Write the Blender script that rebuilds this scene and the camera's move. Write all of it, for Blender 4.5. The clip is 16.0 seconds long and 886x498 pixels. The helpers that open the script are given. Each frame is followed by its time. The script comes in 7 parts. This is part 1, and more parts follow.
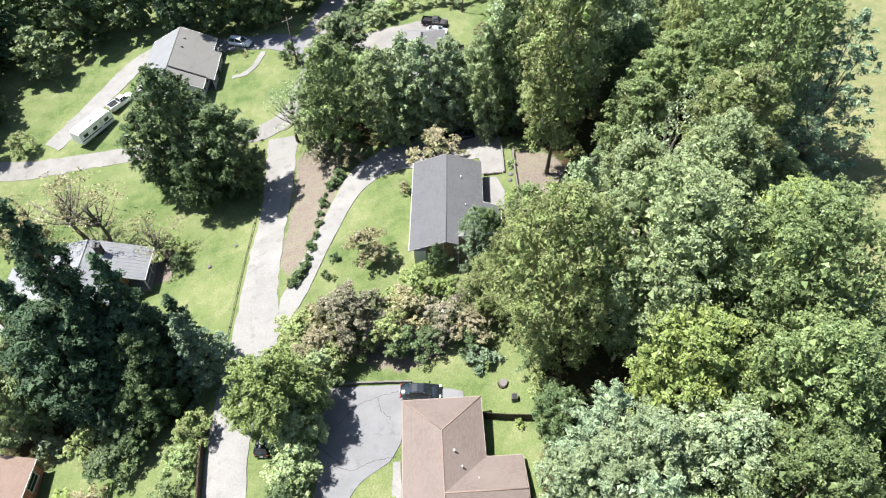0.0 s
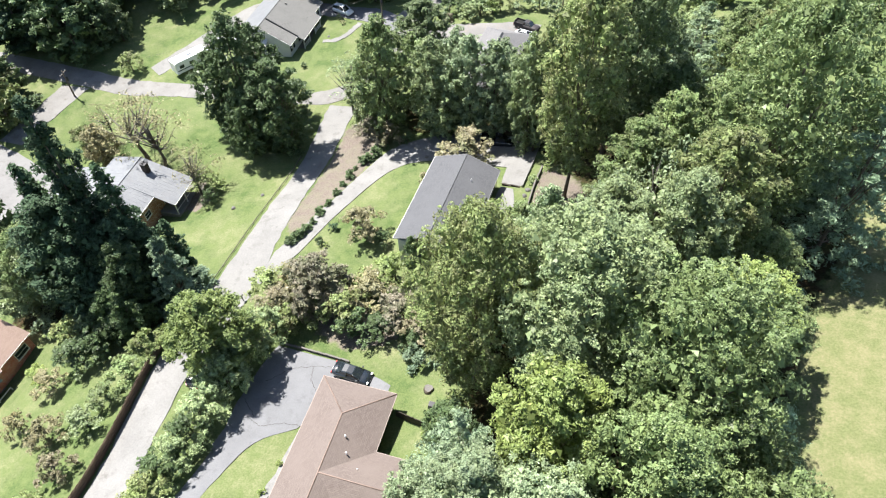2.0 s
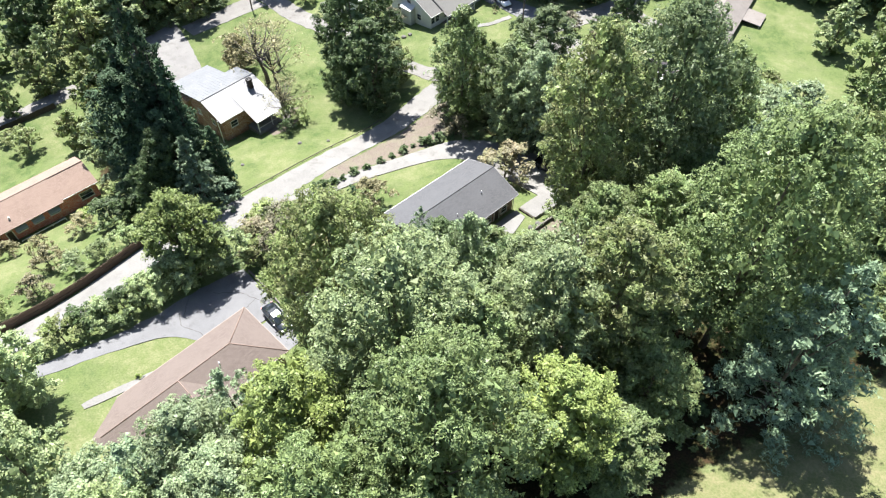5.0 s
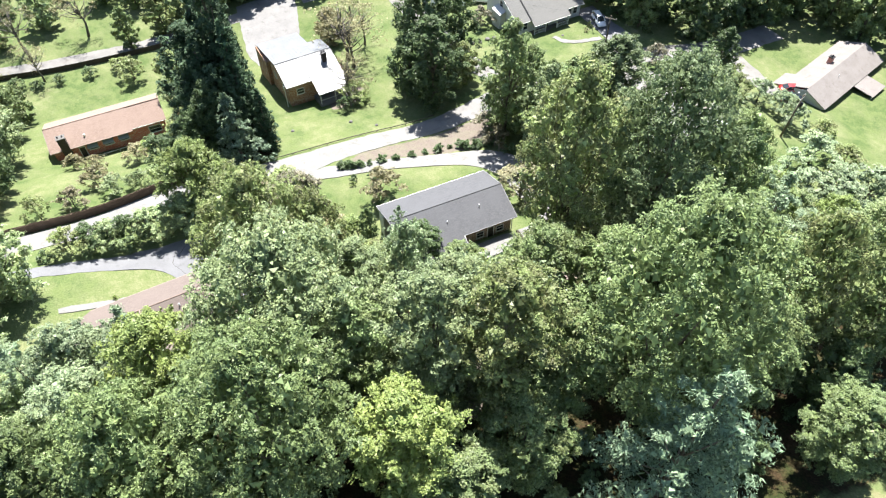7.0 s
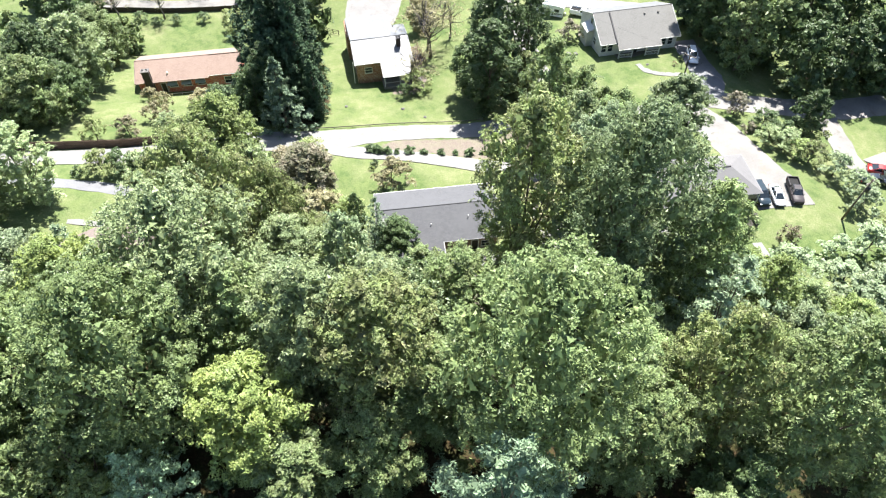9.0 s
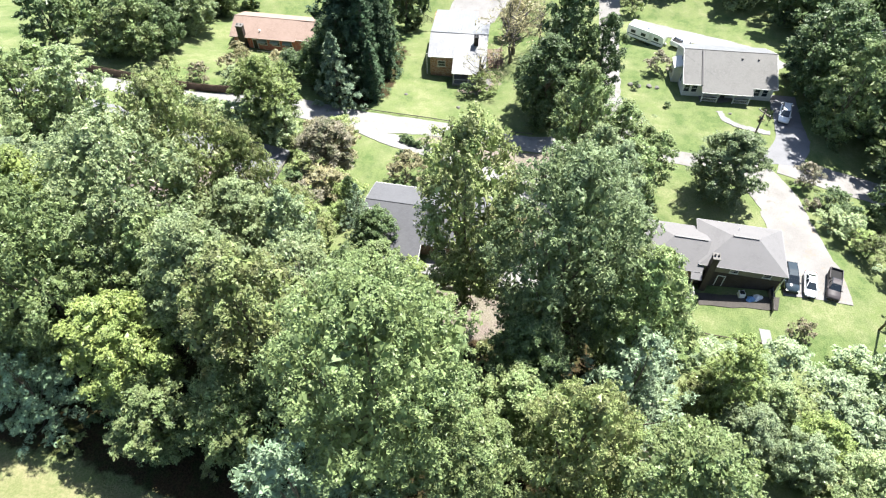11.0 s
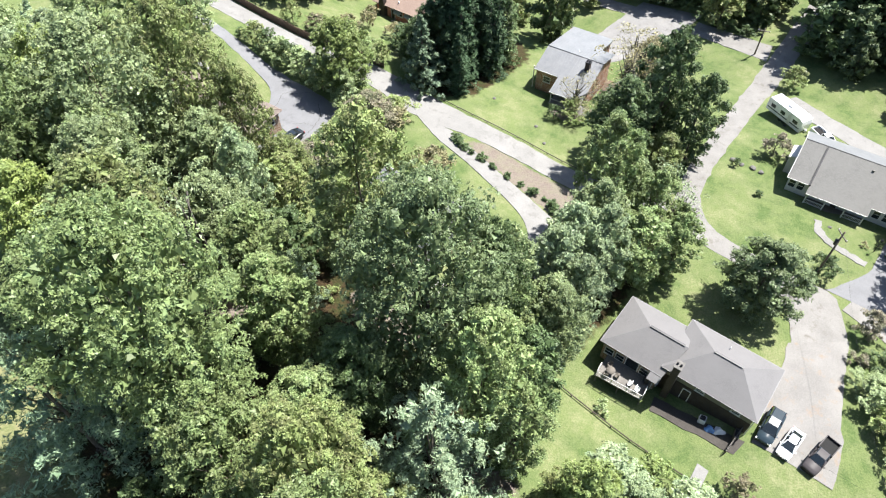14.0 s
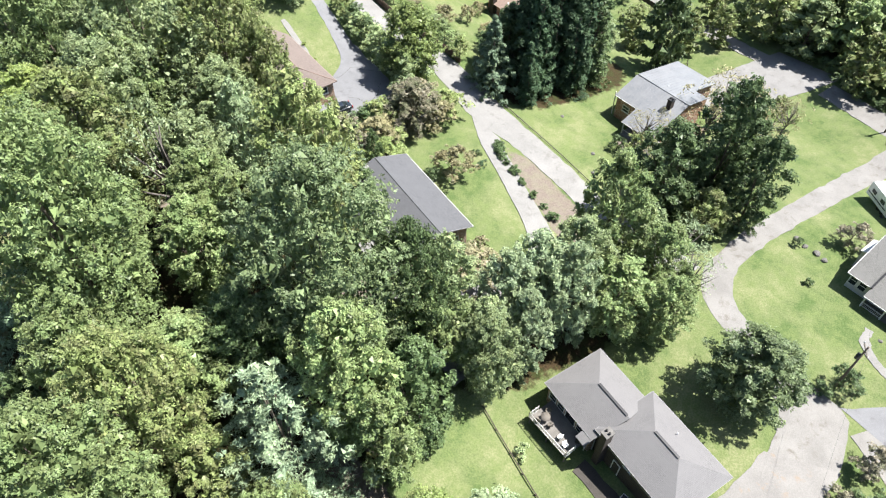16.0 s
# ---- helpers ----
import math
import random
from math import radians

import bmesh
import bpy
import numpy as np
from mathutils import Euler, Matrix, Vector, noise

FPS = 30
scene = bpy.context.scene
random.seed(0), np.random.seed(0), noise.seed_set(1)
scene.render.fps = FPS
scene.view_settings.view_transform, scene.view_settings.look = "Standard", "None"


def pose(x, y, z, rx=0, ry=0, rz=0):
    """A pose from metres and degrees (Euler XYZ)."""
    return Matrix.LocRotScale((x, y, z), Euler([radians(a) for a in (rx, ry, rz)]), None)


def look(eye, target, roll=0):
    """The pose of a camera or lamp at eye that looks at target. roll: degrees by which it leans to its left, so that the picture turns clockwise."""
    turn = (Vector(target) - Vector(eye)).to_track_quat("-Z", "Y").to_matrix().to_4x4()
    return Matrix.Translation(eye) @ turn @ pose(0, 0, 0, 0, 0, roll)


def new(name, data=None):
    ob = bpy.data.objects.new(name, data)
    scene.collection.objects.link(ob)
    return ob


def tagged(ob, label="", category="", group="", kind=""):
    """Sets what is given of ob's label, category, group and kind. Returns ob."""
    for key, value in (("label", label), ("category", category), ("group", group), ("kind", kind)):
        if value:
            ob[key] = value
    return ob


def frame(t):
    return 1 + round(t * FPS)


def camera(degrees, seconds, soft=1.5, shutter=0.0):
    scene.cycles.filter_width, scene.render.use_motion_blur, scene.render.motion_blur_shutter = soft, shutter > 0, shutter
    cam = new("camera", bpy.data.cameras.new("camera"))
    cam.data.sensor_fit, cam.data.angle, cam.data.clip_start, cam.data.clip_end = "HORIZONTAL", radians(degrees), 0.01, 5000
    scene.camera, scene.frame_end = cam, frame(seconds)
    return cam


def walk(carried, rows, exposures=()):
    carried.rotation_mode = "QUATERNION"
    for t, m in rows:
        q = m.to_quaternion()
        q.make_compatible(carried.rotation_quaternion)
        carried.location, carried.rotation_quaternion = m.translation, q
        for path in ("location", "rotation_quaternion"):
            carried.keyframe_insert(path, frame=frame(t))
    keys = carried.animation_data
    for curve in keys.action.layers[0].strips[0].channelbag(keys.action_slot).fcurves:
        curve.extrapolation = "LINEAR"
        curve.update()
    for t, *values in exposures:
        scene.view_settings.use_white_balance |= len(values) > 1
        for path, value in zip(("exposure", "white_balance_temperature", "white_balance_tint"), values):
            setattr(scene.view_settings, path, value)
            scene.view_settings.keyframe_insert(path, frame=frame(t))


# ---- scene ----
cam = camera(67.60, 16.0, soft=1.2)
# seconds, place, turn
ROWS = [
    (0.0, 0.00, 0.00, 71.00, 39.45, 2.08, -2.52),
    (0.5, 4.96, 0.02, 70.43, 39.57, 1.91, 2.30),
    (1.0, 9.64, 0.50, 70.40, 39.69, 1.75, 6.78),
    (1.5, 14.33, 1.34, 70.19, 39.87, 1.60, 11.47),
    (2.0, 19.06, 2.62, 69.97, 39.86, 1.44, 16.14),
    (2.5, 23.73, 4.37, 69.63, 39.88, 1.26, 21.05),
    (3.0, 28.26, 6.57, 69.50, 39.88, 1.14, 25.95),
    (3.5, 32.43, 9.05, 69.45, 39.81, 0.94, 30.66),
    (4.0, 36.41, 11.88, 69.41, 39.76, 0.73, 35.36),
    (6.5, 51.90, 29.21, 70.50, 39.52, 0.22, 57.30),
    (7.0, 54.16, 33.46, 70.85, 39.35, 0.15, 61.75),
    (7.5, 56.04, 37.95, 71.09, 39.25, 0.15, 66.12),
    (8.0, 57.54, 42.60, 71.23, 39.08, 0.20, 70.45),
    (8.5, 58.83, 47.40, 71.43, 38.97, 0.14, 75.02),
    (9.0, 59.68, 52.38, 71.38, 38.90, 0.09, 79.45),
    (9.5, 60.10, 57.58, 71.47, 38.77, 0.16, 84.15),
    (10.0, 60.04, 62.78, 71.70, 38.67, 0.29, 88.71),
    (12.5, 54.34, 87.29, 70.62, 38.75, 0.42, 111.16),
    (13.0, 52.13, 91.66, 70.40, 38.80, 0.51, 115.56),
    (13.5, 49.67, 95.69, 69.85, 38.97, 0.54, 119.81),
    (14.0, 46.80, 99.73, 69.57, 39.12, 0.53, 124.31),
    (14.5, 43.65, 103.73, 68.89, 39.40, 0.63, 128.98),
    (15.0, 39.89, 107.70, 68.43, 39.44, 0.77, 134.05),
    (15.5, 35.82, 111.17, 68.12, 39.54, 0.81, 139.07),
    (16.0, 31.73, 114.17, 67.43, 39.82, 0.85, 143.81),
]
walk(cam, [(t, pose(x, y, z, rx, ry, rz)) for t, x, y, z, rx, ry, rz in ROWS],
     exposures=[(0.0, 1.72), (3.5, 1.74), (6.5, 1.93), (10.0, 2.06), (12.5, 1.88), (14.0, 1.74), (16.0, 1.72)])

# ---- sky, sun ----
world = bpy.data.worlds.new("sky")
scene.world = world
world.use_nodes = True
_nt = world.node_tree
_sky = _nt.nodes.new("ShaderNodeTexSky")
_sky.sky_type = "NISHITA"
_sky.sun_disc = False
_sky.sun_elevation = radians(60)
_sky.sun_rotation = radians(297)
_bg = _nt.nodes["Background"]
_bg.inputs["Strength"].default_value = 0.068
_nt.links.new(_sky.outputs[0], _bg.inputs["Color"])
sun = new("sun", bpy.data.lights.new("sun", "SUN"))
sun.data.energy, sun.data.angle, sun.data.color = 4.7, radians(0.55), (1.0, 0.965, 0.92)
sun.matrix_world = look((-50, 25, 100), (0, 0, 0))


# ---- materials ----
def nodes_of(name):
    m = bpy.data.materials.new(name)
    m.use_nodes = True
    nt = m.node_tree
    return m, nt, nt.nodes["Principled BSDF"]


def ramp_between(nt, fac, a, b):
    mix = nt.nodes.new("ShaderNodeMix")
    mix.data_type = "RGBA"
    nt.links.new(fac, mix.inputs[0])
    for sock, col in ((mix.inputs[6], a), (mix.inputs[7], b)):
        if isinstance(col, tuple):
            sock.default_value = (*col, 1)
        else:
            nt.links.new(col, sock)
    return mix.outputs[2]


def noise_node(nt, coord, scale, detail=4.0, rough=0.6, lo=0.35, hi=0.65):
    n = nt.nodes.new("ShaderNodeTexNoise")
    n.inputs["Scale"].default_value, n.inputs["Detail"].default_value, n.inputs["Roughness"].default_value = scale, detail, rough
    nt.links.new(coord, n.inputs["Vector"])
    r = nt.nodes.new("ShaderNodeMapRange")
    r.inputs["From Min"].default_value, r.inputs["From Max"].default_value = lo, hi
    nt.links.new(n.outputs["Fac"], r.inputs["Value"])
    return r.outputs[0]


def bump_on(nt, bsdf, height, strength, distance):
    b = nt.nodes.new("ShaderNodeBump")
    b.inputs["Strength"].default_value, b.inputs["Distance"].default_value = strength, distance
    nt.links.new(height, b.inputs["Height"])
    nt.links.new(b.outputs[0], bsdf.inputs["Normal"])


def surface(name, dark, light, coarse=0.5, fine=8.0, rough=0.85, metal=0.0, bump=0.02, stain=None, spec=0.4):
    """A weathered surface: two scales of variation between two colours, stains, fine relief."""
    m, nt, p = nodes_of(name)
    co = nt.nodes.new("ShaderNodeTexCoord").outputs["Object"]
    big, small = noise_node(nt, co, coarse), noise_node(nt, co, fine, 6.0)
    half = tuple((a + b) / 2 for a, b in zip(dark, light))
    c = ramp_between(nt, big, ramp_between(nt, small, dark, half), ramp_between(nt, small, half, light))
    if stain:
        c = ramp_between(nt, noise_node(nt, co, coarse * 2.3, 5.0, 0.7, 0.55, 0.75), c, stain)
    nt.links.new(c, p.inputs["Base Color"])
    p.inputs["Roughness"].default_value, p.inputs["Metallic"].default_value = rough, metal
    p.inputs["Specular IOR Level"].default_value = spec
    bump_on(nt, p, small, 0.5, bump)
    return m


def plain(name, col, rough=0.5, metal=0.0, coat=0.0, spec=0.5):
    m, nt, p = nodes_of(name)
    co = nt.nodes.new("ShaderNodeTexCoord").outputs["Object"]
    f = noise_node(nt, co, 3.0, 5.0)
    nt.links.new(ramp_between(nt, f, tuple(v * 0.9 for v in col), tuple(min(1, v * 1.08) for v in col)), p.inputs["Base Color"])
    p.inputs["Roughness"].default_value, p.inputs["Metallic"].default_value = rough, metal
    p.inputs["Coat Weight"].default_value, p.inputs["Specular IOR Level"].default_value = coat, spec
    return m


def shingles(name, dark, light, course=0.16):
    """Roof shingles: courses and tabs with their own tone, streaks and sun-bleached patches."""
    m, nt, p = nodes_of(name)
    co = nt.nodes.new("ShaderNodeTexCoord").outputs["UV"]
    br = nt.nodes.new("ShaderNodeTexBrick")
    br.inputs["Scale"].default_value = 1.0
    br.inputs["Brick Width"].default_value, br.inputs["Row Height"].default_value = 0.33, course
    br.inputs["Mortar Size"].default_value, br.inputs["Mortar Smooth"].default_value = 0.012, 0.4
    dark = tuple(a * 0.65 + b * 0.35 for a, b in zip(dark, light))
    br.inputs["Color1"].default_value, br.inputs["Color2"].default_value = (*dark, 1), (*light, 1)
    br.inputs["Mortar"].default_value = (*(v * 0.7 for v in dark), 1)
    nt.links.new(co, br.inputs["Vector"])
    ob = nt.nodes.new("ShaderNodeTexCoord").outputs["Object"]
    half = tuple((a + b) * 0.5 for a, b in zip(dark, light))
    patch = noise_node(nt, ob, 0.35, 5.0, 0.6, 0.35, 0.7)
    grain = noise_node(nt, ob, 14.0, 3.0)
    base = ramp_between(nt, grain, half, light)
    c = ramp_between(nt, patch, br.outputs["Color"], base)
    nt.links.new(c, p.inputs["Base Color"])
    p.inputs["Roughness"].default_value = 0.9
    p.inputs["Specular IOR Level"].default_value = 0.35
    bump_on(nt, p, br.outputs["Fac"], -0.4, 0.01)
    return m


def brickwork(name, c1, c2, mortar=(0.45, 0.42, 0.38)):
    m, nt, p = nodes_of(name)
    co = nt.nodes.new("ShaderNodeTexCoord").outputs["UV"]
    br = nt.nodes.new("ShaderNodeTexBrick")
    br.inputs["Scale"].default_value = 1.0
    br.inputs["Brick Width"].default_value, br.inputs["Row Height"].default_value, br.inputs["Mortar Size"].default_value = 0.22, 0.075, 0.008
    br.inputs["Color1"].default_value, br.inputs["Color2"].default_value, br.inputs["Mortar"].default_value = (*c1, 1), (*c2, 1), (*mortar, 1)
    nt.links.new(co, br.inputs["Vector"])
    ob = nt.nodes.new("ShaderNodeTexCoord").outputs["Object"]
    stain = noise_node(nt, ob, 0.8, 5.0, 0.6, 0.45, 0.8)
    nt.links.new(ramp_between(nt, stain, br.outputs["Color"], tuple(v * 0.7 for v in c1)), p.inputs["Base Color"])
    p.inputs["Roughness"].default_value = 0.85
    bump_on(nt, p, br.outputs["Fac"], -0.5, 0.008)
    return m


def siding(name, col, board=0.18):
    m, nt, p = nodes_of(name)
    co = nt.nodes.new("ShaderNodeTexCoord").outputs["UV"]
    w = nt.nodes.new("ShaderNodeTexWave")
    w.wave_profile, w.bands_direction = "SAW", "Y"
    w.inputs["Scale"].default_value = 1 / board * 0.1592 * 2
    nt.links.new(co, w.inputs["Vector"])
    ob = nt.nodes.new("ShaderNodeTexCoord").outputs["Object"]
    dirt = noise_node(nt, ob, 0.9, 5.0, 0.65, 0.4, 0.75)
    nt.links.new(ramp_between(nt, dirt, col, tuple(v * 0.82 for v in col)), p.inputs["Base Color"])
    p.inputs["Roughness"].default_value = 0.6
    bump_on(nt, p, w.outputs["Fac"], 0.5, 0.02)
    return m


def foliage(name, dark, light, dry=None, gloss=0.45, thin=0.22):
    """Leaves: each spray has its own tone, each tree its own hue; light passes through."""
    m, nt, p = nodes_of(name)
    geo = nt.nodes.new("ShaderNodeNewGeometry").outputs["Random Per Island"]
    mean = tuple((0.4 * d + 1.07 * l) * k for d, l, k in zip(dark, light, (1.23, 1.23, 1.27)))
    c = ramp_between(nt, geo, tuple(v * 0.6 for v in mean), tuple(v * 1.4 for v in mean))
    ob = nt.nodes.new("ShaderNodeTexCoord").outputs["Object"]
    patch = noise_node(nt, ob, 0.55, 3.0, 0.5, 0.38, 0.64)
    dry = dry or tuple(v * k for v, k in zip(mean, (1.0, 0.94, 0.86)))
    c = ramp_between(nt, patch, c, ramp_between(nt, geo, tuple(v * 0.65 for v in dry), tuple(v * 1.5 for v in dry)))
    hsv = nt.nodes.new("ShaderNodeHueSaturation")
    r = nt.nodes.new("ShaderNodeMapRange")
    r.inputs["To Min"].default_value, r.inputs["To Max"].default_value = 0.8, 1.22
    nt.links.new(nt.nodes.new("ShaderNodeObjectInfo").outputs["Random"], r.inputs["Value"])
    nt.links.new(r.outputs[0], hsv.inputs["Value"])
    nt.links.new(c, hsv.inputs["Color"])
    nt.links.new(hsv.outputs[0], p.inputs["Base Color"])
    p.inputs["Roughness"].default_value = gloss
    p.inputs["Specular IOR Level"].default_value = 0.25
    tr = nt.nodes.new("ShaderNodeBsdfTranslucent")
    nt.links.new(hsv.outputs[0], tr.inputs["Color"])
    mx = nt.nodes.new("ShaderNodeMixShader")
    mx.inputs[0].default_value = thin
    nt.links.new(p.outputs[0], mx.inputs[1])
    nt.links.new(tr.outputs[0], mx.inputs[2])
    nt.links.new(mx.outputs[0], nt.nodes["Material Output"].inputs["Surface"])
    return m


def ground_cover(name):
    """Mown grass, meadow, bare earth and shade-darkened fallen leaves, each where the plan has it."""
    m, nt, p = nodes_of(name)
    co = nt.nodes.new("ShaderNodeTexCoord").outputs["Object"]

    def attr(key):
        a = nt.nodes.new("ShaderNodeAttribute")
        a.attribute_name = key
        mr = nt.nodes.new("ShaderNodeMath")
        mr.operation = "ADD"
        nz = nt.nodes.new("ShaderNodeTexNoise")
        nz.inputs["Scale"].default_value, nz.inputs["Detail"].default_value = 0.9, 5.0
        nt.links.new(co, nz.inputs["Vector"])
        nt.links.new(a.outputs["Fac"], mr.inputs[0])
        nt.links.new(nz.outputs["Fac"], mr.inputs[1])
        r = nt.nodes.new("ShaderNodeMapRange")
        r.inputs["From Min"].default_value, r.inputs["From Max"].default_value = 0.88, 1.12
        nt.links.new(mr.outputs[0], r.inputs["Value"])
        return r.outputs[0]

    big, mid, fine = noise_node(nt, co, 0.12, 6.0, 0.65, 0.42, 0.6), noise_node(nt, co, 0.55, 7.0, 0.7, 0.42, 0.62), noise_node(nt, co, 5.0, 6.0)
    lush = ramp_between(nt, fine, (0.05, 0.081, 0.025), (0.082, 0.118, 0.041))
    worn = ramp_between(nt, fine, (0.112, 0.134, 0.056), (0.18, 0.188, 0.098))
    lawn = ramp_between(nt, mid, ramp_between(nt, big, lush, worn), ramp_between(nt, fine, (0.086, 0.118, 0.041), (0.127, 0.154, 0.062)))
    meadow = ramp_between(nt, mid, ramp_between(nt, fine, (0.092, 0.111, 0.044), (0.138, 0.149, 0.068)), ramp_between(nt, fine, (0.138, 0.141, 0.068), (0.184, 0.172, 0.095)))
    bare = ramp_between(nt, mid, ramp_between(nt, fine, (0.105, 0.084, 0.07), (0.17, 0.145, 0.126)), ramp_between(nt, fine, (0.12, 0.112, 0.078), (0.17, 0.152, 0.122)))
    # fallen leaves, coloured darker so they also carry the shade of woodland hollows
    shaded_litter = ramp_between(nt, mid, ramp_between(nt, fine, (0.020, 0.014, 0.007), (0.052, 0.035, 0.017)), ramp_between(nt, fine, (0.016, 0.025, 0.007), (0.036, 0.042, 0.013)))
    c = ramp_between(nt, attr("meadow"), lawn, meadow)
    c = ramp_between(nt, attr("shaded_litter"), c, shaded_litter)
    c = ramp_between(nt, attr("bare"), c, bare)
    nt.links.new(c, p.inputs["Base Color"])
    p.inputs["Roughness"].default_value = 0.95
    p.inputs["Specular IOR Level"].default_value = 0.15
    bump_on(nt, p, fine, 0.7, 0.06)
    return m


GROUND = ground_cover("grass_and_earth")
CONCRETE = surface("pale_concrete", (0.131, 0.129, 0.123), (0.198, 0.195, 0.188), 0.25, 5.0, stain=(0.104, 0.099, 0.091))
GRAVEL = surface("pale_gravel", (0.121, 0.116, 0.109), (0.196, 0.191, 0.181), 0.3, 9.0, bump=0.04, stain=(0.096, 0.084, 0.070))
GRAVEL_WHITE = surface("glaring_gravel", (0.131, 0.128, 0.125), (0.196, 0.194, 0.190), 0.3, 9.0, bump=0.04, stain=(0.105, 0.100, 0.092))
ASPHALT = surface("grey_asphalt", (0.106, 0.108, 0.114), (0.158, 0.161, 0.169), 0.3, 10.0, stain=(0.088, 0.088, 0.093))
DIRT_DRIVE = surface("dusty_drive", (0.119, 0.114, 0.108), (0.190, 0.184, 0.174), 0.22, 7.0, stain=(0.185, 0.135, 0.094))
SHINGLE_GREY = shingles("grey_shingles", (0.058, 0.059, 0.064), (0.090, 0.092, 0.098))
SHINGLE_ASH = shingles("ash_grey_shingles", (0.111, 0.109, 0.111), (0.141, 0.138, 0.139))
SHINGLE_PALE = shingles("pale_grey_shingles", (0.110, 0.109, 0.103), (0.157, 0.155, 0.147))
SHINGLE_BROWN = shingles("brown_shingles", (0.094, 0.074, 0.065), (0.142, 0.116, 0.104))
SHINGLE_TAN = shingles("tan_shingles", (0.158, 0.110, 0.088), (0.238, 0.176, 0.145))
METAL_ROOF = surface("white_metal_roofing", (0.126, 0.133, 0.143), (0.180, 0.186, 0.192), 0.6, 3.0, 0.45, 0.0, 0.004, stain=(0.163, 0.163, 0.163))
BRICK_RED = brickwork("red_brick", (0.396, 0.094, 0.060), (0.484, 0.138, 0.088))
BRICK_DARK = brickwork("sooty_brick", (0.03, 0.02, 0.016), (0.05, 0.032, 0.025), (0.06, 0.055, 0.05))
BRICK_TAN = brickwork("tan_brick", (0.184, 0.102, 0.056), (0.230, 0.138, 0.082))
BRICK_ORANGE = brickwork("orange_brick", (0.220, 0.097, 0.046), (0.273, 0.132, 0.066))
SIDING_WHITE = siding("white_siding", (0.515, 0.515, 0.500))
SIDING_BEIGE = siding("beige_siding", (0.167, 0.154, 0.119))
SIDING_GREY = siding("pale_grey_siding", (0.255, 0.266, 0.266))
ROOF_BEIGE = surface("beige_roofing", (0.143, 0.128, 0.118), (0.195, 0.179, 0.168), 0.5, 6.0, 0.8, stain=(0.121, 0.104, 0.092))
CAP_GREY = surface("grey_ridge_caps", (0.069, 0.070, 0.076), (0.092, 0.095, 0.100), 0.8, 6.0)
CAP_PALE = surface("pale_ridge_caps", (0.106, 0.105, 0.099), (0.150, 0.148, 0.141), 0.8, 6.0)
CAP_TAN = surface("tan_ridge_caps", (0.150, 0.107, 0.088), (0.220, 0.163, 0.136), 0.8, 6.0)
TRIM_GREY = plain("grey_trim", (0.176, 0.176, 0.180), 0.6)
TRIM_TAN = plain("tan_trim", (0.211, 0.167, 0.141), 0.6)
TRIM = plain("white_trim", (0.528, 0.528, 0.510), 0.5)
GLASS_DARK = plain("window_glass", (0.02, 0.025, 0.03), 0.08)
WOOD_GREY = surface("weathered_wood", (0.082, 0.071, 0.062), (0.153, 0.138, 0.117), 0.8, 12.0)
WOOD_DARK = surface("dark_stained_wood", (0.026, 0.020, 0.016), (0.058, 0.046, 0.035), 0.8, 12.0)
WOOD_BROWN = surface("brown_timber", (0.075, 0.051, 0.035), (0.150, 0.106, 0.075), 0.8, 12.0)
WOOD_PALE = surface("bleached_deck_wood", (0.088, 0.081, 0.073), (0.167, 0.157, 0.145), 0.8, 10.0)
BARK = surface("bark", (0.06, 0.045, 0.035), (0.17, 0.14, 0.11), 1.2, 14.0, 0.95, bump=0.04)
BARK_GREY = surface("grey_bark", (0.07, 0.062, 0.055), (0.16, 0.145, 0.13), 1.0, 12.0, 0.9, bump=0.03)
# near-black: house shade put into the patio's colour, and tar in the cracks
SHADE_AND_TAR = surface("shaded_paving_and_tar", (0.026, 0.023, 0.020), (0.05, 0.044, 0.038), 1.0, 7.0)
STONE = surface("grey_stone", (0.07, 0.068, 0.064), (0.16, 0.152, 0.142), 1.0, 7.0)
IRON = plain("dark_metal", (0.03, 0.03, 0.032), 0.45, 0.6)
RUBBER = plain("tyre_rubber", (0.012, 0.012, 0.012), 0.8, spec=0.2)
CHROME = plain("bright_metal", (0.6, 0.6, 0.6), 0.25, 1.0)
PAINT_BLACK = plain("black_car_paint", (0.012, 0.016, 0.02), 0.22, 0.0, 0.8)
PAINT_SLATE = plain("slate_car_paint", (0.022, 0.034, 0.043), 0.12, 0.0, 0.0)
PAINT_WHITE = plain("white_car_paint", (0.72, 0.73, 0.74), 0.25, 0.0, 0.8)
PAINT_TAN = plain("dark_taupe_car_paint", (0.045, 0.040, 0.042), 0.5, 0.0, 0.0, 0.15)
AWNING = plain("faded_awning_canvas", (0.2, 0.22, 0.17), 0.8)
PAINT_RED = plain("red_car_paint", (0.3, 0.015, 0.012), 0.3, 0.0, 0.6)
CAR_GLASS = plain("tinted_glass", (0.015, 0.02, 0.024), 0.05, 0.0, 0.5)
LAMP_RED = plain("red_lens", (0.35, 0.02, 0.02), 0.2)
LAMP_CLEAR = plain("clear_lens", (0.7, 0.72, 0.72), 0.15)
BLUE_TARP = plain("blue_plastic", (0.12, 0.25, 0.5), 0.4)
PLASTIC_WHITE = plain("white_plastic", (0.7, 0.7, 0.7), 0.4)
LEAF_OAK = foliage("oak_leaves", (0.056, 0.088, 0.034), (0.13, 0.174, 0.07), (0.138, 0.17, 0.068))
LEAF_DEEP = foliage("deep_green_leaves", (0.022, 0.041, 0.017), (0.056, 0.083, 0.035))
LEAF_LIME = foliage("lime_leaves", (0.073, 0.108, 0.028), (0.134, 0.172, 0.056))
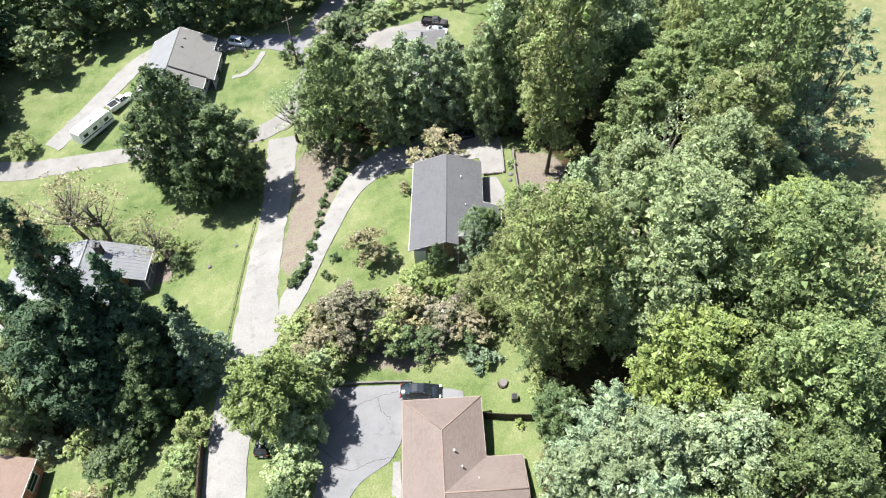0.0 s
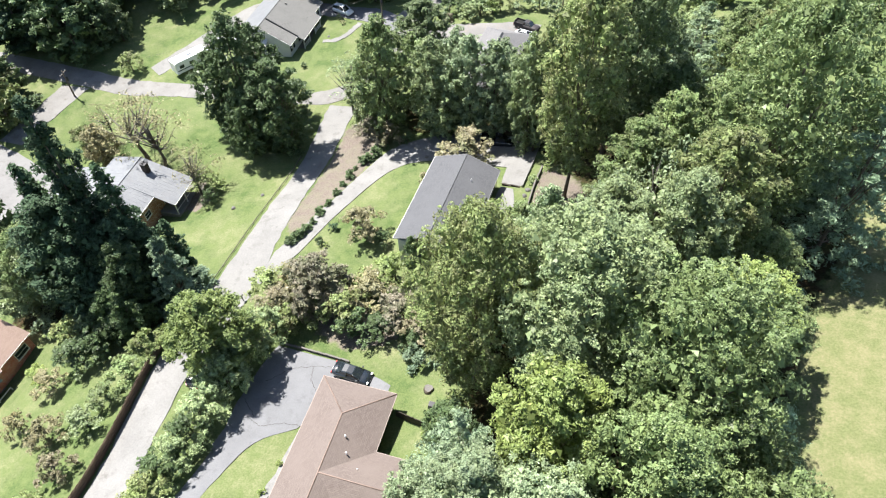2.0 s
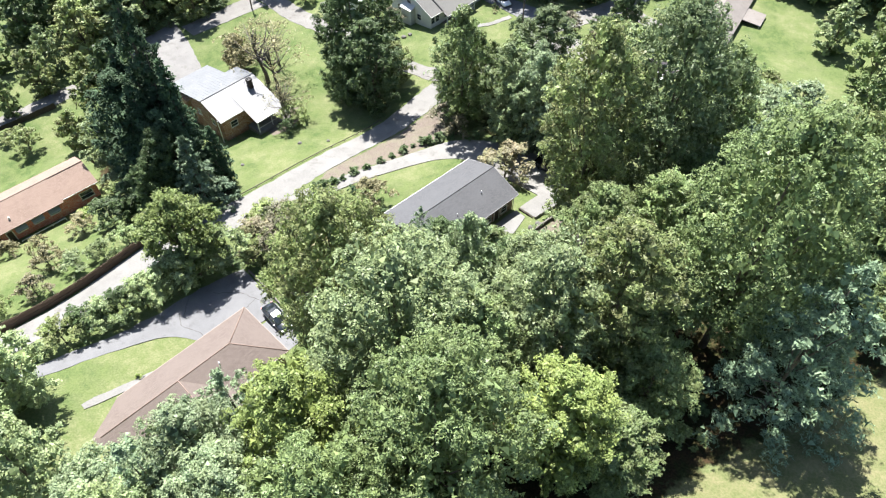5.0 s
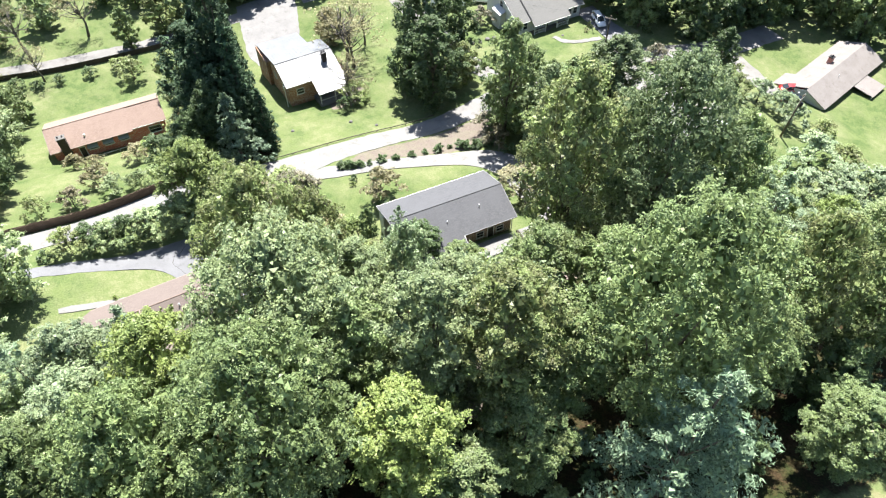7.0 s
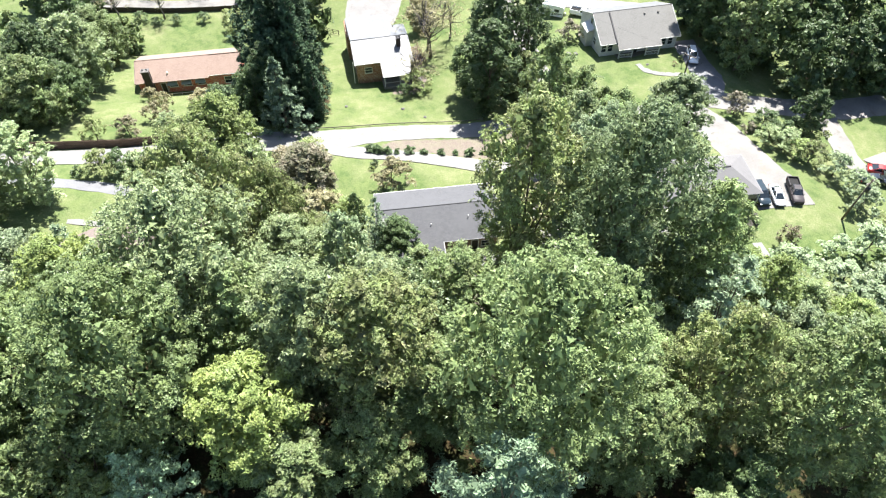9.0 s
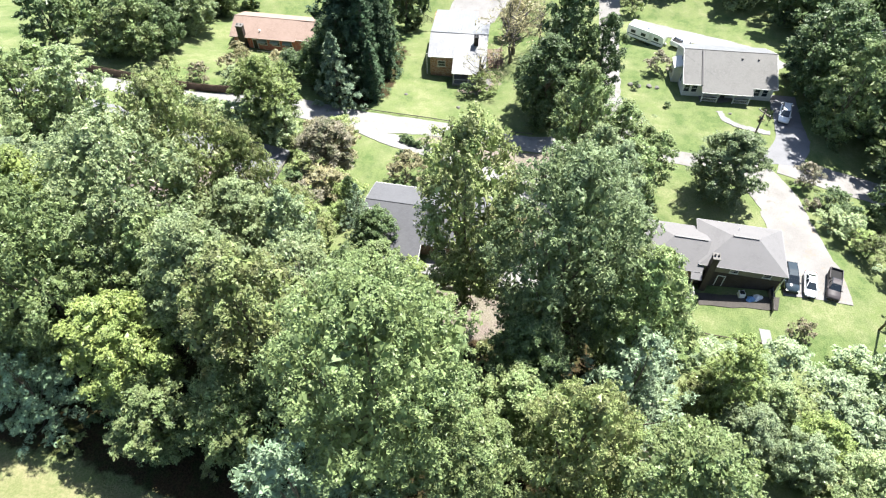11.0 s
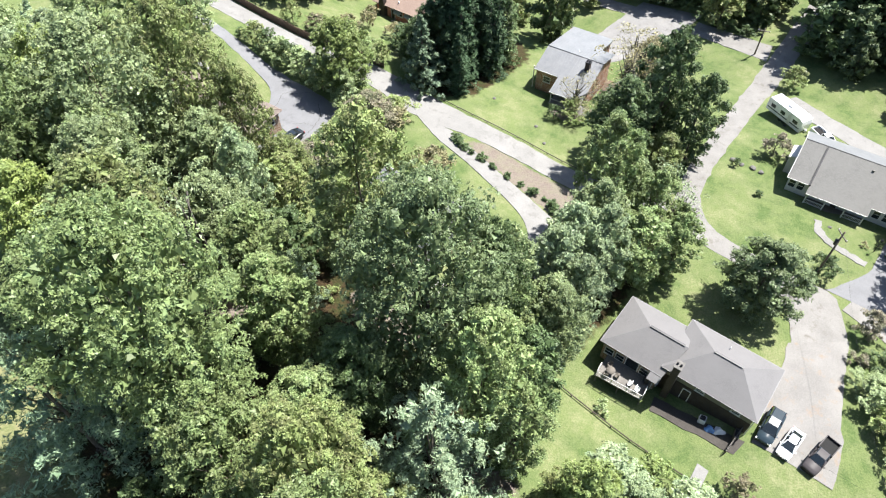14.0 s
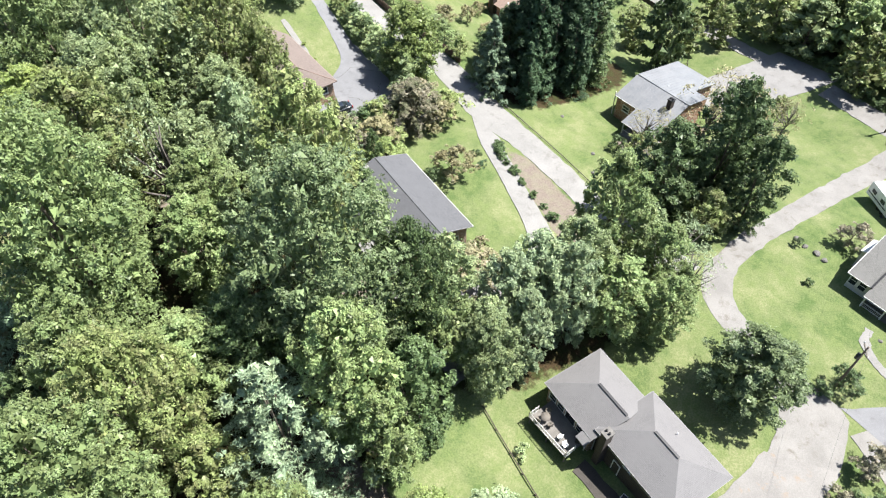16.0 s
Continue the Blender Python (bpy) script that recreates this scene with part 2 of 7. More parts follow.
LEAF_GREY = foliage("grey_green_leaves", (0.068, 0.104, 0.046), (0.150, 0.188, 0.093))
LEAF_PALE = foliage("pale_silvery_leaves", (0.078, 0.112, 0.058), (0.148, 0.19, 0.108))
LEAF_OLIVE = foliage("olive_leaves", (0.068, 0.097, 0.032), (0.141, 0.177, 0.064), (0.152, 0.163, 0.071))
LEAF_RUST = foliage("rusty_leaves", (0.082, 0.073, 0.043), (0.163, 0.142, 0.090), (0.129, 0.138, 0.065))
LEAF_GOLD = foliage("golden_leaves", (0.085, 0.085, 0.045), (0.145, 0.138, 0.075))
LEAF_MAUVE = foliage("purple_brown_leaves", (0.075, 0.068, 0.046), (0.14, 0.124, 0.088), (0.1, 0.112, 0.06))
LEAF_FRESH = foliage("fresh_leaves", (0.066, 0.1, 0.032), (0.132, 0.172, 0.06))
LEAF_SILVER = foliage("silver_needles", (0.028, 0.055, 0.03), (0.155, 0.222, 0.135), gloss=0.6, thin=0.12)
LEAF_PINE = foliage("silver_tipped_needles", (0.022, 0.038, 0.022), (0.084, 0.118, 0.074), gloss=0.6, thin=0.15)
LEAF_BLUE = foliage("blue_green_needles", (0.062, 0.096, 0.056), (0.142, 0.19, 0.118), gloss=0.7, thin=0.15)
LEAF_MID = foliage("mid_green_leaves", (0.040, 0.065, 0.025), (0.092, 0.124, 0.051))
LEAF_SAGE = foliage("sage_green_leaves", (0.033, 0.052, 0.023), (0.078, 0.105, 0.051))
LEAF_DARK = foliage("dark_needles", (0.013, 0.027, 0.014), (0.031, 0.055, 0.027), gloss=0.7, thin=0.12)


# ---- mesh helpers ----
class Shape:
    """Collects polygons of one mesh, with a planar layout in metres for each face."""

    def __init__(self):
        self.v, self.f, self.smooth = [], [], []

    def poly(self, pts, smooth=False):
        n = len(self.v)
        self.v += [tuple(p) for p in pts]
        self.f.append(tuple(range(n, n + len(pts))))
        self.smooth.append(smooth)
        return self

    def mesh_in(self, verts, faces, m=None, smooth=False):
        n = len(self.v)
        self.v += [tuple(m @ Vector(p)) if m else tuple(p) for p in verts]
        self.f += [tuple(i + n for i in f) for f in faces]
        self.smooth += [smooth] * len(faces)
        return self

    def box(self, x0, y0, z0, x1, y1, z1, m=None, inset=0.0):
        """A block; inset draws in its top edges."""
        i = inset
        vs = [(x0, y0, z0), (x1, y0, z0), (x1, y1, z0), (x0, y1, z0), (x0 + i, y0 + i, z1), (x1 - i, y0 + i, z1), (x1 - i, y1 - i, z1), (x0 + i, y1 - i, z1)]
        return self.mesh_in(vs, [(3, 2, 1, 0), (4, 5, 6, 7), (0, 1, 5, 4), (1, 2, 6, 5), (2, 3, 7, 6), (3, 0, 4, 7)], m)

    def slab(self, top, thick):
        """A plate under a flat polygon."""
        n = len(top)
        low = [(x, y, z - thick) for x, y, z in top]
        faces = [tuple(range(n)), tuple(range(2 * n - 1, n - 1, -1))] + [(i, n + i, n + (i + 1) % n, (i + 1) % n) for i in range(n)]
        return self.mesh_in(list(top) + low, faces)

    def tube(self, pts, radii, sides=6, cap=True):
        pts = [Vector(p) for p in pts]
        rings = []
        for i, p in enumerate(pts):
            d = (pts[min(i + 1, len(pts) - 1)] - pts[max(i - 1, 0)]).normalized()
            a = d.cross(Vector((0.31, 0.95, 0.1)) if abs(d.z) > 0.8 else Vector((0, 0, 1))).normalized()
            b = d.cross(a)
            rings.append([p + (a * math.cos(k * math.tau / sides) + b * math.sin(k * math.tau / sides)) * radii[i] for k in range(sides)])
        faces = [(i * sides + k, i * sides + (k + 1) % sides, (i + 1) * sides + (k + 1) % sides, (i + 1) * sides + k) for i in range(len(pts) - 1) for k in range(sides)]
        if cap:
            faces += [tuple(range(sides - 1, -1, -1)), tuple(range((len(pts) - 1) * sides, len(pts) * sides))]
        return self.mesh_in([v for r in rings for v in r], faces, smooth=True)

    def mesh(self, name, mat):
        me = bpy.data.meshes.new(name)
        me.from_pydata(self.v, [], self.f)
        me.materials.append(mat)
        me.polygons.foreach_set("use_smooth", self.smooth)
        uv = me.uv_layers.new(name="layout")
        co = np.array(self.v)
        data = []
        for f in self.f:
            p = co[list(f)]
            n = np.cross(p[1] - p[0], p[2] - p[0])
            k = np.linalg.norm(n)
            n = n / k if k > 1e-9 else np.array((0, 0, 1.0))
            u = np.array((1.0, 0, 0)) if abs(n[2]) > 0.995 else np.cross((0, 0, 1.0), n) / np.linalg.norm(np.cross((0, 0, 1.0), n))
            w = np.cross(n, u)
            data += [c for q in p for c in (q @ u, q @ w)]
        uv.data.foreach_set("uv", data)
        me.validate()
        return me


def part(name, shape, mat, parent=None, label=""):
    ob = new(name, shape.mesh(name, mat) if isinstance(shape, Shape) else shape)
    if parent:
        ob.parent = parent
    return tagged(ob, label)


def thing(name, at, turn=0.0, label="", category="", group="", kind=""):
    """An empty at the base of a thing."""
    ob = new(name)
    ob.matrix_basis = pose(*at, 0, 0, turn)
    return tagged(ob, label, category, group, kind)


# ---- the lie of the land ----
LAND = (0.531, 7.745, -3.351, 1.264, -3.295, 1.426, 1.59, 1.146, -0.326, -1.147)
KNOLLS = ((-50.2, 17.5, 4.5, -1.3), (-50.6, 27.5, 5, -1.2), (1, 28, 9, -1.9), (5, 95, 9, -2.1), (8, 69, 7, 1.5), (-12, 11, 9, 2.1), (-46, 60, 9, -1.7), (-15, 60, 6, 1.0), (-29, 75, 8, -1.7), (-4, 119, 11, 1.6), (-28, 33, 7, 1.3))


def heights(x, y):
    x, y = np.clip(x, -74, 58), np.clip(y, -5, 140)
    u, v = x / 50, (y - 60) / 50
    z = sum(c * t for c, t in zip(LAND, (1, u, v, u * u, u * v, v * v, u**3, u * u * v, u * v * v, v**3)))
    for a, b, r, d in KNOLLS:
        z = z + d * np.exp(-((x - a) ** 2 + (y - b) ** 2) / (2 * r * r))
    return z


def land(x, y):
    return float(heights(np.float64(x), np.float64(y)))


def within(poly, x, y):
    inside = np.zeros(np.shape(x), bool)
    for (ax, ay), (bx, by) in zip(poly, poly[1:] + poly[:1]):
        if ay != by:
            inside ^= ((ay > y) != (by > y)) & (x < (bx - ax) * (y - ay) / (by - ay) + ax)
    return inside


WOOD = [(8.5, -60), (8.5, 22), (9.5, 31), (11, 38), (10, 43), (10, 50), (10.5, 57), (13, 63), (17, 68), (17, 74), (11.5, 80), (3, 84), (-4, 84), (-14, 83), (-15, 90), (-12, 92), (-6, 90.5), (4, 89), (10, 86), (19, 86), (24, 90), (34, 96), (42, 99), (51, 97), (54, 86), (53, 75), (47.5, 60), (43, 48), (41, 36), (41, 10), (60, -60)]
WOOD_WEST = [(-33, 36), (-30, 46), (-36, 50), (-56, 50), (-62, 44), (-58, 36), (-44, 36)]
BARE = [[(-23.7, 85), (-15, 80.5), (-15.8, 75), (-17.2, 70), (-18.9, 63.6), (-20.6, 58), (-22.2, 55.2), (-23.3, 60), (-23.6, 72)],
        [(11.8, 76), (17.8, 73), (18.5, 68), (14.5, 63), (11.2, 63.5)], [(-10, 40.5), (-4, 39.5), (1, 42), (-2, 47), (-12, 46)],
        [(-49, 62), (-42, 61), (-40, 66), (-46, 70)], [(24, 86), (36, 84), (36, 92), (22, 93)], [(22, 38), (30, 50), (24, 60), (18, 50)]]
MEADOW = [(41, 20), (43, 48), (47.5, 60), (53, 75), (60, 90), (70, 120), (400, 160), (400, -60), (41, -60)]


def ground_sheet():
    def steps(a, b, d):
        core = np.arange(a, b + d, d)
        out = 1.0 * d * 1.5 ** np.arange(1, 18)
        out = np.cumsum(out)
        return np.concatenate([a - out[::-1], core, core[-1] + out])

    xs, ys = steps(-112, 72, 1.0), steps(-30, 160, 1.0)
    X, Y = np.meshgrid(xs, ys)
    Z = heights(X, Y)
    Z = Z + 0.05 * np.sin(X * 0.7 + 1.3 * np.sin(Y * 0.4)) * np.cos(Y * 0.55)
    nx, ny = len(xs), len(ys)
    verts = np.stack([X, Y, Z], -1).reshape(-1, 3)
    i = np.arange(nx * ny).reshape(ny, nx)
    faces = np.stack([i[:-1, :-1], i[:-1, 1:], i[1:, 1:], i[1:, :-1]], -1).reshape(-1, 4)
    me = bpy.data.meshes.new("ground")
    me.from_pydata(verts.tolist(), [], faces.tolist())
    me.polygons.foreach_set("use_smooth", [True] * len(faces))
    me.materials.append(GROUND)

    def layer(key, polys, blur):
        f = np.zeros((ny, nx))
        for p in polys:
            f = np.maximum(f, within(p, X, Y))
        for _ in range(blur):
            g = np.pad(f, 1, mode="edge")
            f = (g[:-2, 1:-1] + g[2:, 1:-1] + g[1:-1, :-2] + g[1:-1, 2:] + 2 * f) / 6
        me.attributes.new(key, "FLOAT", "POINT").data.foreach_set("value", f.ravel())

    layer("shaded_litter", [WOOD, WOOD_WEST], 5)
    layer("meadow", [MEADOW], 4)
    layer("bare", BARE, 2)
    return tagged(new("ground", me), "mown lawns, meadow and leaf-strewn woodland floor", "ground", kind="structure")


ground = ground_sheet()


def along(line, n):
    p = np.array(line, float)
    d = np.r_[0, np.cumsum(np.linalg.norm(np.diff(p, axis=0), axis=1))]
    # rounded by a running mean over the resampled line
    t = np.linspace(0, d[-1], n)
    q = np.stack([np.interp(t, d, p[:, k]) for k in range(2)], 1)
    for _ in range(3):
        q[1:-1] = (q[:-2] + 2 * q[1:-1] + q[2:]) / 4
    return q


def paved(name, left, right, mat, label, category="road", lift=0.06, across=5, gap=1.2, kind="structure"):
    """A paved strip between two edges that follows the ground, with a slightly ragged verge."""
    n = max(3, int(max(np.linalg.norm(np.diff(np.array(left), axis=0), axis=1).sum(), np.linalg.norm(np.diff(np.array(right), axis=0), axis=1).sum()) / gap))
    a, b = along(left, n), along(right, n)
    rng = np.random.default_rng(len(left) * 31 + n)
    side = (b - a) / np.linalg.norm(b - a, axis=1, keepdims=True)
    a, b = a + side * rng.normal(0, 0.09, (n, 1)), b + side * rng.normal(0, 0.09, (n, 1))
    s = Shape()
    rows = []
    for i in range(n):
        row = []
        for k in range(across + 1):
            x, y = a[i] + (b[i] - a[i]) * k / across
            row.append((x, y, land(x, y) + lift))
        x, y, z = row[0]
        row.insert(0, (x, y, z - 0.3))
        x, y, z = row[-1]
        row.append((x, y, z - 0.3))
        rows.append(row)
    w = across + 3
    faces = [(i * w + k, i * w + k + 1, (i + 1) * w + k + 1, (i + 1) * w + k) for i in range(n - 1) for k in range(w - 1)]
    faces = [tuple(reversed(f)) for f in faces]
    s.mesh_in([p for r in rows for p in r], faces, smooth=False)
    if np.cross(b[0] - a[0], a[1] - a[0]) > 0:
        s.f = [tuple(reversed(f)) for f in s.f]
    return tagged(part(name, s, mat), label, category, kind=kind)


def lane(line, width):
    """Edges of a lane of even width round a middle line."""
    p = np.array(line, float)
    t = np.gradient(p, axis=0)
    t /= np.linalg.norm(t, axis=1, keepdims=True)
    nrm = np.stack([-t[:, 1], t[:, 0]], 1) * width / 2
    return (p + nrm).tolist(), (p - nrm).tolist()


paved("road", [(-29.2, 89), (-28.6, 74), (-28.7, 60), (-28.7, 47), (-28.6, 34), (-27.7, 26), (-26, 16), (-25.4, 8), (-25, -20)],
      [(-23.8, 89), (-23.9, 74.6), (-23.8, 64), (-23.2, 54.5), (-22, 46.6), (-23.4, 33), (-22.7, 25), (-20.8, 16), (-20.3, 8), (-20, -20)], CONCRETE, "sun-bleached concrete lane running past the lawns", lift=0.07)
paved("gravel_road", [(-112, 90.5), (-75, 88.8), (-56, 88.3), (-40, 88), (-30, 89), (-25.2, 91.9), (-23.2, 96), (-22.6, 102), (-18.5, 109.3), (-12.5, 111)],
      [(-112, 95), (-83, 93.7), (-57, 92.1), (-41, 91.4), (-33, 92), (-28.3, 94.6), (-26.6, 98), (-26, 102), (-25, 108), (-25.5, 114), (-18, 117)], GRAVEL, "pale gravel road between grass verges", lift=0.05)
paved("parking_area", [(-13, 110.6), (-7, 111), (-3, 110.9), (3.0, 110.9)], [(-18, 117), (-8, 118), (-1, 119.6), (3.4, 119.6)], DIRT_DRIVE, "pale dusty parking area beside the hipped house", lift=0.055)
paved("driveway", [(-22.6, 53.4), (-20.7, 57.3), (-19.3, 61.5), (-18.0, 66), (-16.9, 70.5), (-15.4, 74.8), (-13.5, 79), (-8, 82.5), (0, 85.5), (10.1, 85)],
      [(-22.6, 46), (-18.9, 53), (-17, 58.5), (-15.4, 63.5), (-13.8, 69), (-12, 73), (-9.5, 75.3), (-6, 76.3), (0.5, 75.4), (9.9, 74.9)], CONCRETE, "curving pale concrete driveway beside a row of shrubs", lift=0.1)
paved("parking_pad", [(6.4, 70.6), (6.4, 75.2)], [(9.6, 70.2), (9.9, 75.2)], CONCRETE, "small concrete parking pad behind the grey house", lift=0.105)
paved("patio", [(6.6, 69.8), (6.1, 66.4), (6.1, 63.2)], [(8.3, 69.4), (9.8, 66), (8.9, 62.8)], CONCRETE, "bright concrete patio beside the grey house", "patio", lift=0.12)
paved("asphalt_drive", [(-17.5, -6), (-16.6, 4), (-15.5, 13.6), (-14.7, 20), (-15, 26), (-15.4, 32), (-14.3, 38.2)], [(-15, -6), (-14.2, 4), (-13, 13.9), (-12.2, 19.5), (-11, 25.6), (-6.2, 28.3), (-4.4, 37.5)], ASPHALT, "cracked grey asphalt drive widening beside the brown house", lift=0.07)
paved("asphalt_apron", [(-4.6, 37.5), (1.4, 35.9)], [(-4.4, 33.1), (1.3, 33.2)], ASPHALT, "grey asphalt apron under the parked black car", lift=0.072)
paved("gravel_yard", [(-64.5, 62), (-69, 64), (-75, 66.5), (-84, 69.5), (-95, 72)], [(-64.5, 55.8), (-68, 55.0), (-75, 54.5), (-84, 56), (-95, 58)], GRAVEL_WHITE, "glaring pale gravel yard behind the cabin", "yard", lift=0.06)
paved("gravel_track", [(-92, 72), (-89, 88.5)], [(-87, 72), (-83, 89)], GRAVEL, "pale gravel track joining the yard to the road", lift=0.07)
paved("house_drive", [(-25.3, 112.6), (-32, 117), (-38, 117.6), (-45, 117.9)], [(-25.3, 119.5), (-31, 122.5), (-38, 122.3), (-45, 122.6)], ASPHALT, "shaded grey drive beside the white house", lift=0.08)
paved("side_road", *lane([(-25.5, 116), (-22.5, 125), (-20.5, 134), (-20, 150)], 5.5), GRAVEL, "gravel side road under tall trees", lift=0.06)
paved("cottage_drive", *lane([(-19, 135.5), (-13, 134.5), (-6, 132.5), (-3, 134)], 4.4), GRAVEL, "pale gravel drive of the white cottage", lift=0.08)
paved("trailer_drive", *lane([(-71.5, 96), (-67.8, 101.5), (-64.6, 107), (-61.9, 112.5), (-59, 118), (-54, 122)], 4.4), CONCRETE, "pale drive beside the camper trailer", lift=0.06)
paved("far_lane", *lane([(-94.8, -12), (-94.6, 6), (-93.4, 16), (-92.4, 28), (-91.2, 40), (-90, 66)], 4.0), GRAVEL, "pale lane behind the brick house", lift=0.06)
paved("garden_path", *lane([(-38.7, 108.4), (-36.4, 108.9), (-35, 110.6), (-34.2, 113), (-33.6, 116.2)], 1.1), CONCRETE, "curved white concrete path to the porch", "path", lift=0.09, across=2, gap=0.5)
paved("front_walk", *lane([(-6.3, 28), (-6.1, 22), (-6.2, 14)], 0.9), CONCRETE, "narrow concrete walk along the brown house", "path", lift=0.09, across=2)
# this paving is coloured dark for the shade the house throws on it
paved("back_patio", [(3.2, 99.6), (3.4, 110.2)], [(5.2, 99.8), (5.6, 109.6)], SHADE_AND_TAR, "worn stone patio behind the hipped house, shade in its colour", "patio", lift=0.08)
paved("stepping_slab", [(8.8, 106.7), (8.8, 108.0)], [(11.8, 106.6), (11.8, 107.9)], CONCRETE, "pale concrete slab by the rail fence", "path", lift=0.08, across=2)


# ---- houses ----
def edge_trim(parent, pts, size=0.12, name="gutter", mat=None):
    """White gutter or fascia board along roof edges."""
    s = Shape()
    for a, b in zip(pts, pts[1:]):
        a, b = Vector(a), Vector(b)
        d = (b - a).normalized()
        n = d.cross(Vector((0, 0, 1))).normalized() * size * 0.45
        h = Vector((0, 0, size))
        q = [a - n - h, a + n - h, a + n, a - n, b - n - h, b + n - h, b + n, b - n]
        s.mesh_in(q, [(3, 2, 1, 0), (4, 5, 6, 7), (0, 1, 5, 4), (1, 2, 6, 5), (2, 3, 7, 6), (3, 0, 4, 7)])
    return part(name, s, mat or TRIM, parent)


def window(parent, face, u, v, z, w=1.0, h=1.2, shutters=None):
    """A sash window on a wall. face: the wall's outward axis; v: the wall's place on it; u: the window's middle along the wall."""
    sx = {"+x": (0, 1), "-x": (0, -1), "+y": (1, 1), "-y": (1, -1)}[face]

    def blk(s, u0, u1, z0, z1, d0, d1):
        a, b = sorted((v + sx[1] * d0, v + sx[1] * d1))
        if sx[0] == 0:
            s.box(a, u0, z0, b, u1, z1)
        else:
            s.box(u0, a, z0, u1, b, z1)

    fr = Shape()
    t = 0.09
    blk(fr, u - w / 2 - t, u + w / 2 + t, z - t, z, -0.05, 0.06)
    blk(fr, u - w / 2 - t, u + w / 2 + t, z + h, z + h + t, -0.05, 0.06)
    blk(fr, u - w / 2 - t, u - w / 2, z, z + h, -0.05, 0.055)
    blk(fr, u + w / 2, u + w / 2 + t, z, z + h, -0.05, 0.055)
    blk(fr, u - w / 2, u + w / 2, z + h / 2 - 0.03, z + h / 2 + 0.03, -0.05, 0.045)
    ob = part("window", fr, TRIM, parent)
    for k in (0, 1):
        g = Shape()
        blk(g, u - w / 2, u + w / 2, z + k * h / 2 + 0.01, z + (k + 1) * h / 2 - 0.01, -0.04, 0.02)
        part("pane", g, GLASS_DARK, ob)
    sill = Shape()
    blk(sill, u - w / 2 - 0.15, u + w / 2 + 0.15, z - t - 0.06, z - t, -0.05, 0.12)
    part("sill", sill, TRIM, ob)
    if shutters:
        for k in (-1, 1):
            s = Shape()
            c = u + k * (w / 2 + t + 0.2)
            blk(s, c - 0.17, c + 0.17, z - 0.05, z + h + 0.05, 0.0, 0.05)
            part("shutter", s, shutters, ob)
    return ob


def door(parent, face, u, v, z, w=0.95, h=2.05, mat=None):
    ax, sg = {"+x": (0, 1), "-x": (0, -1), "+y": (1, 1), "-y": (1, -1)}[face]

    def blk(s, u0, u1, z0, z1, d0, d1):
        a, b = sorted((v + sg * d0, v + sg * d1))
        s.box(a, u0, z0, b, u1, z1) if ax == 0 else s.box(u0, a, z0, u1, b, z1)

    s = Shape()
    blk(s, u - w / 2, u + w / 2, z, z + h, -0.05, 0.03)
    ob = part("door", s, mat or WOOD_DARK, parent)
    f = Shape()
    for k in (-1, 1):
        blk(f, u + k * w / 2 - 0.06, u + k * w / 2 + 0.06, z, z + h, -0.04, 0.06)
    blk(f, u - w / 2 - 0.06, u + w / 2 + 0.06, z + h, z + h + 0.12, -0.04, 0.06)
    part("door_frame", f, TRIM, ob)
    k = Shape()
    blk(k, u + w / 2 - 0.16, u + w / 2 - 0.08, z + 0.95, z + 1.05, 0.03, 0.1)
    part("door_knob", k, CHROME, ob)
    return ob


def hip(x0, x1, y0, y1, eave, ridge, r0, r1, xr=None):
    """Slopes of a hipped roof with its ridge along y from r0 to r1."""
    xr = (x0 + x1) / 2 if xr is None else xr
    a, b = (xr, r0, ridge), (xr, r1, ridge)
    return [[(x1, y0, eave), (x1, y1, eave), b, a], [(x0, y1, eave), (x0, y0, eave), a, b], [(x0, y0, eave), (x1, y0, eave), a], [(x1, y1, eave), (x0, y1, eave), b]]


def roof_of(parent, polys, mat, thick=0.2, name="roof", label=""):
    for p in polys:
        part(name + "_slope", Shape().slab(p, thick), mat, parent, label)


def walls_of(parent, boxes, mat, name="wall", label=""):
    s = Shape()
    for b in boxes:
        s.box(*b)
    return part(name, s, mat, parent, label)


def chimney(parent, x, y, w, d, z0, z1, mat, cap=None):
    s = Shape().box(x - w / 2, y - d / 2, z0, x + w / 2, y + d / 2, z1)
    c = part("chimney", s, mat, parent)
    k = Shape().box(x - w / 2 - 0.08, y - d / 2 - 0.08, z1, x + w / 2 + 0.08, y + d / 2 + 0.08, z1 + 0.16)
    part("chimney_cap", k, cap or STONE, c)
    for q in (-0.22, 0.22):
        part("flue", Shape().tube([(x, y + q * d / 0.8, z1 + 0.1), (x, y + q * d / 0.8, z1 + 0.42)], [0.13, 0.12], 8), IRON, c)
    return c


def vent_pipe(parent, x, y, z0, z1, r=0.06):
    return part("vent_pipe", Shape().tube([(x, y, z0), (x, y, z1)], [r, r], 8), PLASTIC_WHITE, parent)


def downpipe(parent, x, y, z0, z1):
    return part("downpipe", Shape().box(x - 0.05, y - 0.05, z0, x + 0.05, y + 0.05, z1), TRIM, parent)


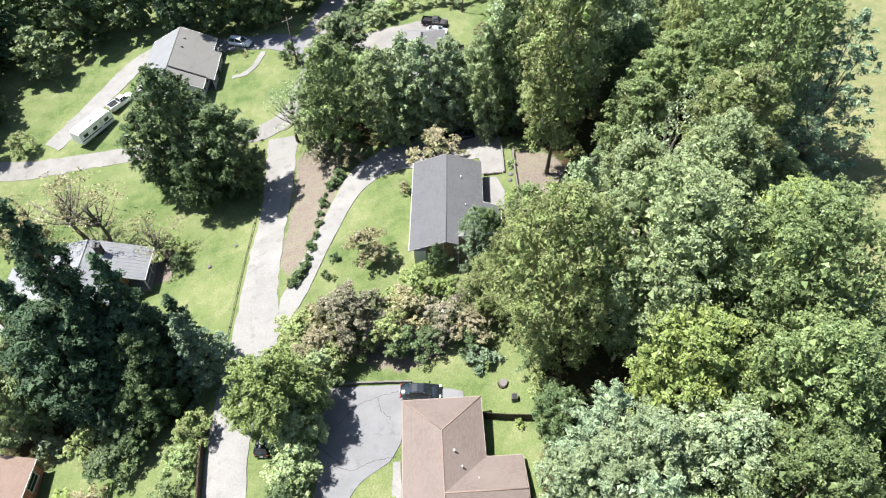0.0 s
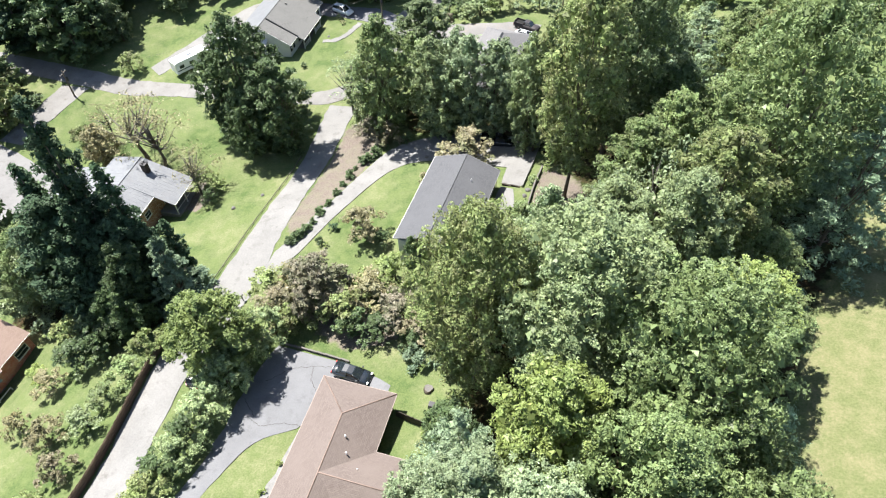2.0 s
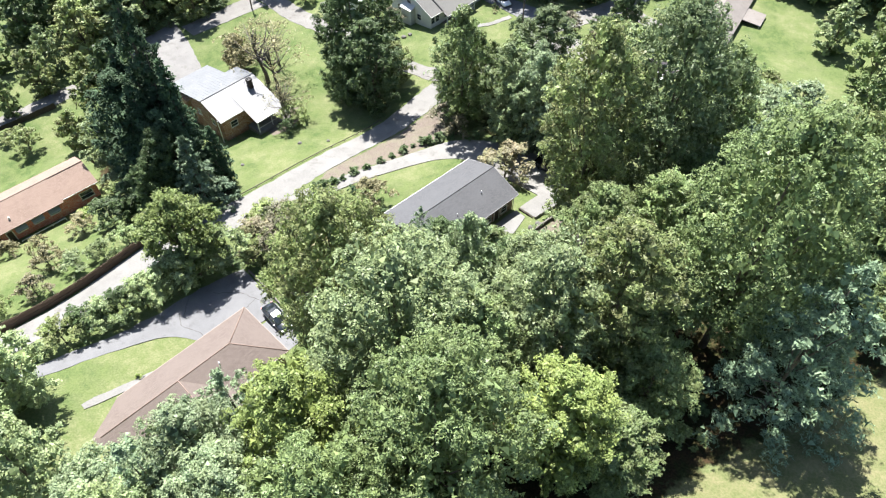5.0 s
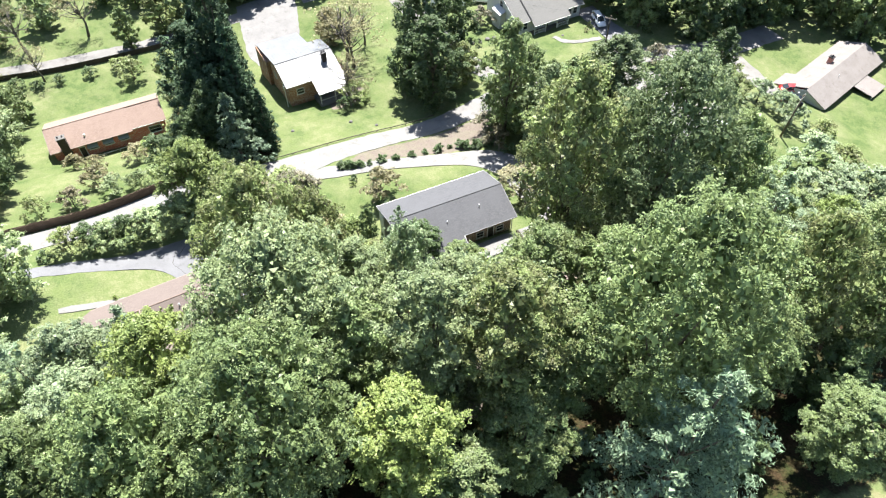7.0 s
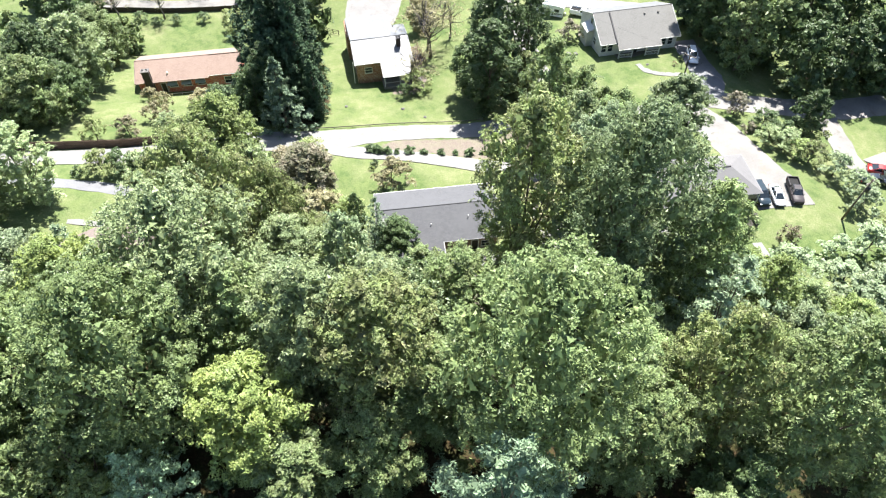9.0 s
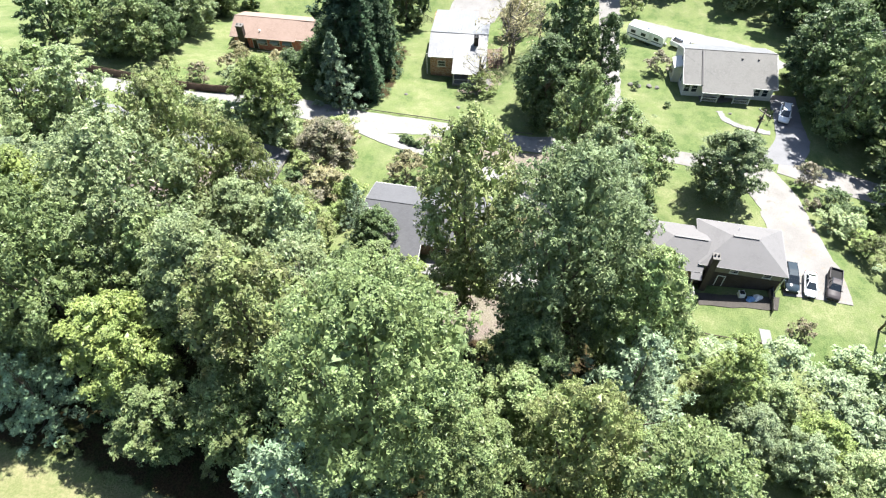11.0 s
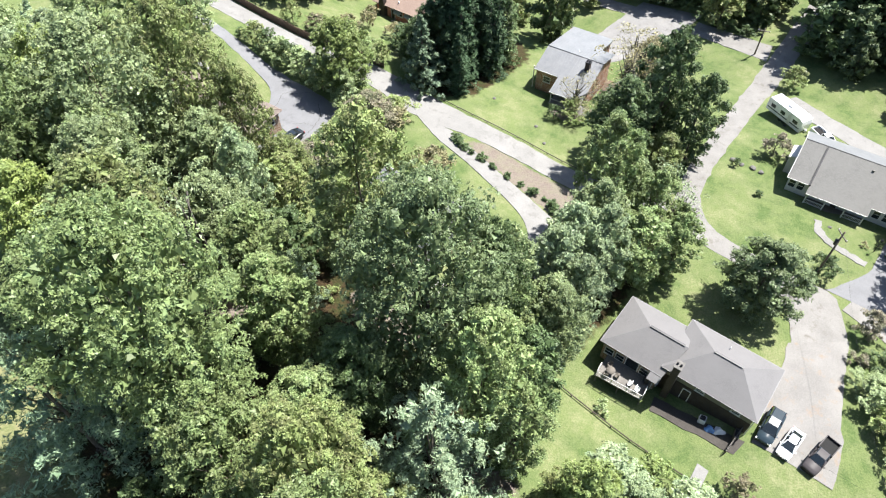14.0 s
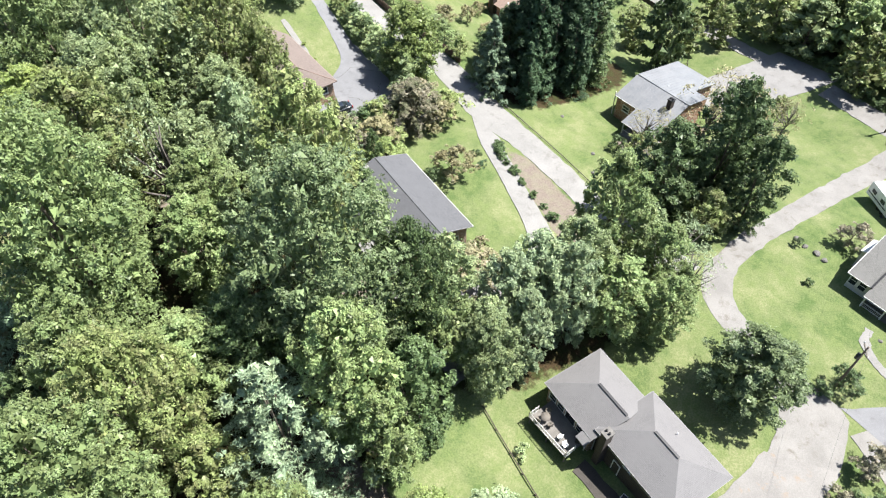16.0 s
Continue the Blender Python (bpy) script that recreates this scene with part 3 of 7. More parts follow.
def grey_house():
    h = thing("house", (0.85, 62.3, 1.2), -3.0, "low brick house with grey shingle gable roof and white trim", "house")
    e, r = 3.75, 5.5
    x0, x1, y0, y1 = -4.85, 4.95, -8.1, 8.3
    ex = 7.4
    gs = (r - e) / 4.9

    def z(x):
        return r - gs * abs(x)

    polys = [[(x0, y1, e), (x0, y0, e), (0, y0, r), (0, y1, r)], [(0, y0 + 1.3, r), (x1, y0 + 1.3, e), (x1, y1, e), (0, y1, r)], [(0, y0, r), (1.6, y0, z(1.6)), (1.6, y0 + 1.3, z(1.6)), (0, y0 + 1.3, r)]]
    polys.append([(x1, -6.0, e), (ex, -6.0, z(ex)), (ex, 0.4, z(ex)), (x1, 0.4, e)])
    roof_of(h, polys, SHINGLE_GREY, 0.16, label="grey asphalt shingles")
    part("ridge_cap", Shape().tube([(0, y0, r + 0.01), (0, y1, r + 0.01)], [0.07, 0.07], 6), CAP_GREY, h)
    edge_trim(h, [(x0, y0, e), (x0, y1, e)])
    edge_trim(h, [(x1, 0.4, e), (x1, y1, e)], 0.1, mat=TRIM_GREY)
    edge_trim(h, [(ex, -6, z(ex)), (ex, 0.4, z(ex)), (x1, 0.4, e)])
    edge_trim(h, [(x0, y0, e), (0, y0, r), (1.6, y0, z(1.6))], 0.12, "bargeboard", TRIM_GREY)
    edge_trim(h, [(x0, y1, e), (0, y1, r), (x1, y1, e)], 0.12, "bargeboard", TRIM_GREY)
    w = Shape().box(x0 + 0.6, -6.6, -2.5, x1 - 0.5, y1 - 0.6, e - 0.15)
    for yy in (y1 - 0.6, -6.6):
        w.poly([(x0 + 0.6, yy, e - 0.15), (x1 - 0.5, yy, e - 0.15), (0, yy, r - 0.25)] if yy < 0 else [(x1 - 0.5, yy, e - 0.15), (x0 + 0.6, yy, e - 0.15), (0, yy, r - 0.25)])
    part("wall", w, BRICK_TAN, h, "tan brick wall")
    part("end_wall", Shape().box(x0 + 0.6, -8.0, -2.5, -2.7, -6.6, e - 0.2), SIDING_WHITE, h, "white boarded end wall")
    for px in (-0.4, 1.5):
        part("porch_post", Shape().box(px - 0.06, -7.9, -2.0, px + 0.06, -7.78, z(px) - 0.2), TRIM, h)
    part("porch_floor", Shape().box(-2.6, -7.9, -2.0, 4.2, -6.65, -0.1), CONCRETE, h)
    chimney(h, 2.4, -6.95, 1.5, 0.8, -2, 5.5, BRICK_TAN, CONCRETE)
    for py in (-5.8, -3.0, 0.2):
        part("porch_post", Shape().box(ex - 0.25, py - 0.06, -1, ex - 0.13, py + 0.06, z(ex) - 0.16), TRIM, h)
    part("porch_rail", Shape().box(ex - 0.22, -5.8, 1.35, ex - 0.16, 0.2, 1.43), TRIM, h)
    for u in (-5, -2.2, 1.2, 4.6, 6.6):
        window(h, "-x", u, x0 + 0.6, 1.3, 1.1, 1.3)
    for u in (3.0, 6.0):
        window(h, "+x", u, x1 - 0.5, 1.6, 1.0, 1.0)
    door(h, "+x", 4.6, x1 - 0.5, 0.8)
    for u in (-2.4, 2.2):
        window(h, "+y", u, y1 - 0.6, 1.4, 1.0, 1.2)
    vent_pipe(h, 2.0, 4.0, z(2) - 0.1, z(2) + 0.45)
    vent_pipe(h, 2.6, -1.0, z(2.6) - 0.1, z(2.6) + 0.35)
    downpipe(h, x1 - 0.4, y1 - 0.5, -1, e)
    return h


def brown_house():
    g = 2.0
    h = thing("house", (0, 0, g), 0, "ranch house with faded brown hipped shingle roof", "house")
    e, r = 2.65, 4.4
    x0, x1, y0, y1 = -5.4, 3.2, 9.5, 33.5
    xr = -1.2
    yn, yw0, yw1, xe, yv = 29.1, 18.6, 26.7, 7.0, 22.6
    s = [[(x0, y1, e), (x0, y0, e), (xr, y0 + 4.2, r), (xr, yn, r)], [(x1, y1, e), (x0, y1, e), (xr, yn, r)], [(x1, yw1, e), (x1, y1, e), (xr, yn, r), (xr, yv, r)],
         [(x1, yw1, e), (xr, yv, r), (xe, yv, r), (xe, yw1, e)], [(xe, yw0, e), (xe, yv, r), (xr, yv, r), (x1, yw0, e)], [(x1, y0, e), (x1, yw0, e), (xr, yv, r), (xr, y0 + 4.2, r)], [(x0, y0, e), (x1, y0, e), (xr, y0 + 4.2, r)]]
    roof_of(h, s, SHINGLE_BROWN, 0.18, label="faded brown asphalt shingles")
    for a, b in (((xr, yn, r), (xr, y0 + 4.2, r)), ((xr, yv, r), (xe, yv, r)), ((xr, yn, r), (x0, y1, e)), ((xr, yn, r), (x1, y1, e))):
        part("ridge_cap", Shape().tube([a, b], [0.07, 0.07], 6), CAP_TAN, h)
    edge_trim(h, [(x0, y0, e), (x0, y1, e), (x1, y1, e), (x1, yw1, e), (xe, yw1, e)], mat=TRIM_TAN)
    edge_trim(h, [(xe, yw0, e), (x1, yw0, e), (x1, y0, e)], mat=TRIM_TAN)
    edge_trim(h, [(xe, yw0, e), (xe, yv, r), (xe, yw1, e)], 0.14, "bargeboard", mat=TRIM_TAN)
    o = 0.5
    walls_of(h, [(x0 + o, y0 + o, -2, x1 - o, y1 - o, e - 0.16), (x1 - o, yw0 + o, -2.5, xe - 0.35, yw1 - o, e - 0.16)], BRICK_TAN)
    part("gable_wall", Shape().poly([(xe - 0.35, yw0 + o, e - 0.2), (xe - 0.35, yw1 - o, e - 0.2), (xe - 0.35, yv, r - 0.35)]), SIDING_BEIGE, h)
    for u in (31, 27.5, 21, 17, 13):
        window(h, "-x", u, x0 + o, 0.8, 1.2, 1.2)
    door(h, "-x", 24.2, x0 + o, 0.1)
    for u in (-3.2, 1.2):
        window(h, "+y", u, y1 - o, 0.9, 1.1, 1.1)
    for u in (28.2, 31):
        window(h, "+x", u, x1 - o, 0.9, 1.0, 1.1)
    window(h, "+x", yv, xe - 0.35, 0.8, 1.4, 1.2)
    vent_pipe(h, 0.0, 26.9, r - 0.7, r + 0.0, 0.09)
    vent_pipe(h, 0.7, 25.3, r - 0.9, r - 0.2, 0.08)
    vent_pipe(h, 2.3, 24.1, r - 0.9, r - 0.45, 0.05)
    return h


def cabin():
    h = thing("cabin", (-52.4, 55.0, -8.0), 1.5, "small brick cabin with pale metal gable roof and porch", "house")
    r, e = 5.75, 3.8
    gs = (r - e) / 5.2
    s = [[(5.2, 0, e), (5.2, 4.9, e), (0, 4.9, r), (0, 0, r)], [(8.6, 4.9, r - gs * 8.6 + 0.25), (8.6, 11.2, r - gs * 8.6 + 0.25), (0, 11.2, r), (0, 4.9, r)], [(-11.6, 8.6, r - 0.2 * 11.6), (-11.6, 0, r - 0.2 * 11.6), (0, 0, r), (0, 8.6, r)], [(-5.4, 11.2, r - 0.2 * 5.4), (-5.4, 8.6, r - 0.2 * 5.4), (0, 8.6, r), (0, 11.2, r)]]
    roof_of(h, s, METAL_ROOF, 0.12, label="pale sun-bleached metal roofing")
    for k in range(18):
        y = 0.3 + k * 0.62
        xe = 5.2 if y < 4.9 else 8.6
        part("roof_rib", Shape().tube([(0, y, r + 0.015), (xe, y, (r - gs * xe + (0.25 if xe > 6 else 0)) + 0.015)], [0.012, 0.012], 4), METAL_ROOF, h)
        xw = 11.6 if y < 8.6 else 5.4
        part("roof_rib", Shape().tube([(0, y, r + 0.015), (-xw, y, r - 0.2 * xw + 0.015)], [0.012, 0.012], 4), METAL_ROOF, h)
    part("ridge_cap", Shape().tube([(0, 0, r + 0.02), (0, 11.2, r + 0.02)], [0.09, 0.09], 6), METAL_ROOF, h)
    w = Shape().box(-5, 0.4, -2.5, 4.9, 10.8, e - 0.14)
    for yy, rev in ((0.4, 0), (10.8, 1)):
        t = [(-5, yy, e - 0.14), (4.9, yy, e - 0.14), (0, yy, r - 0.16)]
        w.poly(t[::-1] if rev else t)
    part("wall", w, BRICK_ORANGE, h, "orange brick wall")
    walls_of(h, [(-11.1, -0.3, -3.5, -5.05, 8.2, r - 0.2 * 11.6 - 0.1)], BRICK_ORANGE, "wing_wall")
    chimney(h, 2.1, 9.0, 0.9, 0.8, 3.5, 6.6, BRICK_DARK, IRON)
    for x, y in ((8.3, 5.2), (8.3, 8.1), (8.3, 10.9), (4.7, -0.25)):
        part("porch_post", Shape().box(x - 0.07, y - 0.07, -1.5, x + 0.07, y + 0.07, r - gs * x + 0.1), TRIM, h)
    part("porch_floor", Shape().box(5.0, 5.0, -1.2, 8.5, 11.0, 0.35), CONCRETE, h)
    part("porch_rail", Shape().box(8.26, 5.2, 1.15, 8.34, 10.9, 1.23), TRIM, h)
    edge_trim(h, [(8.6, 4.9, r - gs * 8.6 + 0.25), (8.6, 11.2, r - gs * 8.6 + 0.25)], 0.12)
    edge_trim(h, [(5.2, 0, e), (5.2, 4.9, e)], 0.12)
    window(h, "+x", 2.6, 4.9, 1.6, 1.3, 1.1)
    window(h, "+x", 9.4, 4.9, 1.6, 1.1, 1.1)
    door(h, "+x", 7.2, 4.9, 0.4)
    window(h, "-y", 1.8, 0.4, 1.6, 1.0, 1.0)
    window(h, "-y", -2.4, 0.4, 1.6, 1.0, 1.0)
    vent_pipe(h, -1.8, 5.5, r - 0.9, r - 0.1)
    return h


def white_house():
    h = thing("house", (-48.6, 101.8, -5.6), 0.8, "white boarded house with ash grey roof and wide porch", "house")
    r, gs = 6.2, 0.484

    def z(x):
        return r - gs * abs(x)

    s = [[(6.3, 0, z(6.3)), (6.3, 3.3, z(6.3)), (0, 3.3, r), (0, 0, r)], [(7.6, 3.3, z(7.6)), (7.6, 12.1, z(7.6)), (0, 12.1, r), (0, 3.3, r)], [(6.3, 12.1, z(6.3)), (6.3, 16.3, z(6.3)), (0, 16.3, r), (0, 12.1, r)]]
    roof_of(h, s, SHINGLE_PALE, 0.18, label="ash grey shingles")
    roof_of(h, [[(-6.2, 16.3, z(6.2)), (-6.2, 0, z(6.2)), (0, 0, r), (0, 16.3, r)]], METAL_ROOF, 0.18, "rear_roof", "glaring pale rear roof")
    part("ridge_cap", Shape().tube([(0, 0, r), (0, 16.3, r)], [0.07, 0.07], 6), CAP_PALE, h)
    part("roof_step", Shape().slab([(0.2, 3.2, r + 0.1), (6.4, 3.2, z(6.4) + 0.18), (6.4, 3.42, z(6.4) + 0.18), (0.2, 3.42, r + 0.1)], 0.26), IRON, h, "dark raised roof seam")
    w = Shape().box(-5.8, 0.4, -2.5, 5.7, 15.9, z(5.8))
    for yy, rev in ((0.4, 0), (15.9, 1)):
        t = [(-5.8, yy, z(5.8)), (5.7, yy, z(5.8)), (0, yy, r - 0.25)]
        w.poly(t[::-1] if rev else t)
    part("wall", w, SIDING_WHITE, h, "white horizontal siding")
    edge_trim(h, [(6.3, 0, z(6.3)), (6.3, 3.3, z(6.3))])
    edge_trim(h, [(7.6, 3.3, z(7.6)), (7.6, 12.1, z(7.6))])
    edge_trim(h, [(6.3, 12.1, z(6.3)), (6.3, 16.3, z(6.3))])
    edge_trim(h, [(6.3, 0, z(6.3)), (0, 0, r), (-6.2, 0, z(6.2))], 0.12, "bargeboard")
    edge_trim(h, [(6.3, 16.3, z(6.3)), (0, 16.3, r), (-6.2, 16.3, z(6.2))], 0.12, "bargeboard")
    part("porch_floor", Shape().box(5.7, 3.5, -1.2, 7.4, 11.9, 0.35), WOOD_GREY, h)
    for y in (3.6, 6.3, 9.1, 11.8):
        part("porch_post", Shape().box(7.2, y - 0.08, 0.35, 7.36, y + 0.08, z(7.4) - 0.15), TRIM, h)
    for q0, q1 in ((3.6, 6.3), (9.1, 11.8)):
        rail = Shape().box(7.24, q0, 1.2, 7.32, q1, 1.28).box(7.24, q0, 0.55, 7.32, q1, 0.61)
        y = q0 + 0.2
        while y < q1:
            rail.box(7.26, y - 0.02, 0.61, 7.3, y + 0.02, 1.2)
            y += 0.2
        part("porch_rail", rail, TRIM, h)
    for u in (1.0, 2.3):
        window(h, "+x", u, 5.7, 1.2, 0.9, 1.5)
    for u in (4.9, 10.4):
        window(h, "+x", u, 5.7, 1.1, 1.0, 1.4)
    door(h, "+x", 7.6, 5.7, 0.35)
    for u in (13.2, 14.6):
        window(h, "+x", u, 5.7, 1.2, 0.9, 1.5)
    for u, zz in ((-3.2, 1.0), (2.4, 1.0), (-0.4, 3.6)):
        window(h, "-y", u, 0.4, zz, 1.0, 1.2)
    part("bay", Shape().box(-1.6, -0.9, -2, 1.2, 0.4, 2.9).slab([(-1.8, -1.1, 3.0), (1.4, -1.1, 3.0), (1.4, 0.4, 3.6), (-1.8, 0.4, 3.6)], 0.15), SIDING_WHITE, h)
    for y in (10.2, 13.0):
        part("roof_vent", Shape().box(1.1, y - 0.15, z(1.0) - 0.4, 1.4, y + 0.15, z(1.0) + 0.1), STONE, h)
    return h


def brick_house():
    h = thing("house", (-55.4, 14.3, -8.6), -1.5, "long red brick ranch house with tan gable roof", "house")
    e, r = 3.05, 5.0
    y1, ys = 19.5, 13.6
    s = [[(4.5, 0, e), (4.5, ys, e), (0, ys, r), (0, 0, r)], [(4.1, ys, e + 0.12), (4.1, y1, e + 0.12), (0, y1, r - 0.06), (0, ys, r - 0.06)], [(-4.5, y1, e), (-4.5, 0, e), (0, 0, r), (0, y1, r)]]
    roof_of(h, s, SHINGLE_TAN, 0.18, label="tan sun-bleached shingles")
    part("ridge_cap", Shape().tube([(0, 0, r), (0, y1, r)], [0.07, 0.07], 6), CAP_TAN, h)
    w = Shape().box(-4, 0.4, -2.5, 3.7, y1 - 0.4, e - 0.1)
    for yy, rev in ((0.4, 0), (y1 - 0.4, 1)):
        t = [(-4, yy, e - 0.1), (3.7, yy, e - 0.1), (0, yy, r - 0.2)]
        w.poly(t[::-1] if rev else t)
    part("wall", w, BRICK_RED, h, "red brick wall")
    edge_trim(h, [(4.5, 0, e), (4.5, ys, e)], 0.1, mat=TRIM_TAN)
    edge_trim(h, [(4.1, ys, e + 0.1), (4.1, y1, e + 0.1)])
    edge_trim(h, [(4.5, 0, e), (0, 0, r), (-4.5, 0, e)], 0.14, "bargeboard", TRIM_TAN)
    chimney(h, 4.25, 2.6, 1.0, 1.3, -2, 5.5, BRICK_DARK, STONE)
    for u in (6.6, 9.2, 11.8):
        wdw = window(h, "+x", u, 3.7, 1.2, 1.4, 1.1)
        part("awning", Shape().slab([(3.75, u - 0.9, 2.75), (4.9, u - 0.9, 2.25), (4.9, u + 0.9, 2.25), (3.75, u + 0.9, 2.75)], 0.04), AWNING, wdw, "faded green-tan window awning")
    door(h, "+x", 4.8, 3.7, 0.1)
    window(h, "+x", 17.2, 3.7, 1.0, 2.0, 1.3)
    window(h, "-y", -1.5, 0.4, 1.2)
    part("porch_step", Shape().box(3.7, 4.0, -1.5, 5.4, 12.6, -0.2), CONCRETE, h)
    rail = Shape()
    for y in (5.6, 8.0, 10.4, 12.5):
        rail.box(5.25, y - 0.04, -0.2, 5.33, y + 0.04, 0.75)
    rail.box(5.25, 5.6, 0.7, 5.33, 12.5, 0.78)
    part("porch_rail", rail, TRIM, h)
    vent_pipe(h, 3.0, 6.0, r - 1.5, r - 0.9, 0.15)
    return h


def hipped_house():
    h = thing("house", (-2.53, 90.74, -2.9), -4.0, "beige house of two stepped blocks with ash grey hipped roofs", "house")
    le, he = 4.0, 4.65
    s = hip(-3.4, 4.73, 0.98, 8.98, le, le + 1.95, 5.0, 9.8, 0.66)
    s2 = hip(-4.3, 3.9, 8.4, 19.7, he, he + 2.0, 12.4, 15.7, -0.2)
    roof_of(h, s[:3], SHINGLE_ASH, 0.18, "low_roof", "ash grey shingles")
    roof_of(h, s2, SHINGLE_ASH, 0.18, "high_roof", "ash grey shingles")
    for x, a, b, z in ((0.66, 5.0, 9.4, le + 1.95), (-0.2, 12.4, 15.7, he + 2.0)):
        part("ridge_vent", Shape().box(x - 0.14, a, z - 0.06, x + 0.14, b, z + 0.07), IRON, h, "dark ridge vent")
    edge_trim(h, [(-3.4, 8.4, le), (-3.4, 0.98, le), (4.73, 0.98, le), (4.73, 8.98, le)], 0.08, "gutter", TRIM_GREY)
    edge_trim(h, [(3.9, 8.4, he), (3.9, 19.7, he), (-4.3, 19.7, he), (-4.3, 8.4, he), (3.9, 8.4, he)], 0.08, "gutter", TRIM_GREY)
    walls_of(h, [(-3.0, 1.4, -2, 4.3, 8.6, le - 0.15)], BRICK_TAN, "low_wall", "tan brick wall")
    walls_of(h, [(-3.9, 8.6, -2, 3.5, 19.3, he - 0.15)], SIDING_BEIGE, "high_wall", "beige boarded wall")
    # dark brick base, built higher so its colour also stands for wall shade
    walls_of(h, [(3.502, 8.7, -2, 3.54, 19.32, 3.15), (-3.92, 19.302, -2, 3.54, 19.34, 2.75)], BRICK_DARK, "foundation_and_shade_wall", "dark brick lower wall, raised to carry the wall shade")
    chimney(h, 4.05, 10.0, 1.0, 0.8, -1, 6.8, BRICK_DARK, STONE)
    part("entry_roof", Shape().slab([(4.73, 7.6, le - 0.05), (5.7, 7.6, le - 0.45), (5.7, 9.0, le - 0.45), (4.73, 9.0, le - 0.05)], 0.1), SHINGLE_ASH, h)
    for u in (2.3, 3.7, 6.9):
        window(h, "+x", u, 4.3, 1.6, 1.0, 1.2)
    door(h, "+x", 5.3, 4.3, 1.3, 1.6, 2.0, GLASS_DARK)
    for u in (13.2, 17.4):
        window(h, "+x", u, 3.5, 3.5, 0.9, 0.55)
    door(h, "+x", 12.0, 3.54, 0.4, mat=WOOD_DARK)
    window(h, "+y", 0.3, 19.3, 3.1, 1.3, 0.9)
    window(h, "-y", -0.9, 1.4, 1.6, 1.1, 1.1)
    window(h, "-y", 2.1, 1.4, 1.6, 1.1, 1.1)
    vent_pipe(h, -2.4, 13.6, he + 0.5, he + 1.35)
    downpipe(h, 3.7, 8.7, -1, he)
    downpipe(h, 4.5, 8.3, -1, le)
    downpipe(h, 3.7, 19.4, -1, he)
    return h


def cottage():
    h = thing("cottage", (-0.5, 136.2, -7.2), 13, "white cottage with glaring pale beige roof and side porch", "house")
    r, e = 4.6, 2.8
    s = [[(4.4, 0, e), (4.4, 22, e), (0, 22, r), (0, 0, r)], [(-4.6, 22, e), (-4.6, 5.5, e), (0, 5.5, r), (0, 22, r)], [(-6.3, 5.5, e - 0.6), (-6.3, 0.8, e - 0.6), (0, 0.8, r), (0, 5.5, r)]]
    roof_of(h, s, ROOF_BEIGE, 0.14, label="sun-bleached beige roofing")
    w = Shape().box(-4.2, 0.4, -2.5, 4.0, 21.6, e - 0.1)
    for yy, rev in ((0.4, 0), (21.6, 1)):
        t = [(-4.2, yy, e - 0.1), (4.0, yy, e - 0.1), (0, yy, r - 0.2)]
        w.poly(t[::-1] if rev else t)
    part("wall", w, SIDING_WHITE, h)
    part("porch_roof", Shape().slab([(4.3, 10.5, 2.7), (8.2, 10.5, 2.3), (8.2, 15.5, 2.3), (4.3, 15.5, 2.7)], 0.12), ROOF_BEIGE, h)
    for y in (10.8, 15.2):
        part("porch_post", Shape().box(7.9, y - 0.07, -1.5, 8.04, y + 0.07, 2.25), TRIM, h)
    part("porch_floor", Shape().box(4.0, 10.6, -1.5, 8.1, 15.4, 0.3), WOOD_GREY, h)
    rail = Shape().box(7.95, 10.8, 1.1, 8.0, 15.2, 1.18).box(4.2, 10.75, 1.1, 8.0, 10.8, 1.18)
    part("porch_rail", rail, WOOD_GREY, h)
    for y in (0.9, 5.2):
        part("carport_post", Shape().box(-6.1, y, -1.5, -5.98, y + 0.12, 2.0), TRIM, h)
    chimney(h, -1.8, 12, 0.8, 0.8, 3.4, 5.0, BRICK_RED, IRON)
    for u in (3, 7, 18):
        window(h, "+x", u, 4.0, 1.0)
    door(h, "+x", 13, 4.0, 0.3)
    window(h, "-y", 1.5, 0.4, 1.0)
    window(h, "-y", -1.8, 0.4, 1.0)
    vent_pipe(h, 1.6, 9, 3.8, 4.4)
    return h


def far_house():
    h = thing("house", (-60, 141, land(-60, 141)), 20, "distant house with pale blue-grey roof among trees", "house")
    s = [[(5, 0, 3), (5, 11, 3), (0, 11, 5.2), (0, 0, 5.2)], [(-5, 11, 3), (-5, 0, 3), (0, 0, 5.2), (0, 11, 5.2)]]
    roof_of(h, s, METAL_ROOF, 0.16)
    w = Shape().box(-4.6, 0.4, -2, 4.6, 10.6, 2.9)
    for yy, rev in ((0.4, 0), (10.6, 1)):
        t = [(-4.6, yy, 2.9), (4.6, yy, 2.9), (0, yy, 5.0)]
        w.poly(t[::-1] if rev else t)
    part("wall", w, SIDING_GREY, h)
    window(h, "-y", 0, 0.4, 1.0)
    window(h, "+x", 4, 4.6, 1.0)
    door(h, "+x", 7.5, 4.6, 0.1)
    return h


grey_house(), brown_house(), cabin(), white_house(), brick_house(), hipped_house(), cottage(), far_house()


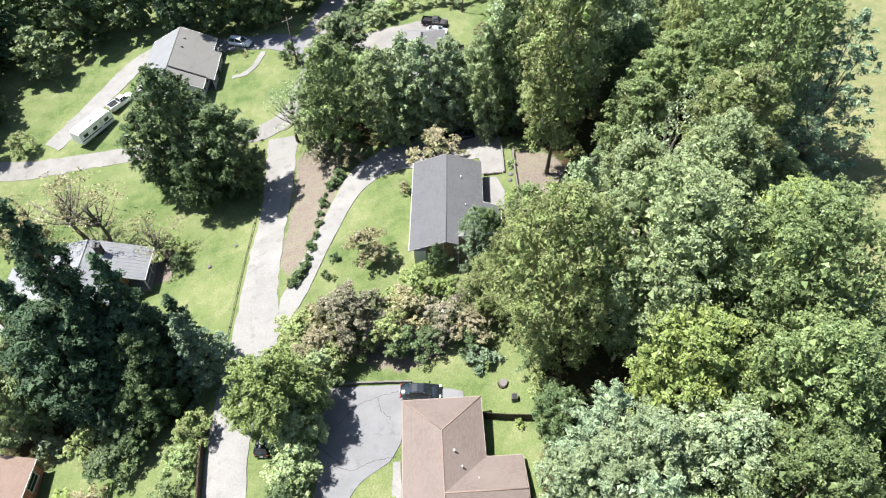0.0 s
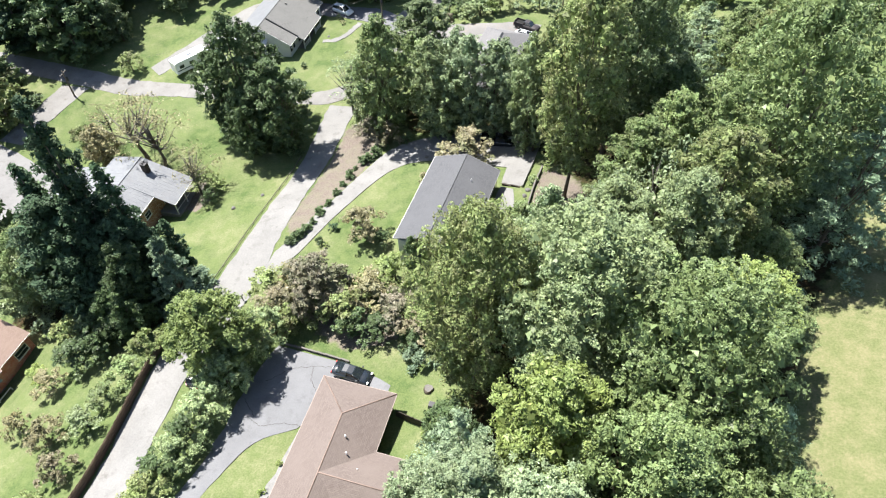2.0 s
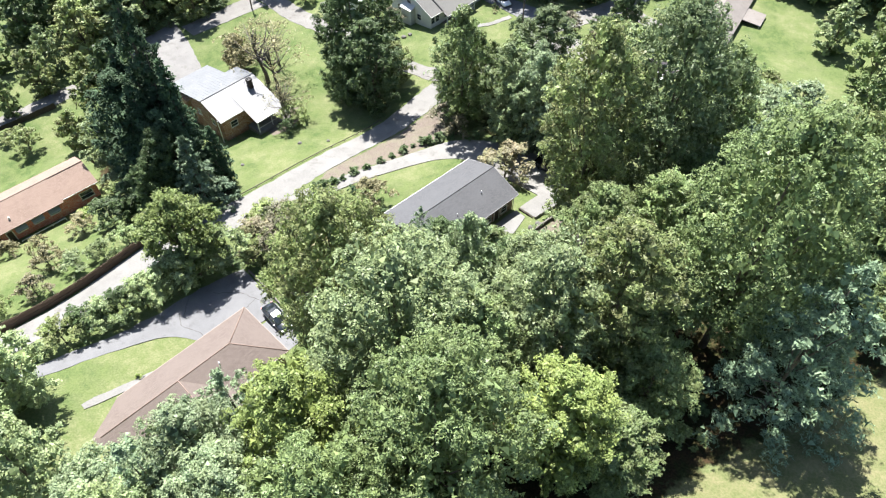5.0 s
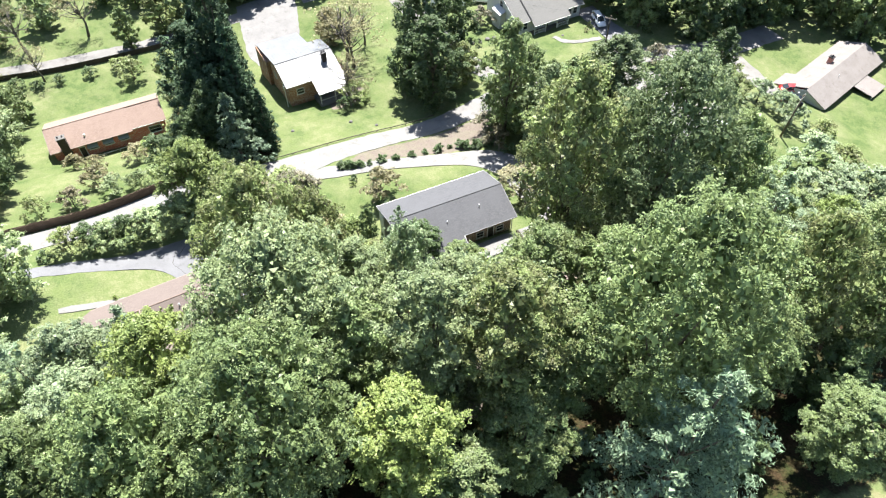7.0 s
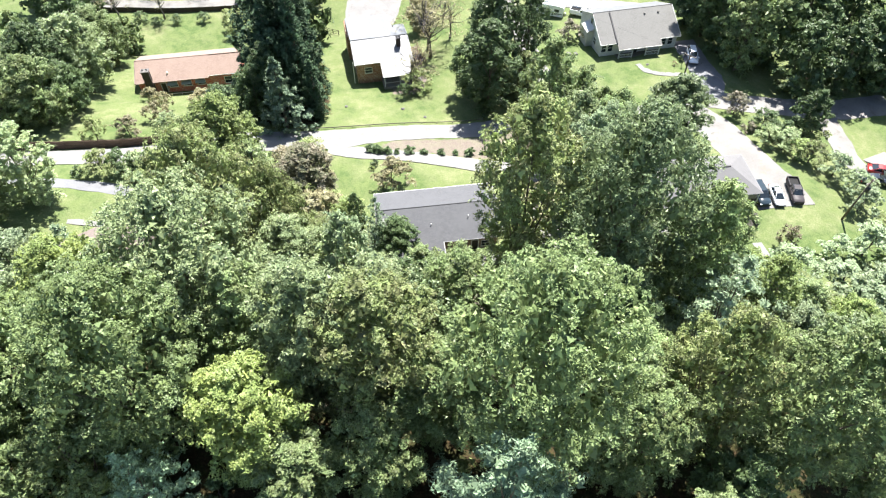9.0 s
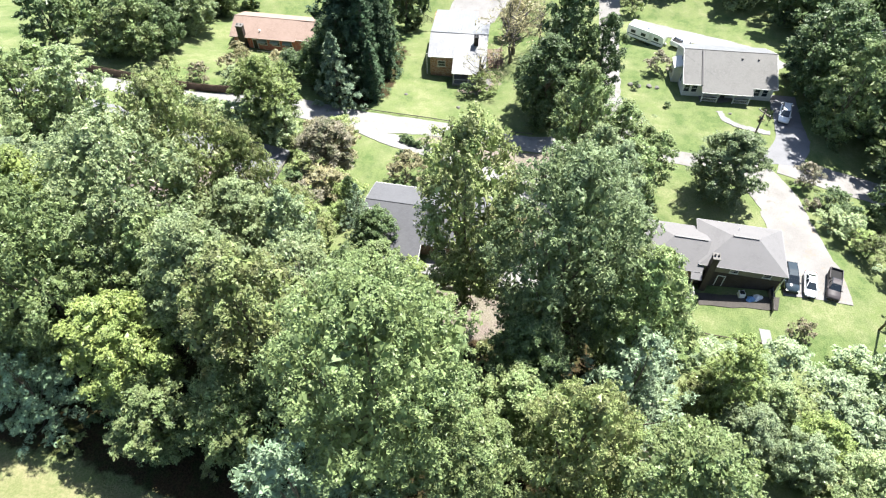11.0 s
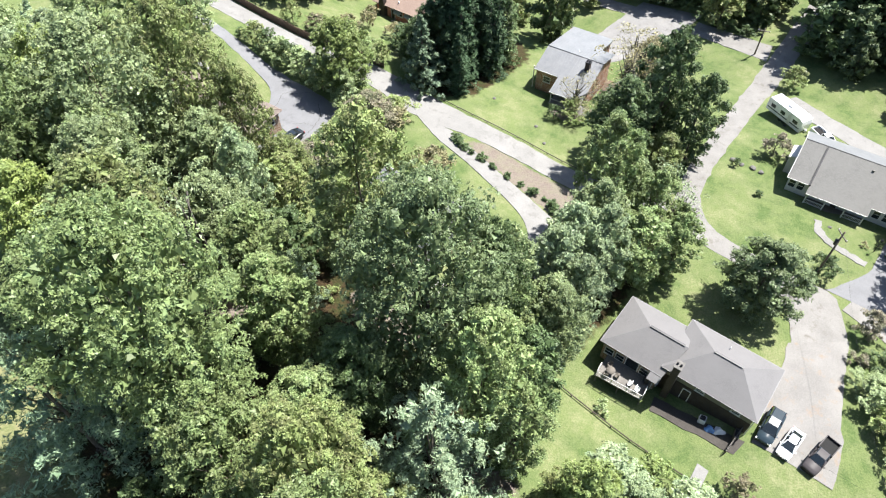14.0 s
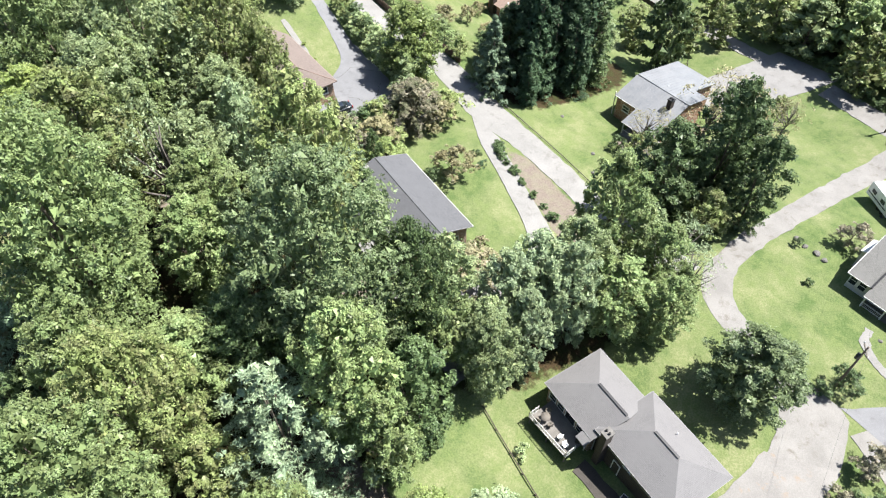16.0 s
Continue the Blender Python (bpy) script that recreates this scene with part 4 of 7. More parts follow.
# ---- trees ----
def sprays(rng, pos, nrm, size, slim=0.55, fold=0.25):
    """Small drooping leaf sprays, three corners each, at the given places and facings."""
    n = len(pos)
    a = rng.normal(size=(n, 3))
    a -= (a * nrm).sum(1, keepdims=True) * nrm
    a /= np.linalg.norm(a, axis=1, keepdims=True) + 1e-9
    b = np.cross(nrm, a)
    L = (size * rng.uniform(0.55, 1.35, n))[:, None]
    W = L * slim
    sag = nrm * L * fold
    v = np.stack([pos - a * L - b * W * 0.7 - sag * rng.uniform(0, 1, (n, 1)), pos - a * L * rng.uniform(0.1, 0.6, (n, 1)) + b * W, pos + a * L - sag], 1)
    return v.reshape(-1, 3), np.arange(3 * n).reshape(n, 3)


def leafy(name, rng, lobes, leaves, size, mat, up=0.6, flat=1.0, core=0.5, heart=11, slim=0.6, loose=0.5, per=30, pad=0.5, hubs=(), shade=50):
    """A crown: twig clumps (place, reach) with layered pads of sprays at their ends; hubs are the shaded boughs inside."""
    c, r = np.array([l[:3] for l in lobes]), np.array([l[3] for l in lobes])
    verts, n = [], 0
    if core > 0:
        k = np.repeat(np.arange(len(c)), heart)
        d = rng.normal(size=(len(k), 3))
        d /= np.linalg.norm(d, axis=1, keepdims=True)
        at = c[k] + d * np.array([1, 1, 0.8 * flat]) * (r[k] * core * rng.uniform(0.5, 1.3, len(k)))[:, None]
        verts.append(sprays(rng, at, d, size * 1.7, 0.75)[0])
    if len(hubs):
        hc, hr = np.array([l[:3] for l in hubs]), np.array([l[3] for l in hubs])
        k = np.repeat(np.arange(len(hc)), shade)
        d = rng.normal(size=(len(k), 3))
        d /= np.linalg.norm(d, axis=1, keepdims=True)
        deep = np.where(rng.uniform(size=len(k)) < 0.5, rng.uniform(0.15, 0.85, len(k)), 1.0)[:, None] * np.array([1, 1, 0]) + np.array([0, 0, 1])
        at = hc[k] * deep + d * (hr[k] * rng.uniform(0.1, 0.75, len(k)))[:, None]
        verts.append(sprays(rng, at, d, size * 2.7, 0.8)[0])
    tips = leaves // per
    share = r**2
    pick = rng.choice(len(c), tips, p=share / share.sum())
    d = rng.normal(size=(tips, 3))
    d[:, 2] += up
    d /= np.linalg.norm(d, axis=1, keepdims=True)
    d[:, 2] *= flat
    at = c[pick] + d * (r[pick] * rng.uniform(0.6, 1.1, tips))[:, None]
    tn = d * 0.75 + rng.normal(size=(tips, 3)) * 0.25
    tn[:, 2] += 1.4
    tn /= np.linalg.norm(tn, axis=1, keepdims=True)
    ta = np.cross(tn, rng.normal(size=(tips, 3)))
    ta /= np.linalg.norm(ta, axis=1, keepdims=True)
    tb = np.cross(tn, ta)
    wide = pad * rng.uniform(0.5, 1.4, tips)
    i = np.repeat(np.arange(tips), per)
    m = len(i)
    q, ang = np.sqrt(rng.uniform(0, 1, m)) * rng.choice([1.0, 1.3], m, p=[0.8, 0.2]), rng.uniform(0, math.tau, m)
    p = at[i] + (ta[i] * np.cos(ang)[:, None] + tb[i] * 0.7 * np.sin(ang)[:, None]) * (q * wide[i])[:, None] + tn[i] * ((rng.normal(0, 0.12, m) - 0.3 * q**2) * wide[i])[:, None]
    nr = tn[i] + rng.normal(size=(m, 3)) * loose * 0.85
    nr /= np.linalg.norm(nr, axis=1, keepdims=True)
    verts.append(sprays(rng, p, nr, size, slim)[0])
    verts = np.concatenate(verts)
    me = bpy.data.meshes.new(name)
    me.from_pydata(verts.tolist(), [], np.arange(len(verts)).reshape(-1, 3).tolist())
    me.materials.append(mat)
    return me


def limbs(rng, height, crown_low, radius, lobes, count=9, lean=0.3):
    """A tapered trunk, a little crooked, with limbs that reach into the boughs."""
    s = Shape()
    pts, x, y = [], 0.0, 0.0
    k = 6
    for i in range(k + 1):
        pts.append((x, y, height * 0.9 * i / k - (0.6 if i == 0 else 0)))
        x, y = x + rng.normal(0, lean * 0.4), y + rng.normal(0, lean * 0.4)
    s.tube(pts, [radius * (1.35 if i == 0 else 1 - 0.85 * i / k) for i in range(k + 1)], 8)
    order = rng.permutation(len(lobes))[:count]
    for j in order:
        t = np.array(lobes[j][:3])
        z0 = min(max(crown_low * rng.uniform(0.7, 1.3), t[2] * 0.5), height * 0.75)
        f = z0 / (height * 0.9) * k
        i = min(int(f), k - 1)
        a = Vector(pts[i]).lerp(Vector(pts[i + 1]), f - i)
        mid = a.lerp(Vector(t), 0.55) + Vector((0, 0, -0.06 * height * rng.uniform(0.2, 1)))
        s.tube([a, mid, Vector(t)], [radius * 0.42, radius * 0.26, radius * 0.08], 5)
    return s


def broad_lobes(rng, height, reach, low, n, top=0.55, ragged=1.0):
    """Boughs over a rounded, uneven crown from the height low to the top."""
    out = []
    lean = rng.normal(0, 0.08, 2) * reach
    for i in range(n):
        f = (i + 0.5) / n
        zf = f**0.85
        prof = math.sin(math.pi * min(1, 0.14 + 0.86 * zf) ** top) ** 0.7 if zf < 1 else 0.1
        ang = i * 2.399963 + rng.normal(0, 0.35)
        rr = reach * prof * (0.78 if i % 4 else 0.35) * (1 + ragged * rng.choice([-0.25, -0.05, 0.1, 0.22]))
        out.append((rr * math.cos(ang) + lean[0] * zf, rr * math.sin(ang) + lean[1] * zf, low + (height - low) * (0.06 + 0.84 * zf) + rng.normal(0, 0.25), reach * rng.choice([0.15, 0.2, 0.26, 0.31])))
    out.append((lean[0], lean[1], height - reach * 0.28, reach * 0.28))
    return out


def bough_lobes(rng, height, reach, low, boughs, twigs, belly=0.35, ragged=1.0):
    """Main boughs over a domed, uneven crown, each with twig clumps on its outer and upper side; gives clumps and boughs."""
    out, hubs = [], []
    lean = rng.normal(0, 0.05, 2) * reach
    for i in range(boughs):
        zf = ((i + 0.5) / boughs) ** 0.95
        prof = (1 - ((zf - belly) / (1.0 - belly)) ** 2) ** 0.55 if zf > belly else 0.55 + 0.45 * zf / belly
        ang = i * 2.399963 + rng.normal(0, 0.25)
        br = reach * rng.uniform(0.2, 0.3)
        rr = max(0.0, reach * prof - br * 0.8) * (1 + ragged * rng.uniform(-0.14, 0.12))
        c = np.array((rr * math.cos(ang) + lean[0] * zf, rr * math.sin(ang) + lean[1] * zf, low + (height - low) * (0.04 + 0.94 * zf) - br * 0.6 + rng.normal(0, 0.03 * reach)))
        out_dir = np.array((math.cos(ang) * (1.15 - zf), math.sin(ang) * (1.15 - zf), 0.25 + 0.75 * zf))
        hubs.append((*c, br))
        for _ in range(twigs):
            d = out_dir + rng.normal(size=3) * 0.55
            d /= np.linalg.norm(d)
            p = c + d * br * rng.uniform(0.55, 1.08) * np.array((1, 1, 0.75))
            out.append((*p, br * rng.uniform(0.3, 0.5)))
    return out, hubs


def tier_lobes(rng, height, reach, low, tiers, arms, full=1.1, along_arm=(0.45, 0.85), clump=0.2):
    """Whorled boughs of a conifer, long below and short above."""
    out = []
    for i in range(tiers):
        f = i / (tiers - 1)
        z = low + (height - low) * f**0.9
        L = reach * (1 - f**full) ** 0.85 * rng.uniform(0.8, 1.15) + 0.15
        n = max(3, int(arms * (1 - 0.5 * f)))
        for k in range(n):
            a = k * math.tau / n + i * 1.1 + rng.normal(0, 0.2)
            l = L * rng.uniform(0.7, 1.1)
            for q in along_arm:
                out.append((l * q * math.cos(a), l * q * math.sin(a), z - q * l * 0.12 + rng.normal(0, 0.3) * (height - low) / tiers, max(0.28, reach * clump * (1 - 0.6 * f) * rng.uniform(0.75, 1.2))))
    out.append((0, 0, height - 0.2, 0.3))
    return out


# height, reach, lowest bough, boughs, twig clumps on each, leaf sprays, their size, where the crown is widest
BROAD = {
    "great": (28.0, 8.6, 5.0, 120, 5, 36000, 0.138, 0.58), "lofty": (28.0, 6.0, 5.0, 100, 5, 23000, 0.127, 0.6),
    "wide": (20.0, 6.4, 3.0, 84, 5, 23000, 0.126, 0.52), "tall": (24.0, 5.2, 4.0, 84, 5, 20000, 0.126, 0.58),
    "plume": (17.0, 4.6, 0.6, 60, 4, 9800, 0.14, 0.5), "round": (11.0, 4.6, 1.2, 56, 5, 13500, 0.125, 0.4), "thicket": (9.0, 3.4, 0.4, 40, 4, 5600, 0.14, 0.38), "distant": (14.0, 5.0, 0.6, 34, 4, 2400, 0.27, 0.36)}


def tree_model(kind, seed):
    """Crown and trunk meshes of one model of a kind, at its natural size."""
    rng = np.random.default_rng(seed)
    if kind in BROAD:
        H, R, low, boughs, twigs, leaves, size, belly = BROAD[kind]
        lb, hubs = bough_lobes(rng, H, R, low, boughs, twigs, belly)
        cr = leafy("crown", rng, lb, leaves, size, LEAF_OAK, pad=0.42 if size < 0.2 else 0.6, per=18, heart=4 if size < 0.2 else 2, hubs=hubs, shade=(40 if kind in ("plume", "thicket") else 58) if size < 0.2 else 22)
        tk = limbs(rng, H, low, R * 0.045, [(x * 0.72, y * 0.72, z, r) for x, y, z, r in hubs], 12)
    elif kind == "small":
        H, R, low = 5.2, 2.5, 1.2
        lb = broad_lobes(rng, H, R, low, 34, 0.7, 0.5)
        cr = leafy("crown", rng, lb, 2800, 0.12, LEAF_OAK, core=0.55, heart=16, pad=0.34, up=0.45)
        tk = limbs(rng, H, low, 0.1, lb, 8, 0.15)
    elif kind == "sparse":
        H, R, low = 7.5, 3.4, 3.4
        lb = broad_lobes(rng, H, R, low, 48, 0.7)
        cr = leafy("crown", rng, lb, 1260, 0.1, LEAF_GOLD, core=0, loose=1.2, pad=0.75)
        tk = limbs(rng, H, low, 0.19, lb, 20, 0.6)
    elif kind == "pine":
        H, R, low = 17.0, 4.4, 2.5
        lb = tier_lobes(rng, H, R, low, 11, 8, 2.3, (0.4, 0.7, 1.0), 0.18)
        cr = leafy("crown", rng, lb, 18000, 0.14, LEAF_BLUE, up=0.5, flat=0.4, core=0.7, heart=10, slim=0.28, loose=0.8, pad=0.4, per=20)
        tk = limbs(rng, H, low, 0.17, lb, 16, 0.1)
    elif kind == "spruce":
        H, R, low = 10.0, 3.0, 0.8
        lb = tier_lobes(rng, H, R, low, 14, 8)
        cr = leafy("crown", rng, lb, 6500, 0.17, LEAF_DARK, up=0.3, flat=0.6, core=0.55, slim=0.4, loose=0.45, pad=0.36)
        tk = limbs(rng, H * 1.05, low, 0.18, lb, 10, 0.05)
    elif kind == "column":
        H, R, low = 25.0, 4.6, 1.5
        lb = tier_lobes(rng, H, R, low, 20, 7)
        lb = [(x * (0.7 + 0.5 * (z / H)), y * (0.7 + 0.5 * (z / H)), z, r * 1.25) for x, y, z, r in lb]
        cr = leafy("crown", rng, lb, 14000, 0.23, LEAF_DARK, pad=0.6, up=0.3, flat=0.8, core=0.7, slim=0.45)
        tk = limbs(rng, H * 1.05, low, 0.35, lb, 14, 0.1)
    elif kind == "shrub":
        H, R, low = 1.6, 1.1, 0.1
        lb = broad_lobes(rng, H, R, low, 10, 0.8)
        cr = leafy("crown", rng, lb, 750, 0.1, LEAF_OAK, core=0.7, pad=0.22, per=12)
        tk = limbs(rng, H * 0.7, low, 0.05, lb, 4, 0.05)
    elif kind == "clump":
        H, R, low = 0.95, 0.5, 0.08
        lb = broad_lobes(rng, H, R, low, 22, 0.9, 0.1)
        cr = leafy("crown", rng, lb, 800, 0.065, LEAF_DARK, core=0.9, heart=20, pad=0.13, per=8)
        tk = limbs(rng, H * 0.7, low, 0.03, lb, 3, 0.02)
    return cr, tk.mesh("trunk", BARK_GREY if kind == "sparse" else BARK), H


MODELS, KINDS = {}, {"tall": 4, "wide": 4, "great": 3, "lofty": 3, "distant": 3, "plume": 3, "thicket": 2, "round": 3, "small": 3, "sparse": 2, "pine": 2, "spruce": 2, "column": 2, "shrub": 3, "clump": 2}
WORDS = {"oak": ("green-leaved", LEAF_OAK), "deep": ("dark green", LEAF_DEEP), "lime": ("bright lime-green", LEAF_LIME), "grey": ("grey-green", LEAF_GREY), "olive": ("olive-green", LEAF_OLIVE), "rust": ("rusty brown-leaved", LEAF_RUST),
         "gold": ("thinning golden-leaved", LEAF_GOLD), "pale": ("pale silvery-leaved", LEAF_PALE), "mauve": ("purple-brown leaved", LEAF_MAUVE), "mid": ("mid-green", LEAF_MID), "sage": ("dull sage-green", LEAF_SAGE), "fresh": ("fresh green", LEAF_FRESH), "silver": ("silver-green", LEAF_SILVER), "pine": ("dark green silver-tipped", LEAF_PINE), "blue": ("pale blue-green", LEAF_BLUE), "dark": ("dark evergreen", LEAF_DARK)}
FORMS = {"great": "great spreading oak of the wood", "lofty": "lofty woodland tree with a high crown", "tall": "tall woodland tree with a high crown", "wide": "broad spreading woodland tree", "plume": "tall tree leafy down to the ground", "distant": "broad tree at the edge of the woods", "thicket": "young understorey tree of the wood", "round": "rounded garden tree with dense crown", "small": "small bushy garden tree", "sparse": "half-bare tree with thin branches", "pine": "pine with layered feathery boughs",
         "spruce": "conical spruce with drooping boughs", "column": "very tall columnar conifer", "shrub": "bushy leafy shrub on the grass", "clump": "clipped round shrub beside the drive"}
_count = {}


def tree(kind, hue, x, y, height, spread=1.0, group="", exact=False):
    """One tree or shrub, standing on the ground, with its height and leaf colour."""
    if group == "distant trees" and kind in ("tall", "wide", "round", "plume"):
        kind = "distant"
    kind = {"wide": "great", "tall": "lofty"}.get(kind, kind) if height >= 24 and not exact else kind
    k = _count.get(kind, 0)
    _count[kind] = k + 1
    key = (kind, k % KINDS[kind])
    if key not in MODELS:
        MODELS[key] = tree_model(kind, 100 * sorted(KINDS).index(kind) + key[1] + 1)
    crown, trunk, natural = MODELS[key]
    s = height / natural
    name = "shrub" if kind in ("shrub", "clump") else "tree"
    base = new(name)
    base.matrix_basis = pose(x, y, land(x, y) - 0.05, 0, 0, (k * 137.5 + 40) % 360) @ Matrix.Diagonal((s * spread, s * spread, s, 1))
    tagged(base, f"{WORDS[hue][0]} {FORMS[kind]}", name, group)
    for nm, me in (("trunk", trunk), ("crown", crown)):
        ob = new(nm, me)
        ob.parent = base
        if nm == "crown" and me.materials[0] != WORDS[hue][1]:
            ob.material_slots[0].link = "OBJECT"
            ob.material_slots[0].material = WORDS[hue][1]
    return base


PLACED = []


def stand(rows, group=""):
    for kind, hue, x, y, h, *sp in rows:
        tree(kind, hue, x, y, h, sp[0] if sp else 1.0, group)
        PLACED.append((x, y, 3.4 if kind in ("tall", "wide", "column", "pine") else 1.8))


# the wood east and south of the grey house: form, leaf, place, height of the top above the datum, reach
NATURAL = {"pine": (17.0, 4.4), **{k: v[:2] for k, v in BROAD.items()}}


def canopy(rows, group):
    for kind, hue, x, y, top, reach in rows:
        h = top - land(x, y)
        H, R = NATURAL[kind]
        if kind in ("tall", "wide") and h / reach > 5 and reach > 4.9:
            kind, (H, R) = "lofty", NATURAL["lofty"]
        tree(kind, hue, x, y, h, reach / (R * h / H), group, True)
        PLACED.append((x, y, reach * 0.8))


canopy([
    ("great", "mid", 36.8, 64.8, 39.8, 7.8), ("pine", "silver", 44.9, 60.1, 32, 6.3), ("great", "olive", 11, 37, 33, 6.3), ("great", "grey", 20.5, 36.2, 34.8, 7.6), ("great", "mid", 29, 31.8, 36, 6.8),
    ("tall", "lime", 19.4, 26, 30, 4.7), ("wide", "mid", 27.3, 22.3, 33, 5.4), ("wide", "pale", 20, 18.8, 27.5, 5.0), ("tall", "lime", 33.8, 40.6, 28, 4.7), ("tall", "grey", 27.9, 46.4, 32, 4.8), ("lofty", "olive", 31, 52, 33, 5.4),
    ("lofty", "olive", 15.6, 69, 36, 5.5), ("great", "sage", 19.6, 78.8, 36, 7.6), ("tall", "oak", 22.4, 86.6, 28.3, 4.3), ("plume", "oak", 21.6, 90.3, 19, 3.4), ("plume", "deep", 17.2, 88.4, 20, 4.0), ("pine", "blue", 29.0, 86.0, 24.3, 6.1),
    ("wide", "olive", 37.6, 80.6, 30.6, 4.9), ("wide", "oak", 42.3, 86.8, 34.5, 5.1), ("tall", "mid", 49.8, 75.6, 22, 3.9), ("wide", "oak", 39.8, 72.2, 26, 4.9), ("plume", "pale", 15.5, 50.0, 24, 3.3), ("tall", "oak", 23.5, 61, 25.5, 4.4),
    ("tall", "grey", 14.6, 44.6, 23.5, 4.2), ("tall", "grey", 22, 52.6, 24, 4.2), ("wide", "olive", 8.4, 43, 25, 4.2), ("tall", "deep", 27.2, 76.2, 22.5, 4.0), ("tall", "oak", 32.4, 75.4, 21.5, 4.2), ("wide", "oak", 36.8, 51, 22.5, 4.2), ("tall", "oak", 37.8, 44, 21.5, 4.0),
    ("pine", "blue", 31, 27.4, 23.8, 3.4), ("pine", "silver", 36.6, 31.6, 22.8, 3.6), ("wide", "oak", 34.6, 27.2, 26, 3.8), ("tall", "oak", 24.8, 40.8, 29, 4.2), ("wide", "deep", 12.4, 81.6, 26, 4.2), ("plume", "grey", 8, 80.8, 21, 3.6),
    ("pine", "blue", 12.9, 23.8, 24, 4.3), ("pine", "blue", 14.5, 15.5, 26, 4.4), ("tall", "pale", 15.2, 19.4, 27, 4.0), ("plume", "pale", 10.4, 20.2, 19.5, 3.4), ("wide", "mid", 25, 15.6, 30, 4.8), ("wide", "mid", 35, 20, 31, 5.2), ("wide", "grey", 17.2, 11.4, 27, 5.0), ("wide", "pale", 11.8, 12.6, 23, 4.4), ("wide", "mid", 24, 8.6, 32, 5.6),
    ("plume", "deep", 10.6, 28.6, 14.5, 2.8), ("plume", "olive", 9.4, 49, 15, 3.4), ("wide", "olive", 5.8, 46, 13.5, 3.4), ("plume", "oak", 11.4, 58.8, 11.5, 2.8), ("tall", "oak", 33, 57.2, 26, 4.2), ("tall", "oak", 26.6, 66.4, 25.5, 4.0), ("wide", "oak", 33.4, 92, 17, 4.0), ("wide", "oak", 44, 95, 22, 4.8), ("plume", "olive", 35.4, 84.6, 18.5, 3.2), ("plume", "fresh", 22.4, 98.6, 14, 3.2), ("pine", "blue", 20, 61, 15, 2.6),
], "woodland trees")
stand([("small", "lime", 9.6, 62, 3.8), ("sparse", "pale", 25.5, 54, 21, 0.7)], "woodland trees")
# between the grey house and the hipped house
stand([
    ("plume", "oak", -15.6, 82.3, 22.3, 0.76), ("plume", "pale", -2.2, 84.6, 19, 0.85), ("plume", "pale", 2.0, 84.2, 18.5, 0.8), ("plume", "pale", -4.8, 87.0, 18.5, 0.7), ("plume", "grey", -8.5, 84.5, 18, 0.85), ("plume", "oak", -10.2, 89.6, 14.6, 1.05), ("plume", "pale", 2.6, 87.6, 17, 0.7), ("plume", "oak", -14.5, 93.5, 13, 0.9),
    ("plume", "grey", -20, 84.5, 14, 0.85), ("sparse", "pale", -23.8, 87.6, 11, 0.9), ("plume", "oak", -18.6, 88.6, 14.5, 0.9), ("sparse", "pale", -21.8, 91.2, 10, 1.0), ("wide", "grey", 7.5, 87.5, 16, 0.7), ("plume", "oak", 11.2, 82.5, 18, 0.8), ("plume", "grey", -5.6, 83, 14, 0.95), ("plume", "grey", 6.3, 85.6, 15, 0.9), ("plume", "oak", -18, 92.5, 11, 0.7),
], "trees behind the drive")
# the dark cluster by the road
stand([("plume", "deep", -40.2, 80.6, 23.5, 0.82), ("plume", "deep", -32.2, 77.8, 18, 1.12), ("plume", "deep", -40.2, 87, 17.5, 0.85), ("plume", "deep", -44.8, 80.4, 16.5, 0.95), ("round", "deep", -37.5, 75.8, 13, 0.75), ("round", "olive", -34.5, 84.5, 9, 0.9)], "dark trees by the road")
# tall conifers by the lane and their neighbours
stand([("column", "dark", -41.6, 44.8, 33, 0.85), ("column", "dark", -37, 45.5, 23, 1.0), ("column", "dark", -46.5, 43, 25, 1.0), ("column", "dark", -39.5, 41.2, 21, 1.05), ("column", "deep", -50.5, 46, 22, 1.1), ("column", "dark", -45, 46.5, 26, 1.0), ("tall", "deep", -35, 40.5, 15, 0.9), ("wide", "oak", -52, 40.5, 16, 0.8), ("spruce", "pine", -30.2, 42.2, 13.5, 1.05), ("column", "dark", -47.5, 40.5, 16, 1.2), ("plume", "dark", -43.5, 41, 22, 1.1), ("plume", "dark", -36, 42.5, 17, 1.0), ("plume", "oak", -50, 42.5, 17, 1.1), ("plume", "dark", -41, 39, 13, 1.2),
       ("round", "fresh", -19.2, 33.9, 13.6, 0.94), ("column", "dark", -33.5, 47.5, 12, 1.2), ("round", "grey", -55, 40, 13), ("round", "deep", -35.5, 37.5, 10, 0.9)], "conifers by the lane")
